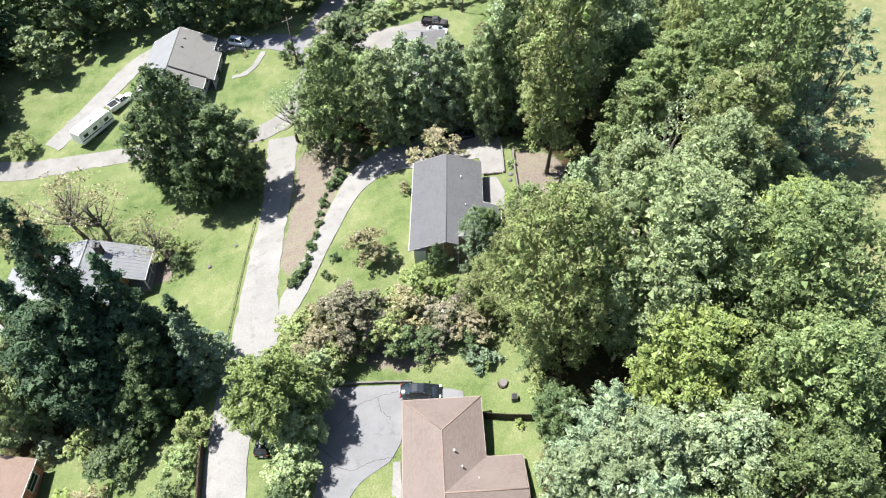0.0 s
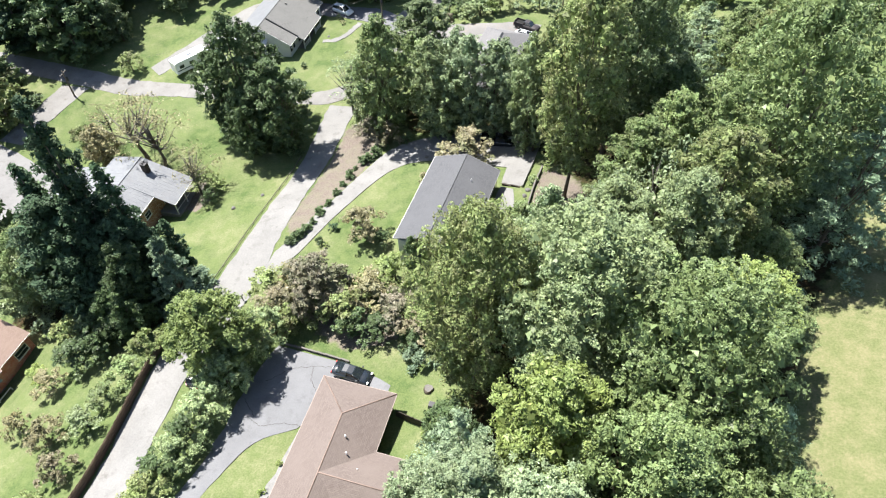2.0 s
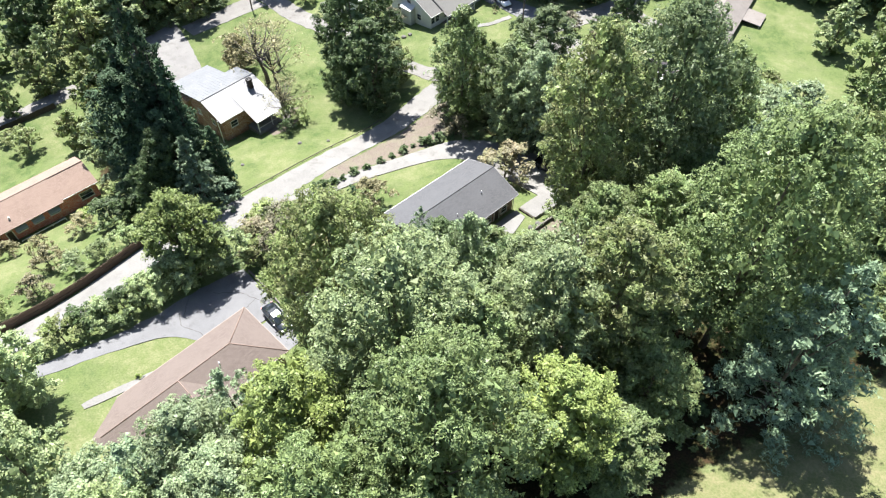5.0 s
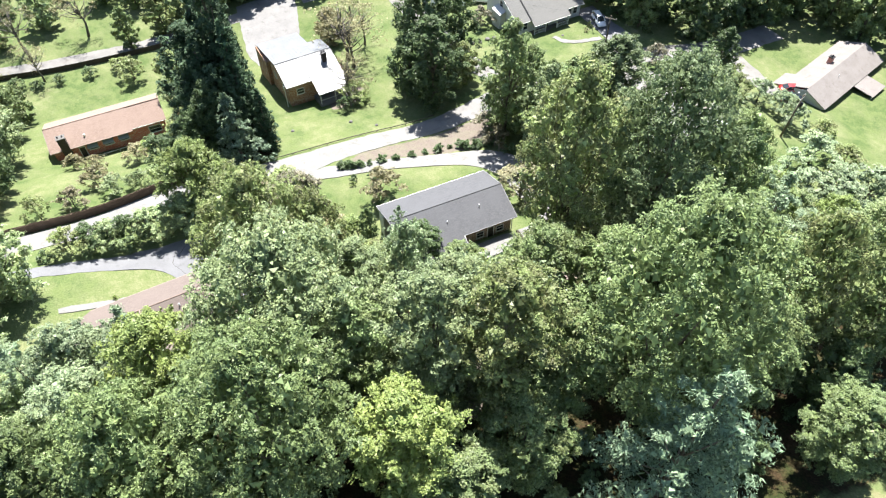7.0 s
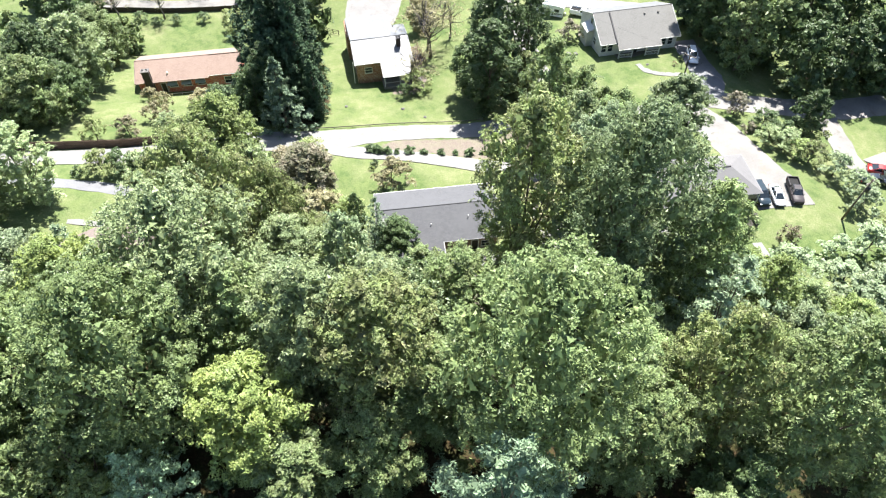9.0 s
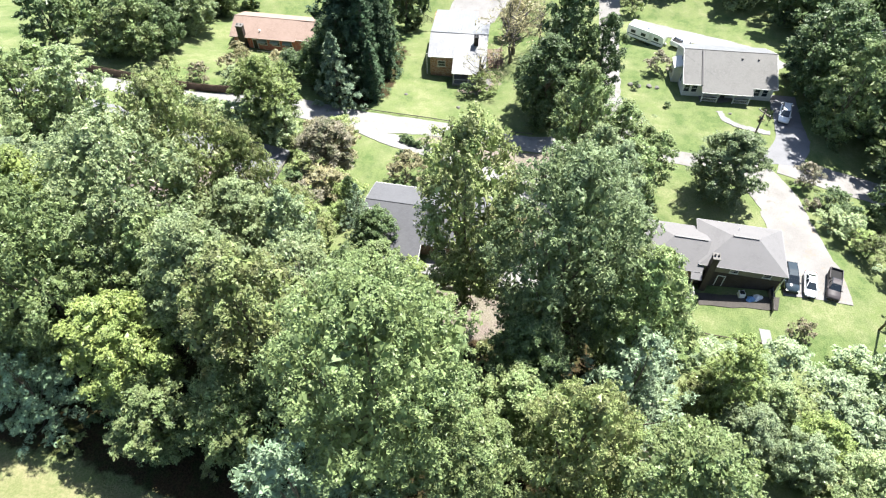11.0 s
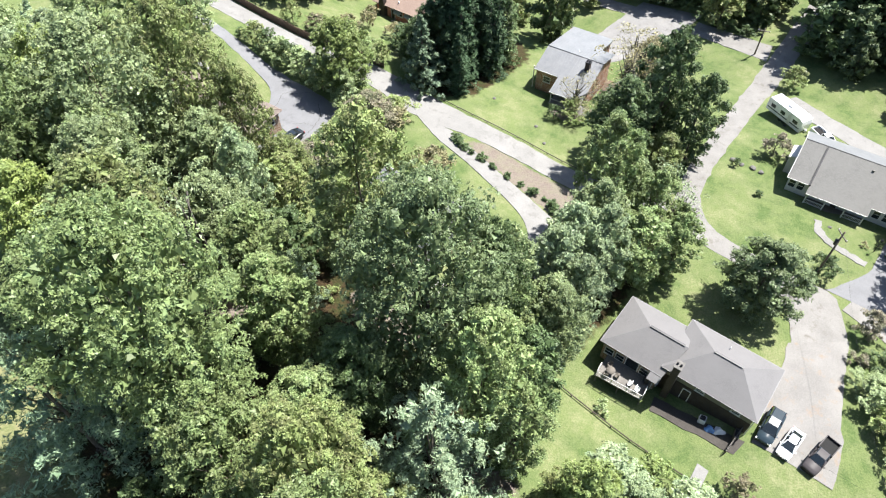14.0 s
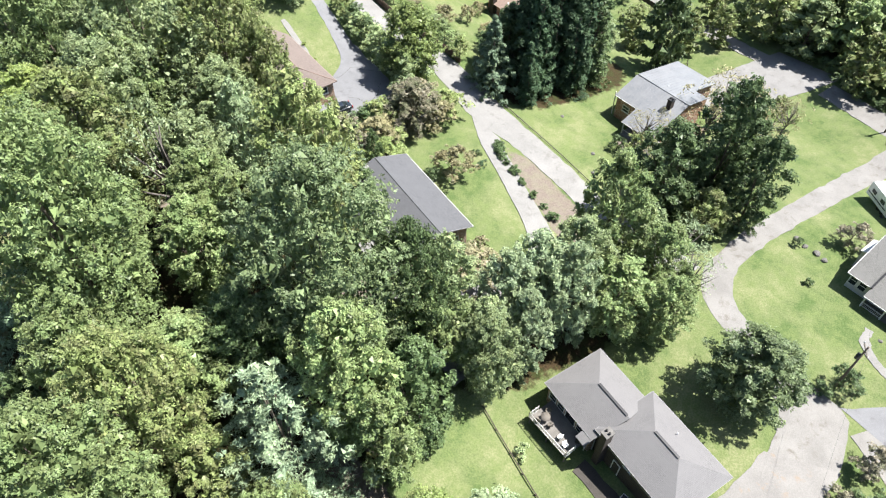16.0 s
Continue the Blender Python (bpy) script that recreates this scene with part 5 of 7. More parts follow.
# round the cabin and along the west
stand([("sparse", "gold", -56.6, 71, 13.5, 1.25), ("sparse", "gold", -53.4, 70.6, 11, 1.2), ("sparse", "gold", -60, 76, 9), ("sparse", "gold", -43, 65.8, 8.6, 1.15), ("small", "olive", -42.4, 66.2, 4.6, 1.3), ("small", "fresh", -40.6, 66.4, 2.6, 1.5), ("small", "deep", -39.6, 63.5, 3.4, 1.0), ("small", "olive", -71, 73, 6.5, 1.1), ("sparse", "gold", -68, 76, 8), ("round", "gold", -65.4, 70.6, 8.6, 0.85),
       ("small", "mauve", -50.6, 98.4, 4.6, 1.25), ("small", "deep", -44.2, 94.2, 1.8), ("round", "sage", -16.2, 104.6, 12.4, 1.05), ("small", "deep", -27.2, 110.9, 4.6, 1.0), ("shrub", "deep", -24.8, 109.6, 2, 1.2), ("small", "mauve", -20.4, 118.6, 4.8, 1.1), ("shrub", "mauve", -15.2, 118.4, 2, 1.1), ("small", "deep", -15.8, 121.4, 4, 1.4), ("small", "grey", -11.2, 119.6, 3.6, 1.3)], "garden trees")
# the shrub belt between the lane and the asphalt, and south of the grey house
stand([("round", "mauve", -11.4, 45.2, 9.0, 1.15), ("small", "olive", -18.2, 45.8, 5.6, 1.3), ("small", "gold", -15.6, 46.6, 5.5, 1.3), ("small", "rust", -14.8, 42.4, 6, 1.3), ("small", "gold", -4.9, 46.6, 5.6, 1.4), ("small", "olive", -6.3, 48.2, 4.2, 1.3), ("small", "fresh", -3.2, 51.0, 5, 1.2), ("small", "fresh", 0.6, 49.8, 3.8, 1.3), ("small", "mauve", 0.2, 44.2, 5.6, 1.4), ("sparse", "mauve", 1.6, 45.6, 6.5, 0.8), ("small", "rust", 2.8, 43.2, 5, 1.3), ("small", "deep", -5.2, 42, 4.4, 1.4), ("small", "olive", -7, 43.6, 6, 1.3), ("small", "deep", -1.8, 42.4, 3.6, 1.4), ("small", "olive", -13.4, 40.8, 5, 1.2), ("small", "deep", 2.6, 41.2, 3.4, 1.3), ("plume", "deep", -0.9, 51.8, 8.6, 0.55), ("small", "olive", 4.6, 46.6, 6.5, 1.2),
       ("small", "gold", -10.2, 57.6, 5.6, 1.25), ("small", "deep", -7.2, 57, 2.6, 1.2), ("small", "rust", -0.2, 75.2, 6.6, 1.35), ("small", "mauve", -17.6, 80.6, 5, 1.3), ("small", "rust", -14.6, 79.9, 4.2, 1.3), ("small", "rust", -5.2, 70.5, 2.2), ("pine", "blue", 4.0, 54.2, 11, 0.85), ("round", "deep", 5.2, 56.4, 8.0, 0.95), 
       ("small", "grey", -16, 37.5, 7.8, 1.0), ("small", "grey", -17, 33.5, 7.2, 1.1), ("small", "grey", -16.9, 31, 6.5, 1.1), ("small", "grey", -17.2, 28.6, 6, 1.1), ("small", "grey", -17, 26, 5.7, 1.1), ("small", "deep", -17.1, 23.7, 5.2, 1.1), ("small", "grey", -17.3, 21.3, 4.9, 1.1), ("small", "deep", -17.4, 18.9, 4.7, 1.2), ("small", "olive", -17.4, 16.4, 4.7, 1.1), ("shrub", "deep", -16.8, 13.5, 2), ("shrub", "pine", 4, 38.9, 2.4, 1.3),
       ("small", "olive", -29.8, 33.5, 5, 1.0), ("small", "deep", -37, 33, 5, 1.1), ("small", "grey", -32, 23, 3.5, 1.4), ("small", "gold", -36, 20.5, 4, 1.3), ("small", "gold", -41, 21, 4), ("small", "deep", -39.5, 31, 5, 1.4), ("small", "deep", -38.6, 34.5, 6, 1.3), ("small", "oak", -30.6, 30, 4, 1.3), ("small", "oak", -31.5, 26.5, 3.2, 1.4), ("shrub", "lime", -45.4, 28.4, 2, 1.1), ("shrub", "lime", -47.2, 28.8, 2, 1.1), ("small", "pale", -50, 35.5, 3.5, 1.2), ("small", "olive", -44.5, 34.5, 4.6, 1.3), ("small", "gold", -41.5, 27, 3.6, 1.3),
       ("small", "gold", -46.5, 17.5, 3.2, 1.2), ("small", "rust", -31, 17, 3.8, 1.3), ("small", "olive", -29.6, 12.5, 4.5)], "shrub belt")
# the northern hedges and the slope behind the rail fence
stand([("small", "deep", 9.2, 37.6, 3.5, 1.2), ("small", "olive", 10, 33.6, 3.5, 1.2), ("small", "olive", -5.8, 124, 4.4, 1.2), ("small", "pale", -2.6, 126.5, 4.8, 1.2), ("small", "pale", 1.5, 127.5, 4.8, 1.2), ("small", "grey", -9.4, 121.4, 4.4, 1.3), ("small", "deep", -12.4, 122.6, 4, 1.3), ("small", "fresh", -7.2, 122.8, 4, 1.3), ("small", "pale", 13.5, 121, 6, 1.3), ("small", "pale", 13.3, 116, 4.3, 1.3), ("small", "rust", 9.8, 111.2, 3.8),
       ("small", "pale", 15.5, 107.5, 6, 1.2), ("small", "olive", 22.5, 106, 6, 1.2), ("small", "pale", 23.5, 112.5, 7.2, 1.3), ("small", "pale", 16.5, 99.6, 5.5, 1.3), ("round", "olive", 22.6, 96.5, 8, 0.8), ("round", "grey", 23, 104, 8, 0.8), ("small", "pale", 19.5, 112, 6, 1.3), ("shrub", "grey", 8.6, 95.2, 1.6), ("small", "pale", 5, 126, 4.8, 1.3),
       ("small", "olive", 17, 124, 5, 1.3), ("small", "pale", 24, 120, 7.2, 1.4), ("round", "grey", 31, 112, 9), ("round", "oak", 38, 107, 11), ("small", "olive", -12, 128, 4.5, 1.3), ("small", "olive", 9.5, 128.5, 4, 1.3), ("round", "pale", 18.5, 103, 7, 0.9), ("round", "pale", 27, 100, 8.5, 0.9), ("round", "fresh", 26.5, 108, 8, 0.9), ("small", "pale", 20.5, 117, 6, 1.3), ("small", "fresh", 13.8, 103, 4.5, 1.2), ("round", "pale", 29, 105.5, 8, 0.9)], "hedgerow shrubs")
# the dark wood beyond the camper, and the trees along the far lane
stand([("plume", "deep", -92, 108, 16, 1.2), ("plume", "deep", -89.5, 96.5, 17, 1.15), ("plume", "sage", -87.5, 101.5, 13, 1.1), ("plume", "sage", -84, 104, 9, 1.0), ("small", "olive", -76.5, 95.6, 4.5, 1.3), ("plume", "deep", -96, 100, 20, 1.1), ("plume", "deep", -95, 103, 20, 1.1), ("plume", "sage", -93.5, 115, 18, 1.1), ("round", "grey", -78, 117.5, 11, 1.2), ("plume", "dark", -100, 106, 20, 1.1), ("plume", "dark", -99, 113, 20, 1.1), ("plume", "dark", -91, 121, 20, 1.1), ("plume", "dark", -103, 97, 19, 1.1), ("plume", "deep", -72, 126, 17, 1.0),
       ("plume", "olive", -98, 53, 14, 1.2), ("plume", "grey", -97, 61, 13, 1.2), ("plume", "olive", -103, 62, 15, 1.2), ("plume", "oak", -100, 68.5, 14, 1.2), ("plume", "grey", -107, 68, 15, 1.2), ("plume", "olive", -103, 75, 15, 1.2), ("plume", "olive", -99.5, 81, 14, 1.2), ("plume", "oak", -110, 74.5, 15, 1.2), ("plume", "olive", -107, 58, 15, 1.2), ("plume", "grey", -107, 82, 15, 1.2), ("plume", "oak", -113, 64, 15, 1.2), ("wide", "oak", -104.5, 7, 11), ("sparse", "gold", -101, 12, 11, 1.1), ("wide", "grey", -109.5, 17.4, 12), ("sparse", "gold", -101.5, 25, 11, 1.1), ("wide", "oak", -92, 33, 10, 0.8), ("wide", "oak", -119, 9, 12), ("wide", "grey", -121, 21, 12), ("wide", "oak", -115, 31, 12), ("round", "oak", -109, 37.5, 11), ("wide", "grey", -99.5, 46, 11, 0.9), ("sparse", "gold", -88, 4.5, 9, 1.1), ("sparse", "gold", -88, 14, 9, 1.0),
       ("small", "deep", -86, 17, 2.2, 1.6), ("small", "deep", -85.5, 23, 2.4, 1.6), ("small", "deep", -87.5, 9, 2.4, 1.6), ("small", "deep", -86, 12.5, 1.8, 1.8), ("small", "olive", -85, 29, 3, 1.5), ("round", "oak", -75, 9, 9), ("round", "grey", -68, 6.5, 9)], "distant trees")
# south of the brown house
stand([("plume", "grey", -10.4, 10.4, 13.5, 1.15), ("plume", "oak", -5, 5.6, 15.5, 1.0), ("plume", "grey", 4, 8, 17, 0.95), ("plume", "oak", -12.2, 4.6, 12, 1.1)], "trees south of the brown house")
stand([("round", "deep", -46, 2, 15), ("round", "grey", -53, 6, 15), ("round", "oak", -66, 6, 13), ("round", "oak", -36, 4, 13), ("round", "oak", -60, 3, 12), ("round", "deep", -41, 6.5, 10)], "trees south of the brick house")
# tall dark trees north of the white house's drive
stand([("plume", "deep", -46, 124.6, 19, 1.15), ("plume", "deep", -39.8, 125.4, 20, 1.0), ("plume", "oak", -33.5, 125.6, 20, 0.9)], "trees by the white house")
# far woods round the place
stand([("wide", "deep", -84, 125, 15), ("wide", "deep", -63, 130, 16), ("wide", "dark", -51, 124, 14, 0.8), ("plume", "deep", -35, 131.5, 16), ("plume", "deep", -25.4, 133, 15), ("plume", "deep", -14.5, 128.5, 9), ("wide", "deep", -100, 99, 13), ("wide", "deep", -107, 98, 13), ("wide", "deep", -104, 84.5, 13), ("wide", "deep", -112, 84, 13), ("wide", "deep", -96, 83, 10), ("small", "deep", -95.5, 67, 2.6, 1.7), ("small", "deep", -94, 70.5, 2.6, 1.7), ("small", "deep", -92.8, 74, 2.6, 1.7), ("small", "deep", -91.5, 78, 2.6, 1.7), ("small", "deep", -90.8, 82, 2.6, 1.7), ("wide", "deep", -94, 100, 13), ("wide", "deep", -90.5, 101, 12), ("plume", "deep", -118, 58, 17), ("plume", "deep", -124, 51, 17), ("plume", "deep", -112, 47, 15), ("plume", "deep", -116, 70, 16), ("plume", "deep", -25, 141, 15), ("wide", "deep", -28, 147, 15),
       ("wide", "olive", -92, 76, 13), ("wide", "oak", -101, 60, 13), ("round", "olive", -88, 48, 9), ("wide", "deep", -105, 62, 13), ("wide", "olive", -94, 41, 11), ("wide", "deep", -69, 47, 18, 0.8), ("round", "olive", -80, 45, 10), ("round", "olive", -72, 38, 9),
       ("small", "olive", -80, 31, 5.5, 1.3), ("wide", "deep", -24, 150, 16)], "distant trees")


MASSES = {}


def mass(kind, hue, x, y, height, spread, group):
    """Keeps one tree of an uncountable wood, to be joined with the rest of it."""
    k = _count.get(kind, 0)
    _count[kind] = k + 1
    key = (kind, k % KINDS[kind])
    if key not in MODELS:
        MODELS[key] = tree_model(kind, 100 * sorted(KINDS).index(kind) + key[1] + 1)
    crown, trunk, natural = MODELS[key]
    s = height / natural
    m = np.array(pose(x, y, land(x, y) - 0.05, 0, 0, (k * 137.5 + 40) % 360) @ Matrix.Diagonal((s * spread, s * spread, s, 1)))
    for me, mat in ((crown, WORDS[hue][1]), (trunk, BARK)):
        MASSES.setdefault(group, []).append((me, mat, m))


def plant_masses(name, group, label):
    """One object for a whole wood or undergrowth."""
    mats, verts, loops, sizes, slots, n = [], [], [], [], [], 0
    for me, mat, m in MASSES[group]:
        if mat not in mats:
            mats.append(mat)
        co = np.empty(len(me.vertices) * 3)
        me.vertices.foreach_get("co", co)
        verts.append(co.reshape(-1, 3) @ m[:3, :3].T + m[:3, 3])
        li = np.empty(len(me.loops), np.int32)
        me.loops.foreach_get("vertex_index", li)
        loops.append(li + n)
        sz = np.empty(len(me.polygons), np.int32)
        me.polygons.foreach_get("loop_total", sz)
        sizes.append(sz)
        slots.append(np.full(len(sz), mats.index(mat), np.int32))
        n += len(me.vertices)
    verts, loops, sizes, slots = (np.concatenate(a) for a in (verts, loops, sizes, slots))
    out = bpy.data.meshes.new(name)
    out.vertices.add(n)
    out.vertices.foreach_set("co", verts.ravel())
    out.loops.add(len(loops))
    out.loops.foreach_set("vertex_index", loops.astype(np.int32))
    out.polygons.add(len(sizes))
    out.polygons.foreach_set("loop_start", np.concatenate([[0], np.cumsum(sizes)[:-1]]).astype(np.int32))
    for mat in mats:
        out.materials.append(mat)
    out.polygons.foreach_set("material_index", slots)
    out.update(calc_edges=True)
    out.validate()
    return tagged(new(name, out), label, "woods" if name == "far_woods" else "undergrowth", kind="stuff")


def fill(poly, gap, kinds, hues, low, high, seed, group):
    """More trees of the wood, where none of the known ones stands."""
    rng = random.Random(seed)
    xs, ys = [p[0] for p in poly], [p[1] for p in poly]
    tries = int((max(xs) - min(xs)) * (max(ys) - min(ys)) / gap**2 * 9)
    for _ in range(tries):
        x, y = rng.uniform(min(xs), max(xs)), rng.uniform(min(ys), max(ys))
        if not bool(within(poly, np.float64(x), np.float64(y))):
            continue
        if any((x - a) ** 2 + (y - b) ** 2 < (gap * 0.5 + r * 0.75) ** 2 for a, b, r in PLACED):
            continue
        k = rng.choice(kinds)
        if group == "woodland trees":
            tree(k, rng.choice(hues), x, y, rng.uniform(low, high), rng.uniform(0.8, 1.05), group)
        else:
            mass("distant" if k in ("tall", "wide", "round") else k, rng.choice(hues), x, y, rng.uniform(low, high), rng.uniform(0.8, 1.05), group)
        PLACED.append((x, y, gap * 0.5))


# understorey, mostly in dark leaf colours that stand for shade between the crowns
fill([(10, 5), (10, 34), (14, 48), (15, 62), (18, 74), (26, 90), (46, 92), (50, 76), (45, 62), (40, 48), (38, 34), (39, 5)], 6.6, ["thicket"], ["deep", "sage", "deep", "deep", "olive"], 7, 13, 5, "woodland trees")
fill([(-100, -14), (-32, -14), (-33, 5), (-50, 6), (-66, 5), (-78, 3), (-100, 1)], 7.5, ["wide", "round"], ["oak", "grey", "deep"], 9, 14, 6, "distant trees")
fill([(-125, 98), (-93, 99), (-90, 118), (-66, 129), (-34, 131), (-28, 165), (-110, 150)], 8.0, ["wide", "tall"], ["deep", "deep", "oak"], 12, 16, 7, "distant trees")
fill([(-120, 34), (-98, 34), (-98, 84), (-120, 84)], 9, ["wide"], ["deep", "oak"], 10, 14, 8, "distant trees")
fill([(16, 150), (30, 166), (60, 150), (60, 118), (38, 116), (26, 134)], 9, ["wide", "round"], ["oak", "grey"], 8, 13, 9, "distant trees")
fill([(-34, 152), (-14, 160), (8, 166), (26, 163), (60, 152), (60, 190), (-34, 190)], 7.5, ["wide"], ["deep", "deep", "oak"], 13, 18, 11, "distant trees")
fill([(-82, -6), (-48, -6), (-49, 3), (-66, 4.5), (-76, 3), (-82, 2)], 4.2, ["wide"], ["deep", "oak", "grey"], 5, 8, 21, "distant trees")
# undergrowth on the woodland floor
fill([(9, 5), (9, 38), (14, 56), (18, 66), (16, 80), (24, 92), (40, 90), (46, 66), (40, 46), (39, 5)], 3.6, ["shrub"], ["oak", "olive", "deep"], 1.4, 3.0, 10, "undergrowth")
plant_masses("far_woods", "distant trees", "dense green woods round the houses")
plant_masses("undergrowth", "undergrowth", "leafy green undergrowth on the woodland floor")
# clipped shrubs along the drive
for hx, hy, hs in ((-20.9, 55.2, 1.05), (-20.4, 55.9, 1.1), (-19.7, 56.8, 1.1), (-19.4, 58.0, 0.95), (-19.0, 59.4, 0.75), (-18.9, 61.5, 1.1), (-18.4, 63.7, 0.85), (-18.2, 66.5, 0.85), (-18.2, 68.8, 0.75), (-17.9, 71.1, 1.1), (-17.9, 73.2, 0.6), (-17.0, 74.9, 1.25), (-16.4, 75.6, 1.1), (-15.8, 77.1, 1.25), (-14.9, 79.1, 1.2)):
    tree("clump", "deep", hx, hy, hs * 1.1, 1.5, "clipped shrubs along the drive")
for hx, hy, hs, hue in ((-15.1, 58.3, 1.4, "dark"), (-16.2, 55.7, 1.3, "deep"), (-15.2, 55.0, 0.8, "lime"), (-11.5, 80.8, 2.0, "deep"), (10.4, 64.2, 1.0, "lime"), (10.7, 65.8, 0.9, "lime"), (7.2, 30.6, 1.1, "lime"), (10.6, 71.5, 1.4, "grey"), (-38.5, 117, 1.0, "olive"), (-28.4, 112.4, 1.5, "deep"), (-38.9, 99.2, 1.2, "deep"), (-37, 115.2, 0.9, "gold"), (-6.7, 20, 0.8, "lime"), (-6.6, 23.5, 0.7, "lime")):
    tree("shrub", hue, hx, hy, hs, 1.0, "garden shrubs")


# ---- vehicles ----
def loft(sections, smooth=False):
    """A closed skin over cross-sections of equal count, capped at both ends."""
    s = Shape()
    n = len(sections[0])
    verts = [p for sec in sections for p in sec]
    faces = [(i * n + k, i * n + (k + 1) % n, (i + 1) * n + (k + 1) % n, (i + 1) * n + k) for i in range(len(sections) - 1) for k in range(n)]
    faces += [tuple(range(n - 1, -1, -1)), tuple(range((len(sections) - 1) * n, len(sections) * n))]
    return s.mesh_in(verts, faces, smooth=smooth)


def body_section(x, z0, z1, w, round_=0.12):
    """A rounded cross-section of a car's lower body at x."""
    h = w / 2
    return [(x, -h + 0.08, z0), (x, -h, z0 + 0.18), (x, -h, z1 - round_), (x, -h + round_, z1), (x, h - round_, z1), (x, h, z1 - round_), (x, h, z0 + 0.18), (x, h - 0.08, z0)]


def wheel(parent, x, y, r=0.33):
    side = 1 if y > 0 else -1
    t = Shape()
    n = 20
    prof = [(-0.11, r * 0.62), (-0.11, r * 0.94), (-0.07, r), (0.07, r), (0.11, r * 0.94), (0.11, r * 0.62)]
    vs = [(x + pr * math.cos(k * math.tau / n), y + py, r + pr * math.sin(k * math.tau / n)) for k in range(n) for py, pr in prof]
    m = len(prof)
    t.mesh_in(vs, [(k * m + j, k * m + j + 1, ((k + 1) % n) * m + j + 1, ((k + 1) % n) * m + j) for k in range(n) for j in range(m - 1)], smooth=True)
    w = part("tyre", t, RUBBER, parent)
    rim = Shape()
    vs = [(x + r * 0.64 * math.cos(k * math.tau / n), y + side * 0.07, r + r * 0.64 * math.sin(k * math.tau / n)) for k in range(n)]
    vs += [(x + r * 0.2 * math.cos(k * math.tau / n), y + side * 0.1, r + r * 0.2 * math.sin(k * math.tau / n)) for k in range(n)]
    rim.mesh_in(vs, [(k, (k + 1) % n, n + (k + 1) % n, n + k) for k in range(n)] + [tuple(range(n, 2 * n))])
    part("rim", rim, CHROME, w)
    return w


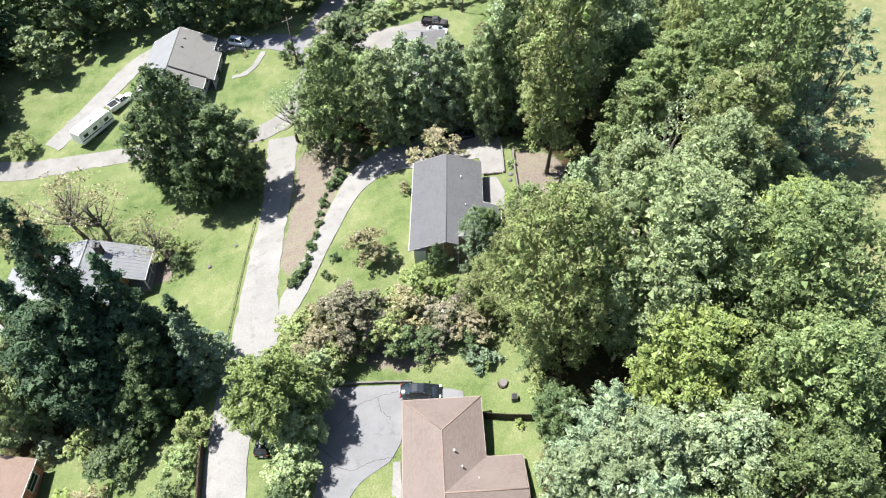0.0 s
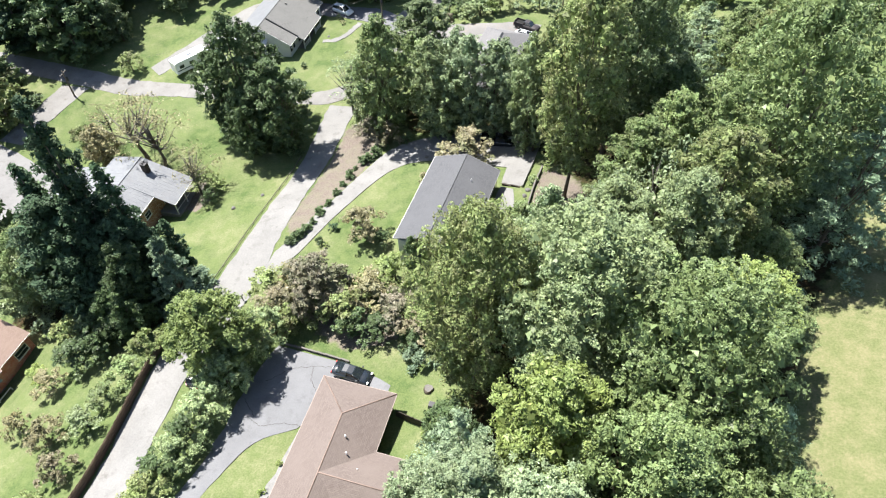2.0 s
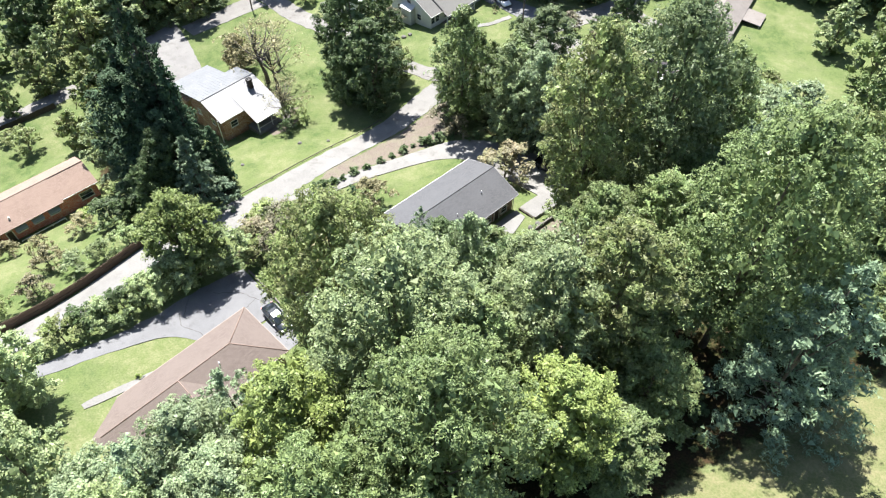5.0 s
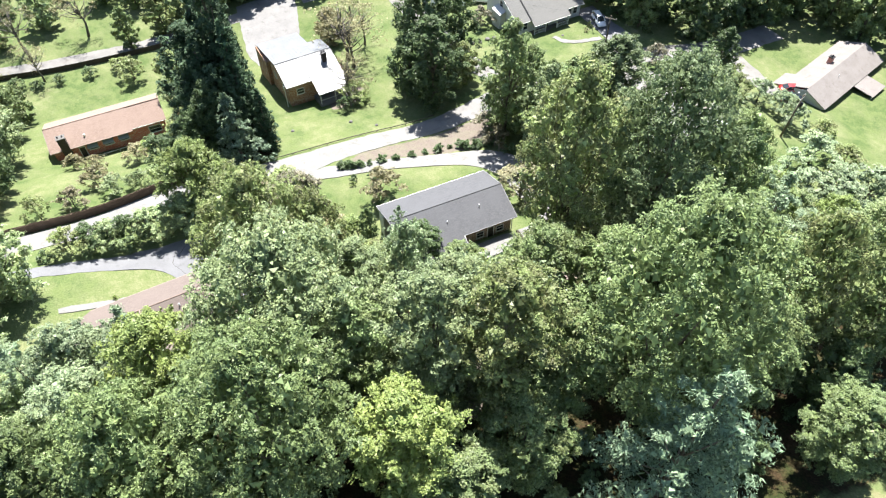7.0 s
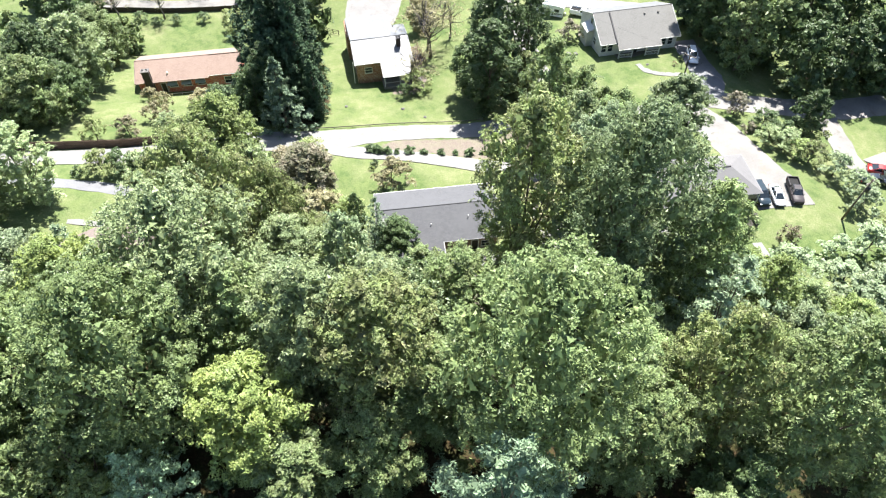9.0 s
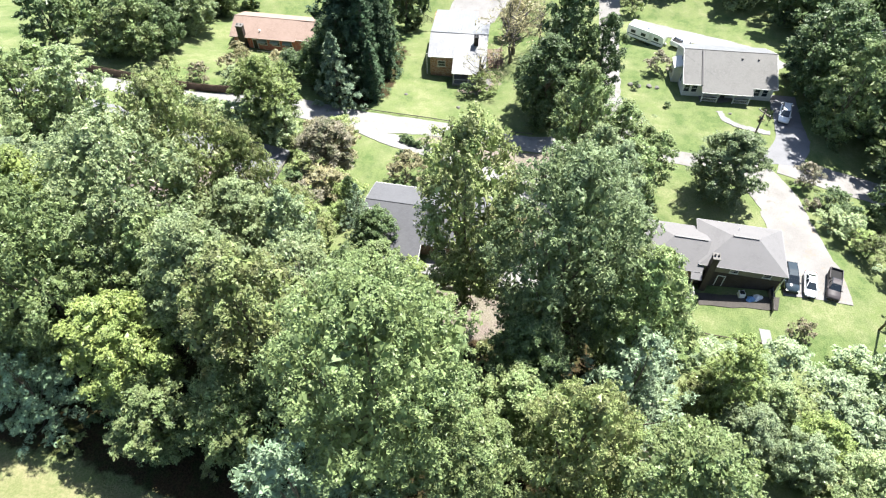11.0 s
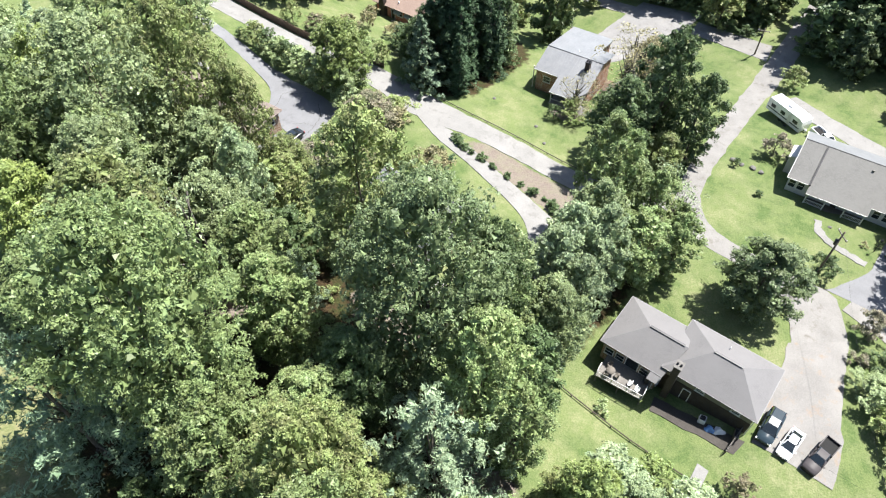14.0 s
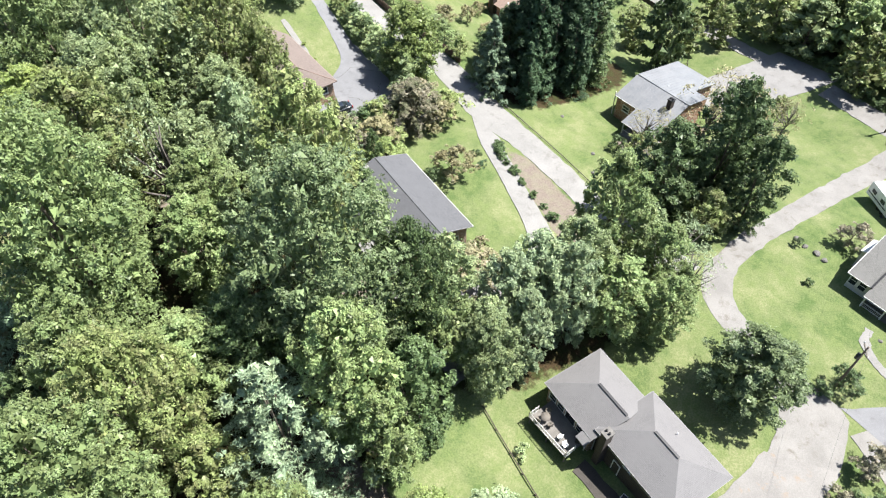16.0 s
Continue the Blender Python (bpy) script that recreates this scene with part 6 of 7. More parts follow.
def car(at, turn, paint, label, form="sedan", size=1.0):
    """A road vehicle facing its own +x, built on its wheels."""
    c = thing("pickup_truck" if form == "pickup" else "car", (at[0], at[1], land(*at) + 0.1), turn, label, "pickup truck" if form == "pickup" else "car", "parked cars")
    c.matrix_basis = c.matrix_basis @ Matrix.Scale(size, 4)
    W = 1.84
    L = {"sedan": 4.75, "suv": 4.75, "pickup": 5.5}[form]
    a = L / 2
    if form == "sedan":
        top = [(-a, 0.62), (-a + 0.1, 0.92), (-a + 0.75, 0.98), (-0.5, 0.95), (0.75, 0.92), (a - 0.5, 0.76), (a - 0.08, 0.62), (a, 0.5)]
        cabin_ = [(-a + 0.55, 0.96, 1.5), (-1.05, 1.4, 1.22), (-0.4, 1.46, 1.2), (0.35, 1.42, 1.2), (1.25, 0.9, 1.5)]
    elif form == "suv":
        top = [(-a, 0.7), (-a + 0.06, 1.02), (-a + 0.6, 1.05), (0, 1.03), (0.95, 1.02), (a - 0.5, 0.92), (a - 0.06, 0.75), (a, 0.55)]
        cabin_ = [(-a + 0.1, 1.04, 1.6), (-a + 0.45, 1.66, 1.3), (-0.6, 1.72, 1.3), (0.45, 1.68, 1.3), (1.3, 1.0, 1.58)]
    else:
        top = [(-a, 0.75), (-a + 0.05, 1.0), (-0.55, 1.0), (-0.5, 1.04), (0.9, 1.05), (a - 0.5, 1.0), (a - 0.06, 0.85), (a, 0.6)]
        cabin_ = [(-0.6, 1.02, 1.6), (-0.45, 1.7, 1.36), (0.1, 1.76, 1.36), (0.7, 1.7, 1.36), (1.35, 1.04, 1.56)]
    secs = []
    stations = sorted({x for x, _ in top} | {sd * (a - q) for sd in (-1, 1) for q in (0.2, 0.4, 0.75, 1.1)})
    for x in stations:
        z = float(np.interp(x, [p[0] for p in top], [p[1] for p in top]))
        k = 1 - (0.2 if form != "pickup" else 0.1) * max(0.0, (abs(x) - a + 0.8) / 0.8) ** 2.2
        secs.append(body_section(x, 0.26 if abs(x) < a - 0.3 else 0.34, z, W * k))
    part("body", loft(secs, True), paint, c)
    g = [[(x, -w / 2, z), (x, -w / 2 + 0.1, z + 0.02), (x, w / 2 - 0.1, z + 0.02), (x, w / 2, z)] for x, z, w in cabin_]
    lo = []
    for x, z, w in cabin_:
        base = 0.9
        lo.append([(x, -0.8, base), (x, -w / 2, z - 0.03), (x, -w / 2 + 0.1, z), (x, w / 2 - 0.1, z), (x, w / 2, z - 0.03), (x, 0.8, base)])
    part("cabin_glass", loft(lo), CAR_GLASS, c, "dark tinted glass")
    rf = [[(x + dx, -w / 2 + 0.06, z - 0.035), (x + dx, -w / 2 + 0.12, z + 0.015), (x + dx, w / 2 - 0.12, z + 0.015), (x + dx, w / 2 - 0.06, z - 0.035)] for (x, z, w), dx in zip(cabin_[1:4], (0.06, 0, -0.06))]
    part("roof", loft(rf), paint, c)
    for sd in (-1, 1):
        for i, k in ((1, 0), (3, 4)):
            p, q = cabin_[i], cabin_[k]
            part("pillar", Shape().tube([(p[0], sd * (p[2] / 2 - 0.02), p[1] - 0.01), (q[0], sd * (q[2] / 2 - 0.0), q[1] - 0.02)], [0.045, 0.055], 5), paint, c)
        mid = cabin_[2]
        part("pillar", Shape().tube([(mid[0], sd * (mid[2] / 2 + 0.0), mid[1] - 0.02), (mid[0], sd * 0.83, 0.94)], [0.04, 0.05], 5), paint, c)
        part("door_mirror", Shape().box(cabin_[4][0] - 0.3, sd * 0.98 - 0.09, 0.95, cabin_[4][0] - 0.14, sd * 0.98 + 0.09, 1.09), paint, c)
        part("headlight", Shape().box(a - 0.22, sd * 0.68 - 0.16, 0.58, a - 0.03, sd * 0.68 + 0.16, 0.72), LAMP_CLEAR, c)
        part("tail_light", Shape().box(-a - 0.01, sd * 0.72 - 0.13, 0.66, -a + 0.1, sd * 0.72 + 0.13, 0.86), LAMP_RED, c)
        for wx in (-a * 0.58, a * 0.6):
            wheel(c, wx, sd * 0.8, 0.36 if form != "sedan" else 0.33)
    part("front_bumper", Shape().box(a - 0.06, -0.78, 0.3, a + 0.05, 0.78, 0.46), IRON, c)
    part("rear_bumper", Shape().box(-a - 0.06, -0.78, 0.32, -a + 0.05, 0.78, 0.48), IRON, c)
    part("number_plate", Shape().box(-a - 0.075, -0.18, 0.5, -a - 0.05, 0.18, 0.6), PLASTIC_WHITE, c)
    if form == "pickup":
        bed = Shape().box(-a + 0.12, -0.78, 0.99, -0.72, 0.78, 1.01)
        part("bed_floor", bed, RUBBER, c, "dark open load bed")
        for sd in (-1, 1):
            part("bed_side", Shape().box(-a + 0.05, sd * 0.86 - 0.05, 0.95, -0.65, sd * 0.86 + 0.05, 1.32), paint, c)
        part("tailgate", Shape().box(-a + 0.0, -0.85, 0.95, -a + 0.09, 0.85, 1.32), paint, c)
    return c


car((-3.5, 36.15), -4, PAINT_BLACK, "glossy black sedan parked on asphalt by the brown house")
car((0.4, 111.9), -5, PAINT_SLATE, "dark slate sport utility car with roof rack on dusty parking", "suv")
car((1.2, 114.3), -11, PAINT_WHITE, "white sedan parked between two darker vehicles", "sedan", 0.87)
car((0.9, 117.4), -16, PAINT_TAN, "dark taupe pickup truck with open bed on dusty parking", "pickup", 0.92)
car((-38.7, 119.4), -17, PAINT_WHITE, "white estate car on the shaded drive", "suv")
car((-21.2, 32.2), 84, PAINT_BLACK, "dark car half hidden under a roadside tree", "suv")
car((3.4, 82.2), 8, PAINT_BLACK, "dark pickup truck in the shade behind the grey house", "pickup")
car((-3.2, 136.6), 60, PAINT_RED, "red sedan beside the white cottage")
car((-1.2, 133.4), 75, PAINT_BLACK, "black sedan near the white cottage")
car((-59.6, 104.6), 55, PAINT_WHITE, "white pickup truck hitched near the camper trailer", "pickup")


def camper():
    c = thing("camper_trailer", (-63.0, 97.6, land(-63, 97.6) + 0.1), 61, "long white camper trailer parked on the grass", "trailer")
    a, w = 3.9, 1.2
    prof = [(-a, 0.55), (-a, 2.75), (-a + 0.25, 2.98), (a - 0.9, 2.98), (a - 0.15, 2.7), (a, 1.9), (a - 0.1, 0.55)]
    s = Shape()
    n = len(prof)
    s.mesh_in([(x, -w, z) for x, z in prof] + [(x, w, z) for x, z in prof], [tuple(range(n)), tuple(range(2 * n - 1, n - 1, -1))] + [(i, n + i, n + (i + 1) % n, (i + 1) % n) for i in range(n)])
    part("body", s, PAINT_WHITE, c)
    part("stripe", Shape().box(-a + 0.2, -w - 0.015, 1.1, a - 0.3, -w, 1.3), PAINT_SLATE, c, "grey stripe")
    for x in (-2.6, -0.4, 2.4):
        f = part("window", Shape().box(x - 0.5, -w - 0.02, 1.55, x + 0.5, -w, 2.2), IRON, c)
        part("pane", Shape().box(x - 0.44, -w - 0.03, 1.61, x + 0.44, -w - 0.018, 2.14), GLASS_DARK, f)
    part("door", Shape().box(0.8, -w - 0.025, 0.75, 1.45, -w, 2.5), TRIM, c)
    for x in (-1.6, 1.2):
        part("roof_vent", Shape().box(x - 0.25, -0.25, 2.97, x + 0.25, 0.25, 3.12, inset=0.05), PLASTIC_WHITE, c)
    part("air_conditioner", Shape().box(-0.6, -0.4, 2.97, 0.4, 0.4, 3.25, inset=0.08), PLASTIC_WHITE, c)
    for sd in (-1, 1):
        for x in (-0.55, 0.3):
            wheel(c, x, sd * 1.05, 0.34)
    part("drawbar", Shape().tube([(a - 0.2, -0.5, 0.5), (a + 1.1, 0, 0.5), (a - 0.2, 0.5, 0.5)], [0.05, 0.05, 0.05], 6), IRON, c)
    part("gas_bottle", Shape().tube([(a + 0.25, 0, 0.5), (a + 0.25, 0, 1.05)], [0.16, 0.16], 10), PLASTIC_WHITE, c)
    part("step", Shape().box(0.85, -w - 0.4, 0.1, 1.4, -w - 0.05, 0.32), IRON, c)
    return c


camper()


# ---- fences, walls, poles ----
def fence(name, line, label, height, post_gap, rails, mat, boards=0.0, post=0.05, rail_h=0.09, thick=0.04):
    """A fence along a line on the ground: posts, rails and, where it has them, upright boards."""
    f = thing(name, (0, 0, 0), 0, label, "fence")
    for (ax, ay), (bx, by) in zip(line, line[1:]):
        d = math.hypot(bx - ax, by - ay)
        n = max(1, round(d / post_gap))
        ux, uy = (bx - ax) / d, (by - ay) / d
        ang = math.degrees(math.atan2(uy, ux))
        pts = [(ax + ux * d * i / n, ay + uy * d * i / n) for i in range(n + 1)]
        for x, y in pts[:-1] + ([pts[-1]] if (bx, by) == tuple(line[-1]) else []):
            part("post", Shape().box(-post, -post, -0.5, post, post, height + 0.1, pose(x, y, land(x, y), 0, 0, ang)), mat, f)
        for (x0, y0), (x1, y1) in zip(pts, pts[1:]):
            z0, z1 = land(x0, y0), land(x1, y1)
            for r in range(rails):
                zz = height * (r + 0.75) / rails
                part("rail", Shape().mesh_in([(x0, y0, z0 + zz), (x1, y1, z1 + zz), (x1, y1, z1 + zz + rail_h), (x0, y0, z0 + zz + rail_h), (x0 - uy * thick, y0 + ux * thick, z0 + zz), (x1 - uy * thick, y1 + ux * thick, z1 + zz), (x1 - uy * thick, y1 + ux * thick, z1 + zz + rail_h), (x0 - uy * thick, y0 + ux * thick, z0 + zz + rail_h)],
                                                      [(0, 1, 2, 3), (7, 6, 5, 4), (3, 2, 6, 7), (0, 4, 5, 1), (0, 3, 7, 4), (1, 5, 6, 2)]), mat, f)
            if boards:
                m = max(1, int(math.hypot(x1 - x0, y1 - y0) / boards))
                for i in range(m):
                    t = (i + 0.5) / m
                    x, y = x0 + (x1 - x0) * t, y0 + (y1 - y0) * t
                    hh = height + 0.03 * math.sin(i * 12.9 + x)
                    half, set_back = math.hypot(x1 - x0, y1 - y0) / m * 0.53, 0.03 * (i % 2)
                    part("board", Shape().box(-half, -0.06 - set_back, -0.15, half, -0.035 - set_back, hh, pose(x, y, z0 + (z1 - z0) * t, 0, 0, ang)), mat, f)
    return f


fence("board_fence", [(-29.0, 34.5), (-28.3, 29), (-27.6, 24), (-26.6, 17), (-26.0, 9), (-25.6, -4)], "dark weathered board fence along the concrete lane", 1.6, 2.4, 2, WOOD_BROWN, 0.3)
fence("rail_fence", [(8.8, 88.6), (9.6, 94.5), (10.4, 99.5), (10.9, 103.5), (11.2, 106.4)], "low dark rail fence across the sloping lawn", 0.28, 2.5, 1, WOOD_DARK, 0, 0.07, 0.12, 0.1)
fence("picket_fence", [(6.1, 108.7), (4.2, 109.0), (2.4, 109.3)], "pale weathered picket fence at the house corner", 1.0, 1.9, 2, WOOD_PALE, 0.16)
fence("back_fence", [(3.4, 32.2), (5.6, 31.6), (8.6, 30.9)], "dark board fence behind the brown house", 1.4, 1.8, 2, WOOD_DARK, 0.25)
fence("lane_fence", [(-91.8, -8), (-91.6, 6), (-90.4, 16), (-89.4, 28), (-88.3, 40)], "dark board fence beside the far lane", 1.2, 3.0, 2, WOOD_DARK, 0.4)
fence("verge_rail", [(-29.3, 47), (-29.35, 56), (-29.3, 65), (-29.25, 76)], "low timber edging between lane and lawn", 0.28, 3.0, 1, WOOD_GREY, 0, 0.06, 0.16)
fence("yard_fence", [(-77.5, 48.5), (-74.5, 50.8), (-71.5, 53.2)], "short dark rail fence behind the cabin", 1.2, 1.6, 3, WOOD_DARK)


def low_wall(name, line, height, mat, label, thick=0.22, piece=1.2):
    """A low retaining wall of separate timbers or blocks."""
    w = thing(name, (0, 0, 0), 0, label, "wall")
    rng = random.Random(len(line) * 7 + int(line[0][0]))
    for (ax, ay), (bx, by) in zip(line, line[1:]):
        d = math.hypot(bx - ax, by - ay)
        n = max(1, round(d / piece))
        ang = math.degrees(math.atan2(by - ay, bx - ax))
        for c in range(2):
            for i in range(n):
                t = (i + 0.5) / n
                x, y = ax + (bx - ax) * t, ay + (by - ay) * t
                L = d / n * 0.49
                o = rng.uniform(-0.015, 0.015)
                part("block", Shape().box(-L, -thick / 2 + o, -0.35 if c == 0 else height / 2 + 0.005, L, thick / 2 + o, height * (c + 1) / 2, pose(x, y, land(x, y), 0, 0, ang), 0.015), mat, w)
    return w


low_wall("timber_wall", [(-13.4, 38.5), (-9, 38.2), (-4.6, 37.8)], 0.42, WOOD_PALE, "low weathered timber wall edging the asphalt")
low_wall("garden_wall", [(9.95, 77.5), (9.75, 73.5), (9.55, 70.0)], 0.5, CONCRETE, "low pale block wall beside the parking pad")
low_wall("terrace_wall", [(11.5, 75.5), (11.2, 71), (11.1, 66.5), (10.9, 63.2)], 0.6, WOOD_PALE, "bleached timber terrace wall below the bare bank")
low_wall("pad_kerb", [(6.6, 70.25), (9.3, 69.95)], 0.25, WOOD_DARK, "dark timber kerb between pad and patio")


def pole(x, y, height, lean, turn, label, arms=1):
    p = thing("utility_pole", (x, y, land(x, y) - 0.3), turn, label, "utility pole", "utility poles")
    p.matrix_basis = p.matrix_basis @ pose(0, 0, 0, 0, lean, 0)
    part("shaft", Shape().tube([(0, 0, -0.4), (0, 0, height * 0.5), (0, 0, height)], [0.17, 0.14, 0.11], 10), BARK, p)
    for k in range(arms):
        part("crossarm", Shape().box(-0.06, -1.1, height - 0.7 - k * 0.8, 0.06, 1.1, height - 0.58 - k * 0.8), WOOD_GREY, p)
        for y2 in (-1.0, 0.0, 1.0):
            part("insulator", Shape().tube([(0, y2, height - 0.58 - k * 0.8), (0, y2, height - 0.38 - k * 0.8)], [0.05, 0.04], 8), PLASTIC_WHITE, p)
    part("transformer", Shape().tube([(0.32, 0, height - 2.3), (0.32, 0, height - 1.4)], [0.2, 0.2], 12), IRON, p)
    return p


POLES = [(6.6, 122.2, 9.0), (-26.2, 110.6, 10.3), (-84.5, 86.2, 6.5), (9.2, 80.4, 8.0)]
for i, (px_, py_, ph_) in enumerate(POLES):
    pole(px_, py_, ph_, (2.5, 1.0, 1.5, 1.0)[i], (20, -50, 10, 60)[i], ("weathered wooden utility pole among roadside bushes", "ivy-clad wooden utility pole beside the garden path", "wooden utility pole at the gravel junction", "slim wooden pole at the edge of the parking")[i])


def cable(a, b, sag, label):
    pts = [(a[0] + (b[0] - a[0]) * t, a[1] + (b[1] - a[1]) * t, a[2] + (b[2] - a[2]) * t - sag * 4 * t * (1 - t)) for t in (i / 14 for i in range(15))]
    return tagged(part("cable", Shape().tube(pts, [0.009] * 15, 4), IRON), label, "cable", "overhead cables")


def pole_top(i):
    return (POLES[i][0], POLES[i][1], land(POLES[i][0], POLES[i][1]) + POLES[i][2] - 0.7)


cable(pole_top(0), pole_top(1), 1.2, "thin black overhead cable between wooden poles")
cable(pole_top(1), pole_top(2), 1.4, "thin black overhead cable above the gravel road")
cable(pole_top(1), (-40.6, 113, -0.3), 0.4, "thin service cable running to the white house")
cable(pole_top(0), (2.6, 108.5, 1.8), 0.5, "thin service cable running to the hipped house")
cable(pole_top(3), (5.2, 70, 4.8), 0.4, "thin service cable running to the grey house")
cable(pole_top(2), (-54, 66, -2.6), 0.6, "thin service cable running to the cabin")


# ---- deck and garden things ----
def deck():
    d = thing("deck", (4.05, 95.6, -1.35), 0.5, "bleached wooden deck with white railing behind the house", "deck")
    x0, x1, y0, y1 = -2.3, 1.35, -2.9, 2.9
    n = 24
    for i in range(n):
        y = y0 + (y1 - y0) * (i + 0.5) / n
        part("board", Shape().box(x0, y - 0.115, -0.05, x1, y + 0.115, 0.0), WOOD_PALE, d)
    for x in (x0 + 0.1, 0, x1 - 0.1):
        part("joist", Shape().box(x - 0.05, y0, -0.25, x + 0.05, y1, -0.055), WOOD_GREY, d)
    for x in (x0 + 0.2, x1 - 0.1):
        for y in (y0 + 0.1, 0, y1 - 0.1):
            part("leg", Shape().box(x - 0.07, y - 0.07, -3.2, x + 0.07, y + 0.07, -0.06), WOOD_GREY, d)
    for ax, ay, bx, by in ((x1, y0, x1, y1), (0.0, y0, x1, y0), (0.0, y1, x1, y1)):
        L = math.hypot(bx - ax, by - ay)
        for zz in (0.12, 0.95):
            part("rail", Shape().tube([(ax, ay, zz), (bx, by, zz)], [0.045, 0.045], 4), TRIM, d)
        k = int(L / 0.22)
        for i in range(k + 1):
            x, y = ax + (bx - ax) * i / k, ay + (by - ay) * i / k
            part("baluster", Shape().box(x - 0.02, y - 0.02, 0.0, x + 0.02, y + 0.02, 0.95), TRIM, d)
        for i in range(4):
            x, y = ax + (bx - ax) * i / 3, ay + (by - ay) * i / 3
            part("rail_post", Shape().box(x - 0.05, y - 0.05, -0.05, x + 0.05, y + 0.05, 1.05), TRIM, d)
    return d


deck()


def garden_chair(x, y, z, turn, mat, label):
    c = thing("garden_chair", (x, y, z), turn, label, "chair", "deck chairs")
    part("seat", Shape().box(-0.27, -0.25, 0.38, 0.27, 0.25, 0.43), mat, c)
    part("backrest", Shape().box(-0.27, 0.2, 0.43, 0.27, 0.26, 0.95), mat, c)
    for a in (-0.24, 0.24):
        part("armrest", Shape().box(a - 0.03, -0.22, 0.62, a + 0.03, 0.22, 0.66), mat, c)
        for b in (-0.21, 0.21):
            part("leg", Shape().box(a - 0.025, b - 0.025, 0, a + 0.025, b + 0.025, 0.62 if b < 0 else 0.4), mat, c)
    return c


def round_table(x, y, z, mat, label):
    c = thing("garden_table", (x, y, z), 0, label, "table")
    part("tabletop", Shape().tube([(0, 0, 0.7), (0, 0, 0.74)], [0.55, 0.55], 18), mat, c)
    for k in range(3):
        a = k * math.tau / 3
        part("leg", Shape().tube([(0.1 * math.cos(a), 0.1 * math.sin(a), 0.7), (0.42 * math.cos(a), 0.42 * math.sin(a), 0)], [0.03, 0.03], 5), mat, c)
    return c


DZ = -1.35
round_table(4.2, 94.0, DZ, WOOD_GREY, "round weathered table on the wooden deck")
for cx, cy, ct in ((3.4, 93.6, 80), (4.9, 93.7, -70), (4.3, 94.9, 0)):
    garden_chair(cx, cy, DZ, ct, WOOD_GREY, "weathered garden chair on the wooden deck")
for cx, cy, ct in ((4.4, 96.6, 10), (4.6, 97.6, 170)):
    garden_chair(cx, cy, DZ, ct, PLASTIC_WHITE, "white plastic chair on the wooden deck")
grill = thing("grill", (3.0, 98.0, DZ), 20, "black covered grill standing on the deck", "grill")
part("lid", Shape().box(-0.35, -0.25, 0.85, 0.35, 0.25, 1.15, inset=0.1), IRON, grill)
part("cart", Shape().box(-0.35, -0.25, 0.08, 0.35, 0.25, 0.85), IRON, grill)


def unit(name, x, y, sx, sy, sz, mat, label, category, turn=0.0, cap=None, lift=0.1):
    """A boxy outdoor unit with a softened top and a lid or grille."""
    u = thing(name, (x, y, land(x, y) + lift), turn, label, category)
    part("case", Shape().box(-sx / 2, -sy / 2, 0, sx / 2, sy / 2, sz, inset=0.03), mat, u)
    part("grille", Shape().box(-sx * 0.38, -sy * 0.38, sz, sx * 0.38, sy * 0.38, sz + 0.03), cap or IRON, u)
    return u


unit("air_conditioner", 3.4, 105.3, 0.8, 0.8, 0.75, PLASTIC_WHITE, "white air conditioning unit on the stone patio", "appliance", 5)
unit("air_conditioner", 7.0, 33.8, 0.7, 0.7, 0.7, STONE, "grey air conditioning unit behind the brown house", "appliance", 0)
unit("storage_box", 3.2, 109.1, 1.2, 0.6, 0.6, WOOD_GREY, "weathered storage box by the house corner", "box", 3)


def tarp_pile(x, y, label, mat, r=0.9, seed=1):
    rng = np.random.default_rng(seed)
    c = thing("tarpaulin", (x, y, land(x, y) + 0.08), seed * 40, label, "cover")
    n, m = 14, 5
    vs = [(0, 0, 0.6)]
    for j in range(1, m + 1):
        for k in range(n):
            f = j / m
            rr = r * f * (1 + 0.25 * math.sin(3 * k * math.tau / n + seed)) * rng.uniform(0.9, 1.1)
            vs.append((rr * 1.4 * math.cos(k * math.tau / n), rr * math.sin(k * math.tau / n), 0.6 * (1 - f**1.6) + rng.uniform(-0.04, 0.06) * (j < m)))
    fs = [(0, 1 + k, 1 + (k + 1) % n) for k in range(n)] + [(1 + (j - 1) * n + k, 1 + j * n + k, 1 + j * n + (k + 1) % n, 1 + (j - 1) * n + (k + 1) % n) for j in range(1, m) for k in range(n)]
    part("cover", Shape().mesh_in(vs, fs, smooth=True), mat, c)
    return c


tarp_pile(4.0, 106.5, "crumpled pale blue plastic sheet over garden things", BLUE_TARP, 0.45, 2)
tarp_pile(3.7, 107.4, "crumpled pale plastic sheet on the patio", PLASTIC_WHITE, 0.5, 3)
tarp_pile(-45, 66.5, "grey sheet over a pile beside the cabin", STONE, 1.3, 5)


def stump(x, y, r, h, label):
    s = thing("stump", (x, y, land(x, y) - 0.05), 0, label, "stump")
    n = 16
    ring = lambda q, z: [(q * (1 + 0.1 * math.sin(3 * a) + 0.05 * math.sin(7 * a)) * math.cos(a), q * (1 + 0.1 * math.sin(3 * a)) * math.sin(a), z) for a in (k * math.tau / n for k in range(n))]
    part("bark", loft([ring(r * 1.3, -0.1), ring(r, h * 0.4), ring(r * 0.95, h)], True), BARK, s)
    part("cut_face", Shape().poly(ring(r * 0.93, h + 0.006)), WOOD_PALE, s)
    return s


stump(6.0, 35.9, 0.5, 0.5, "old grey tree stump on the lawn")
stump(-7.0, 76.9, 0.3, 0.35, "small cut stump beside the drive")


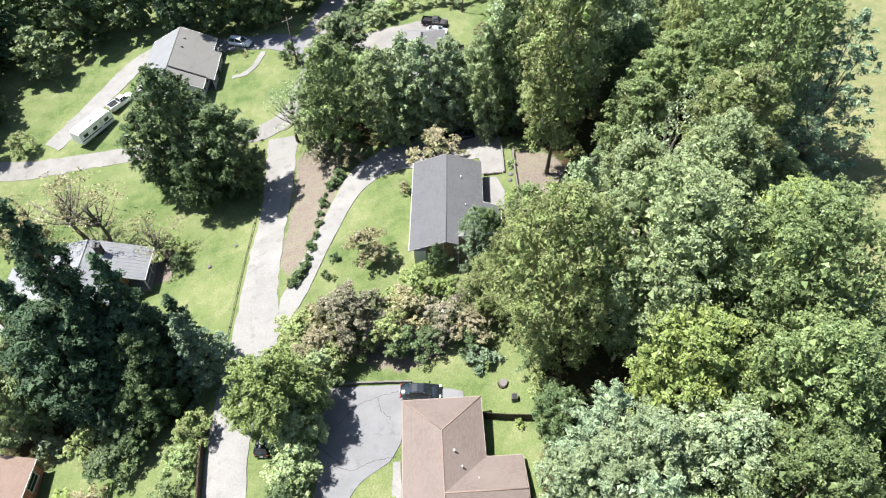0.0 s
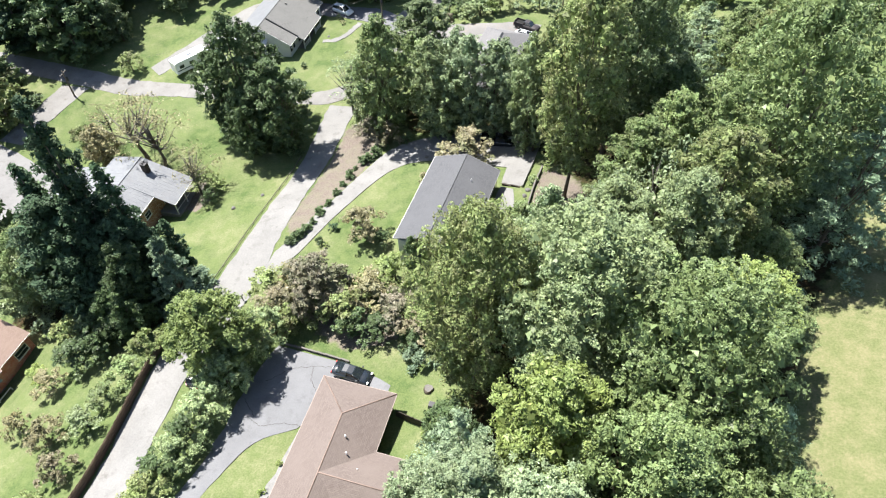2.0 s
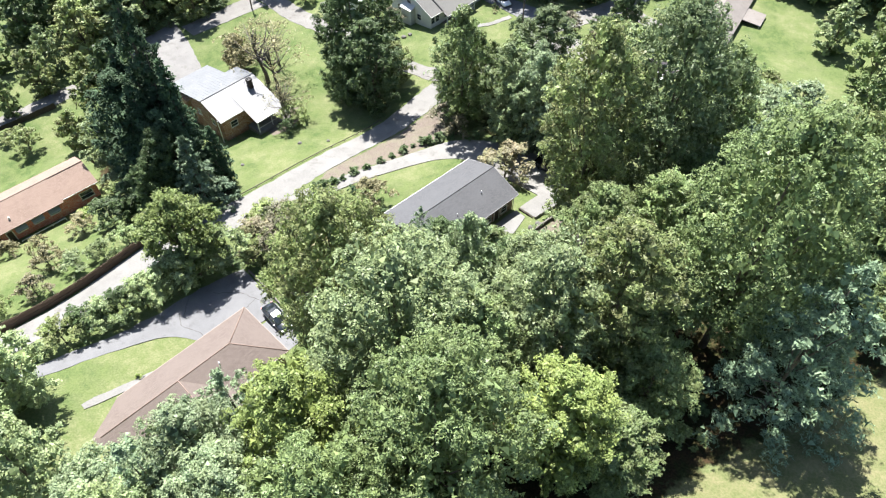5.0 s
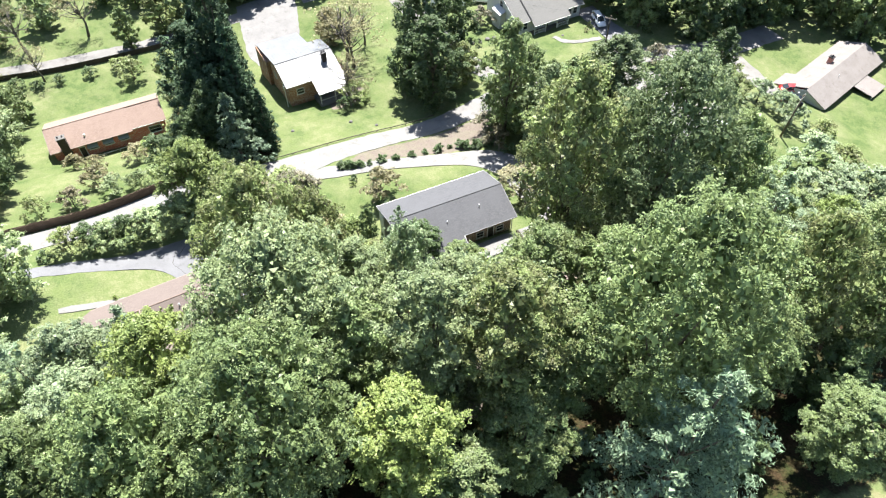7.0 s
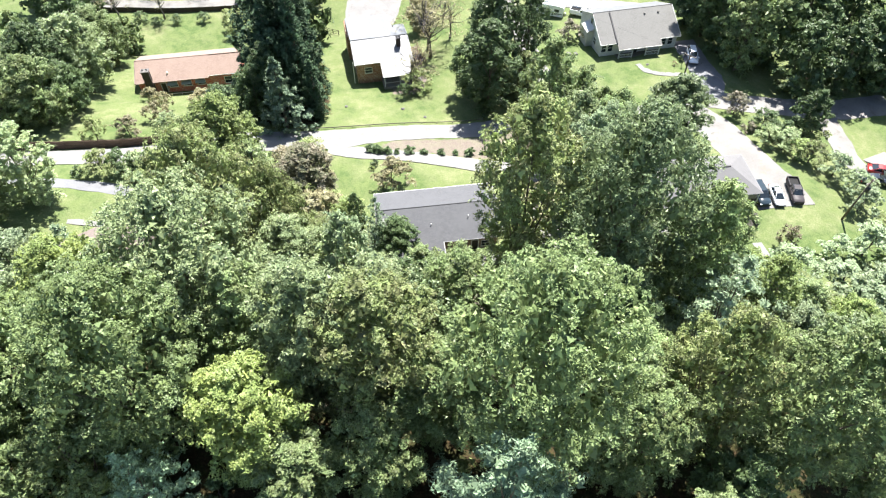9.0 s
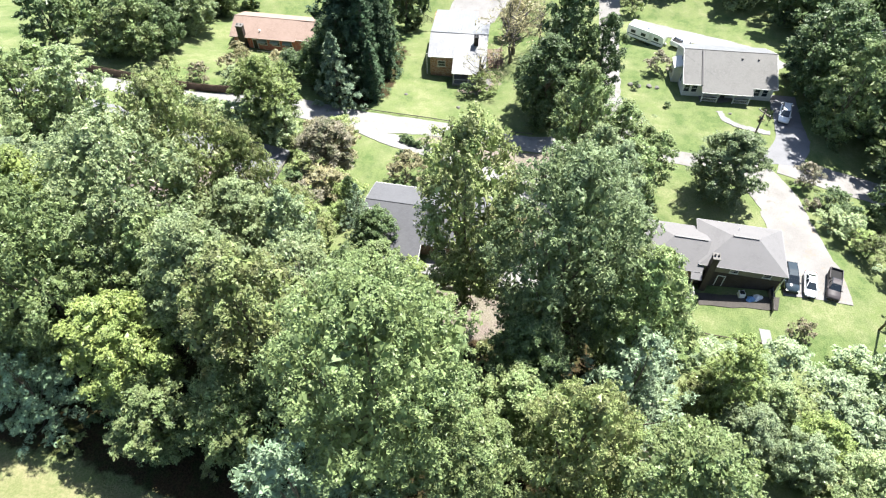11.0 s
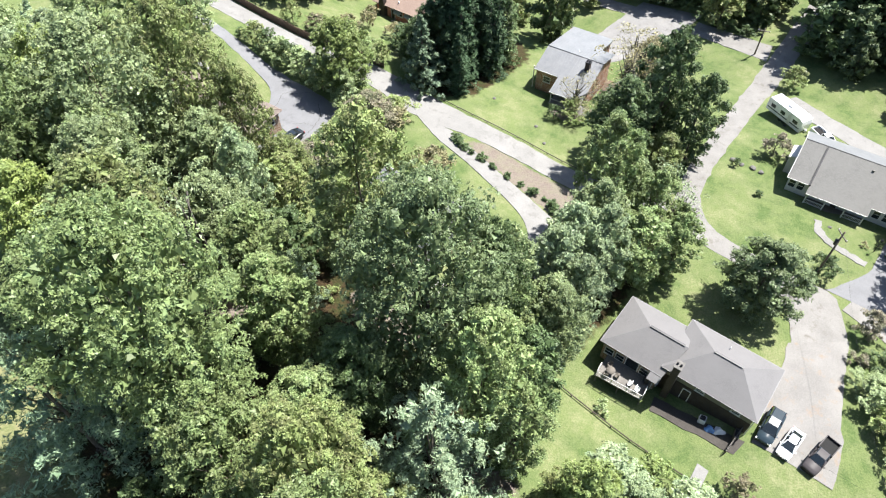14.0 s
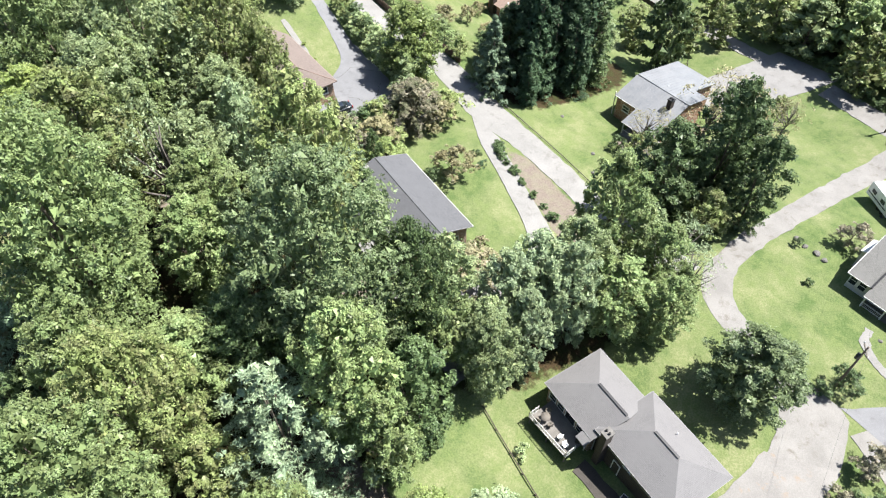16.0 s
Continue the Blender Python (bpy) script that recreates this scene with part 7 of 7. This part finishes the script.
def boulder(x, y, r, seed, label="grey garden stone lying on the grass"):
    bm = bmesh.new()
    bmesh.ops.create_icosphere(bm, subdivisions=2, radius=r)
    rng = random.Random(seed)
    off = Vector((seed * 1.7, seed * 0.3, 2))
    for v in bm.verts:
        v.co *= 1 + 0.35 * noise.noise(v.co / r * 0.9 + off)
        v.co.z *= 0.65
    me = bpy.data.meshes.new("stone")
    bm.to_mesh(me)
    bm.free()
    me.materials.append(STONE)
    ob = new("stone", me)
    ob.matrix_basis = pose(x, y, land(x, y) + r * 0.25, 0, 0, rng.uniform(0, 360))
    return tagged(ob, label, "stone", "garden stones")


for k, (bx_, by_, br_) in enumerate(((-45.4, 93.4, 0.5), (-45.0, 95, 0.4), (-45.2, 96.8, 0.5), (-44.8, 98.2, 0.45), (-35, 62.5, 0.35), (-37.5, 52.5, 0.3), (10.5, 69.5, 0.4), (10.3, 68.2, 0.35), (-31.5, 66, 0.3), (9.8, 61.5, 0.4), (-38.2, 110.2, 0.3))):
    boulder(bx_, by_, br_, k + 1)


def lamp_post(x, y, label):
    p = thing("yard_lamp", (x, y, land(x, y)), 0, label, "lamp")
    part("shaft", Shape().tube([(0, 0, -0.2), (0, 0, 2.2)], [0.05, 0.04], 8), IRON, p)
    part("lantern", Shape().box(-0.13, -0.13, 2.2, 0.13, 0.13, 2.55, inset=-0.03), GLASS_DARK, p)
    part("cap", Shape().box(-0.18, -0.18, 2.55, 0.18, 0.18, 2.7, inset=0.14), IRON, p)
    return p


lamp_post(-36.9, 116.6, "black yard lamp beside the white house path")


def mailbox(x, y, turn, label):
    p = thing("mailbox", (x, y, land(x, y)), turn, label, "mailbox")
    part("post", Shape().box(-0.05, -0.05, -0.3, 0.05, 0.05, 1.0), WOOD_GREY, p)
    part("box", Shape().box(-0.25, -0.09, 1.0, 0.25, 0.09, 1.22, inset=0.03), IRON, p)
    return p


mailbox(-22.7, 44.2, 90, "dark metal mailbox on a wooden post")


def cracks(lines, label):
    """Tar-filled cracks in the asphalt."""
    for line in lines:
        q = along(line, 24)
        rng = np.random.default_rng(int(abs(line[0][0] * 10)))
        q = q + rng.normal(0, 0.06, q.shape)
        s = Shape()
        w = 0.026
        vs = []
        for i, (x, y) in enumerate(q):
            t = q[min(i + 1, 23)] - q[max(i - 1, 0)]
            t = t / np.linalg.norm(t)
            for k in (-1, 1):
                X, Y = x - t[1] * w * k, y + t[0] * w * k
                vs.append((X, Y, land(X, Y) + 0.078))
        s.mesh_in(vs, [(2 * i, 2 * i + 2, 2 * i + 3, 2 * i + 1) for i in range(23)])
        tagged(part("crack", s, SHADE_AND_TAR), label, "crack", "asphalt cracks", "structure")


cracks([[(-13.5, 33), (-11, 35.5), (-8.5, 36.4), (-5.2, 36.9)], [(-8.6, 36.2), (-8.3, 34.6), (-7, 33.2)], [(-13.6, 28.2), (-11, 27.2), (-9, 28.4), (-6.4, 28.6)], [(-14.6, 30.2), (-12.4, 28.2)]], "dark tar-filled crack in grey asphalt")


# ---- the broken deck behind the cabin ----
def broken_deck():
    d = thing("deck", (-54.2, 67.6, land(-54.2, 67.6)), 8, "collapsed brown timber deck with loose pale boards behind the cabin", "deck")
    rng = random.Random(31)
    for i in range(13):
        y = -1.3 + i * 0.21
        part("board", Shape().box(-3.4 + rng.uniform(0, 1.6), y - 0.09, 0.5, 3.2 - rng.uniform(0, 1.8), y + 0.09, 0.54), WOOD_BROWN, d)
    for x in (-3.0, -1.0, 1.0, 3.0):
        part("joist", Shape().box(x - 0.05, -1.4, 0.34, x + 0.05, 1.5, 0.495), WOOD_BROWN, d)
        part("leg", Shape().box(x - 0.06, 1.38, -1.2, x + 0.06, 1.5, 1.35), WOOD_BROWN, d)
    for z in (0.85, 1.3):
        part("rail", Shape().box(-3.1, 1.39, z, 3.1, 1.47, z + 0.09), WOOD_BROWN, d)
    for k in range(9):
        a, l = rng.uniform(0, 180), rng.uniform(0.8, 1.7)
        part("loose_board", Shape().box(-l, -0.09, 0, l, 0.09, 0.035, pose(rng.uniform(-2.2, 2.2), rng.uniform(-0.9, 0.9), 0.56 + 0.04 * k, rng.uniform(-4, 4), rng.uniform(-4, 4), a)), WOOD_PALE if k % 2 else WOOD_BROWN, d)


broken_deck()
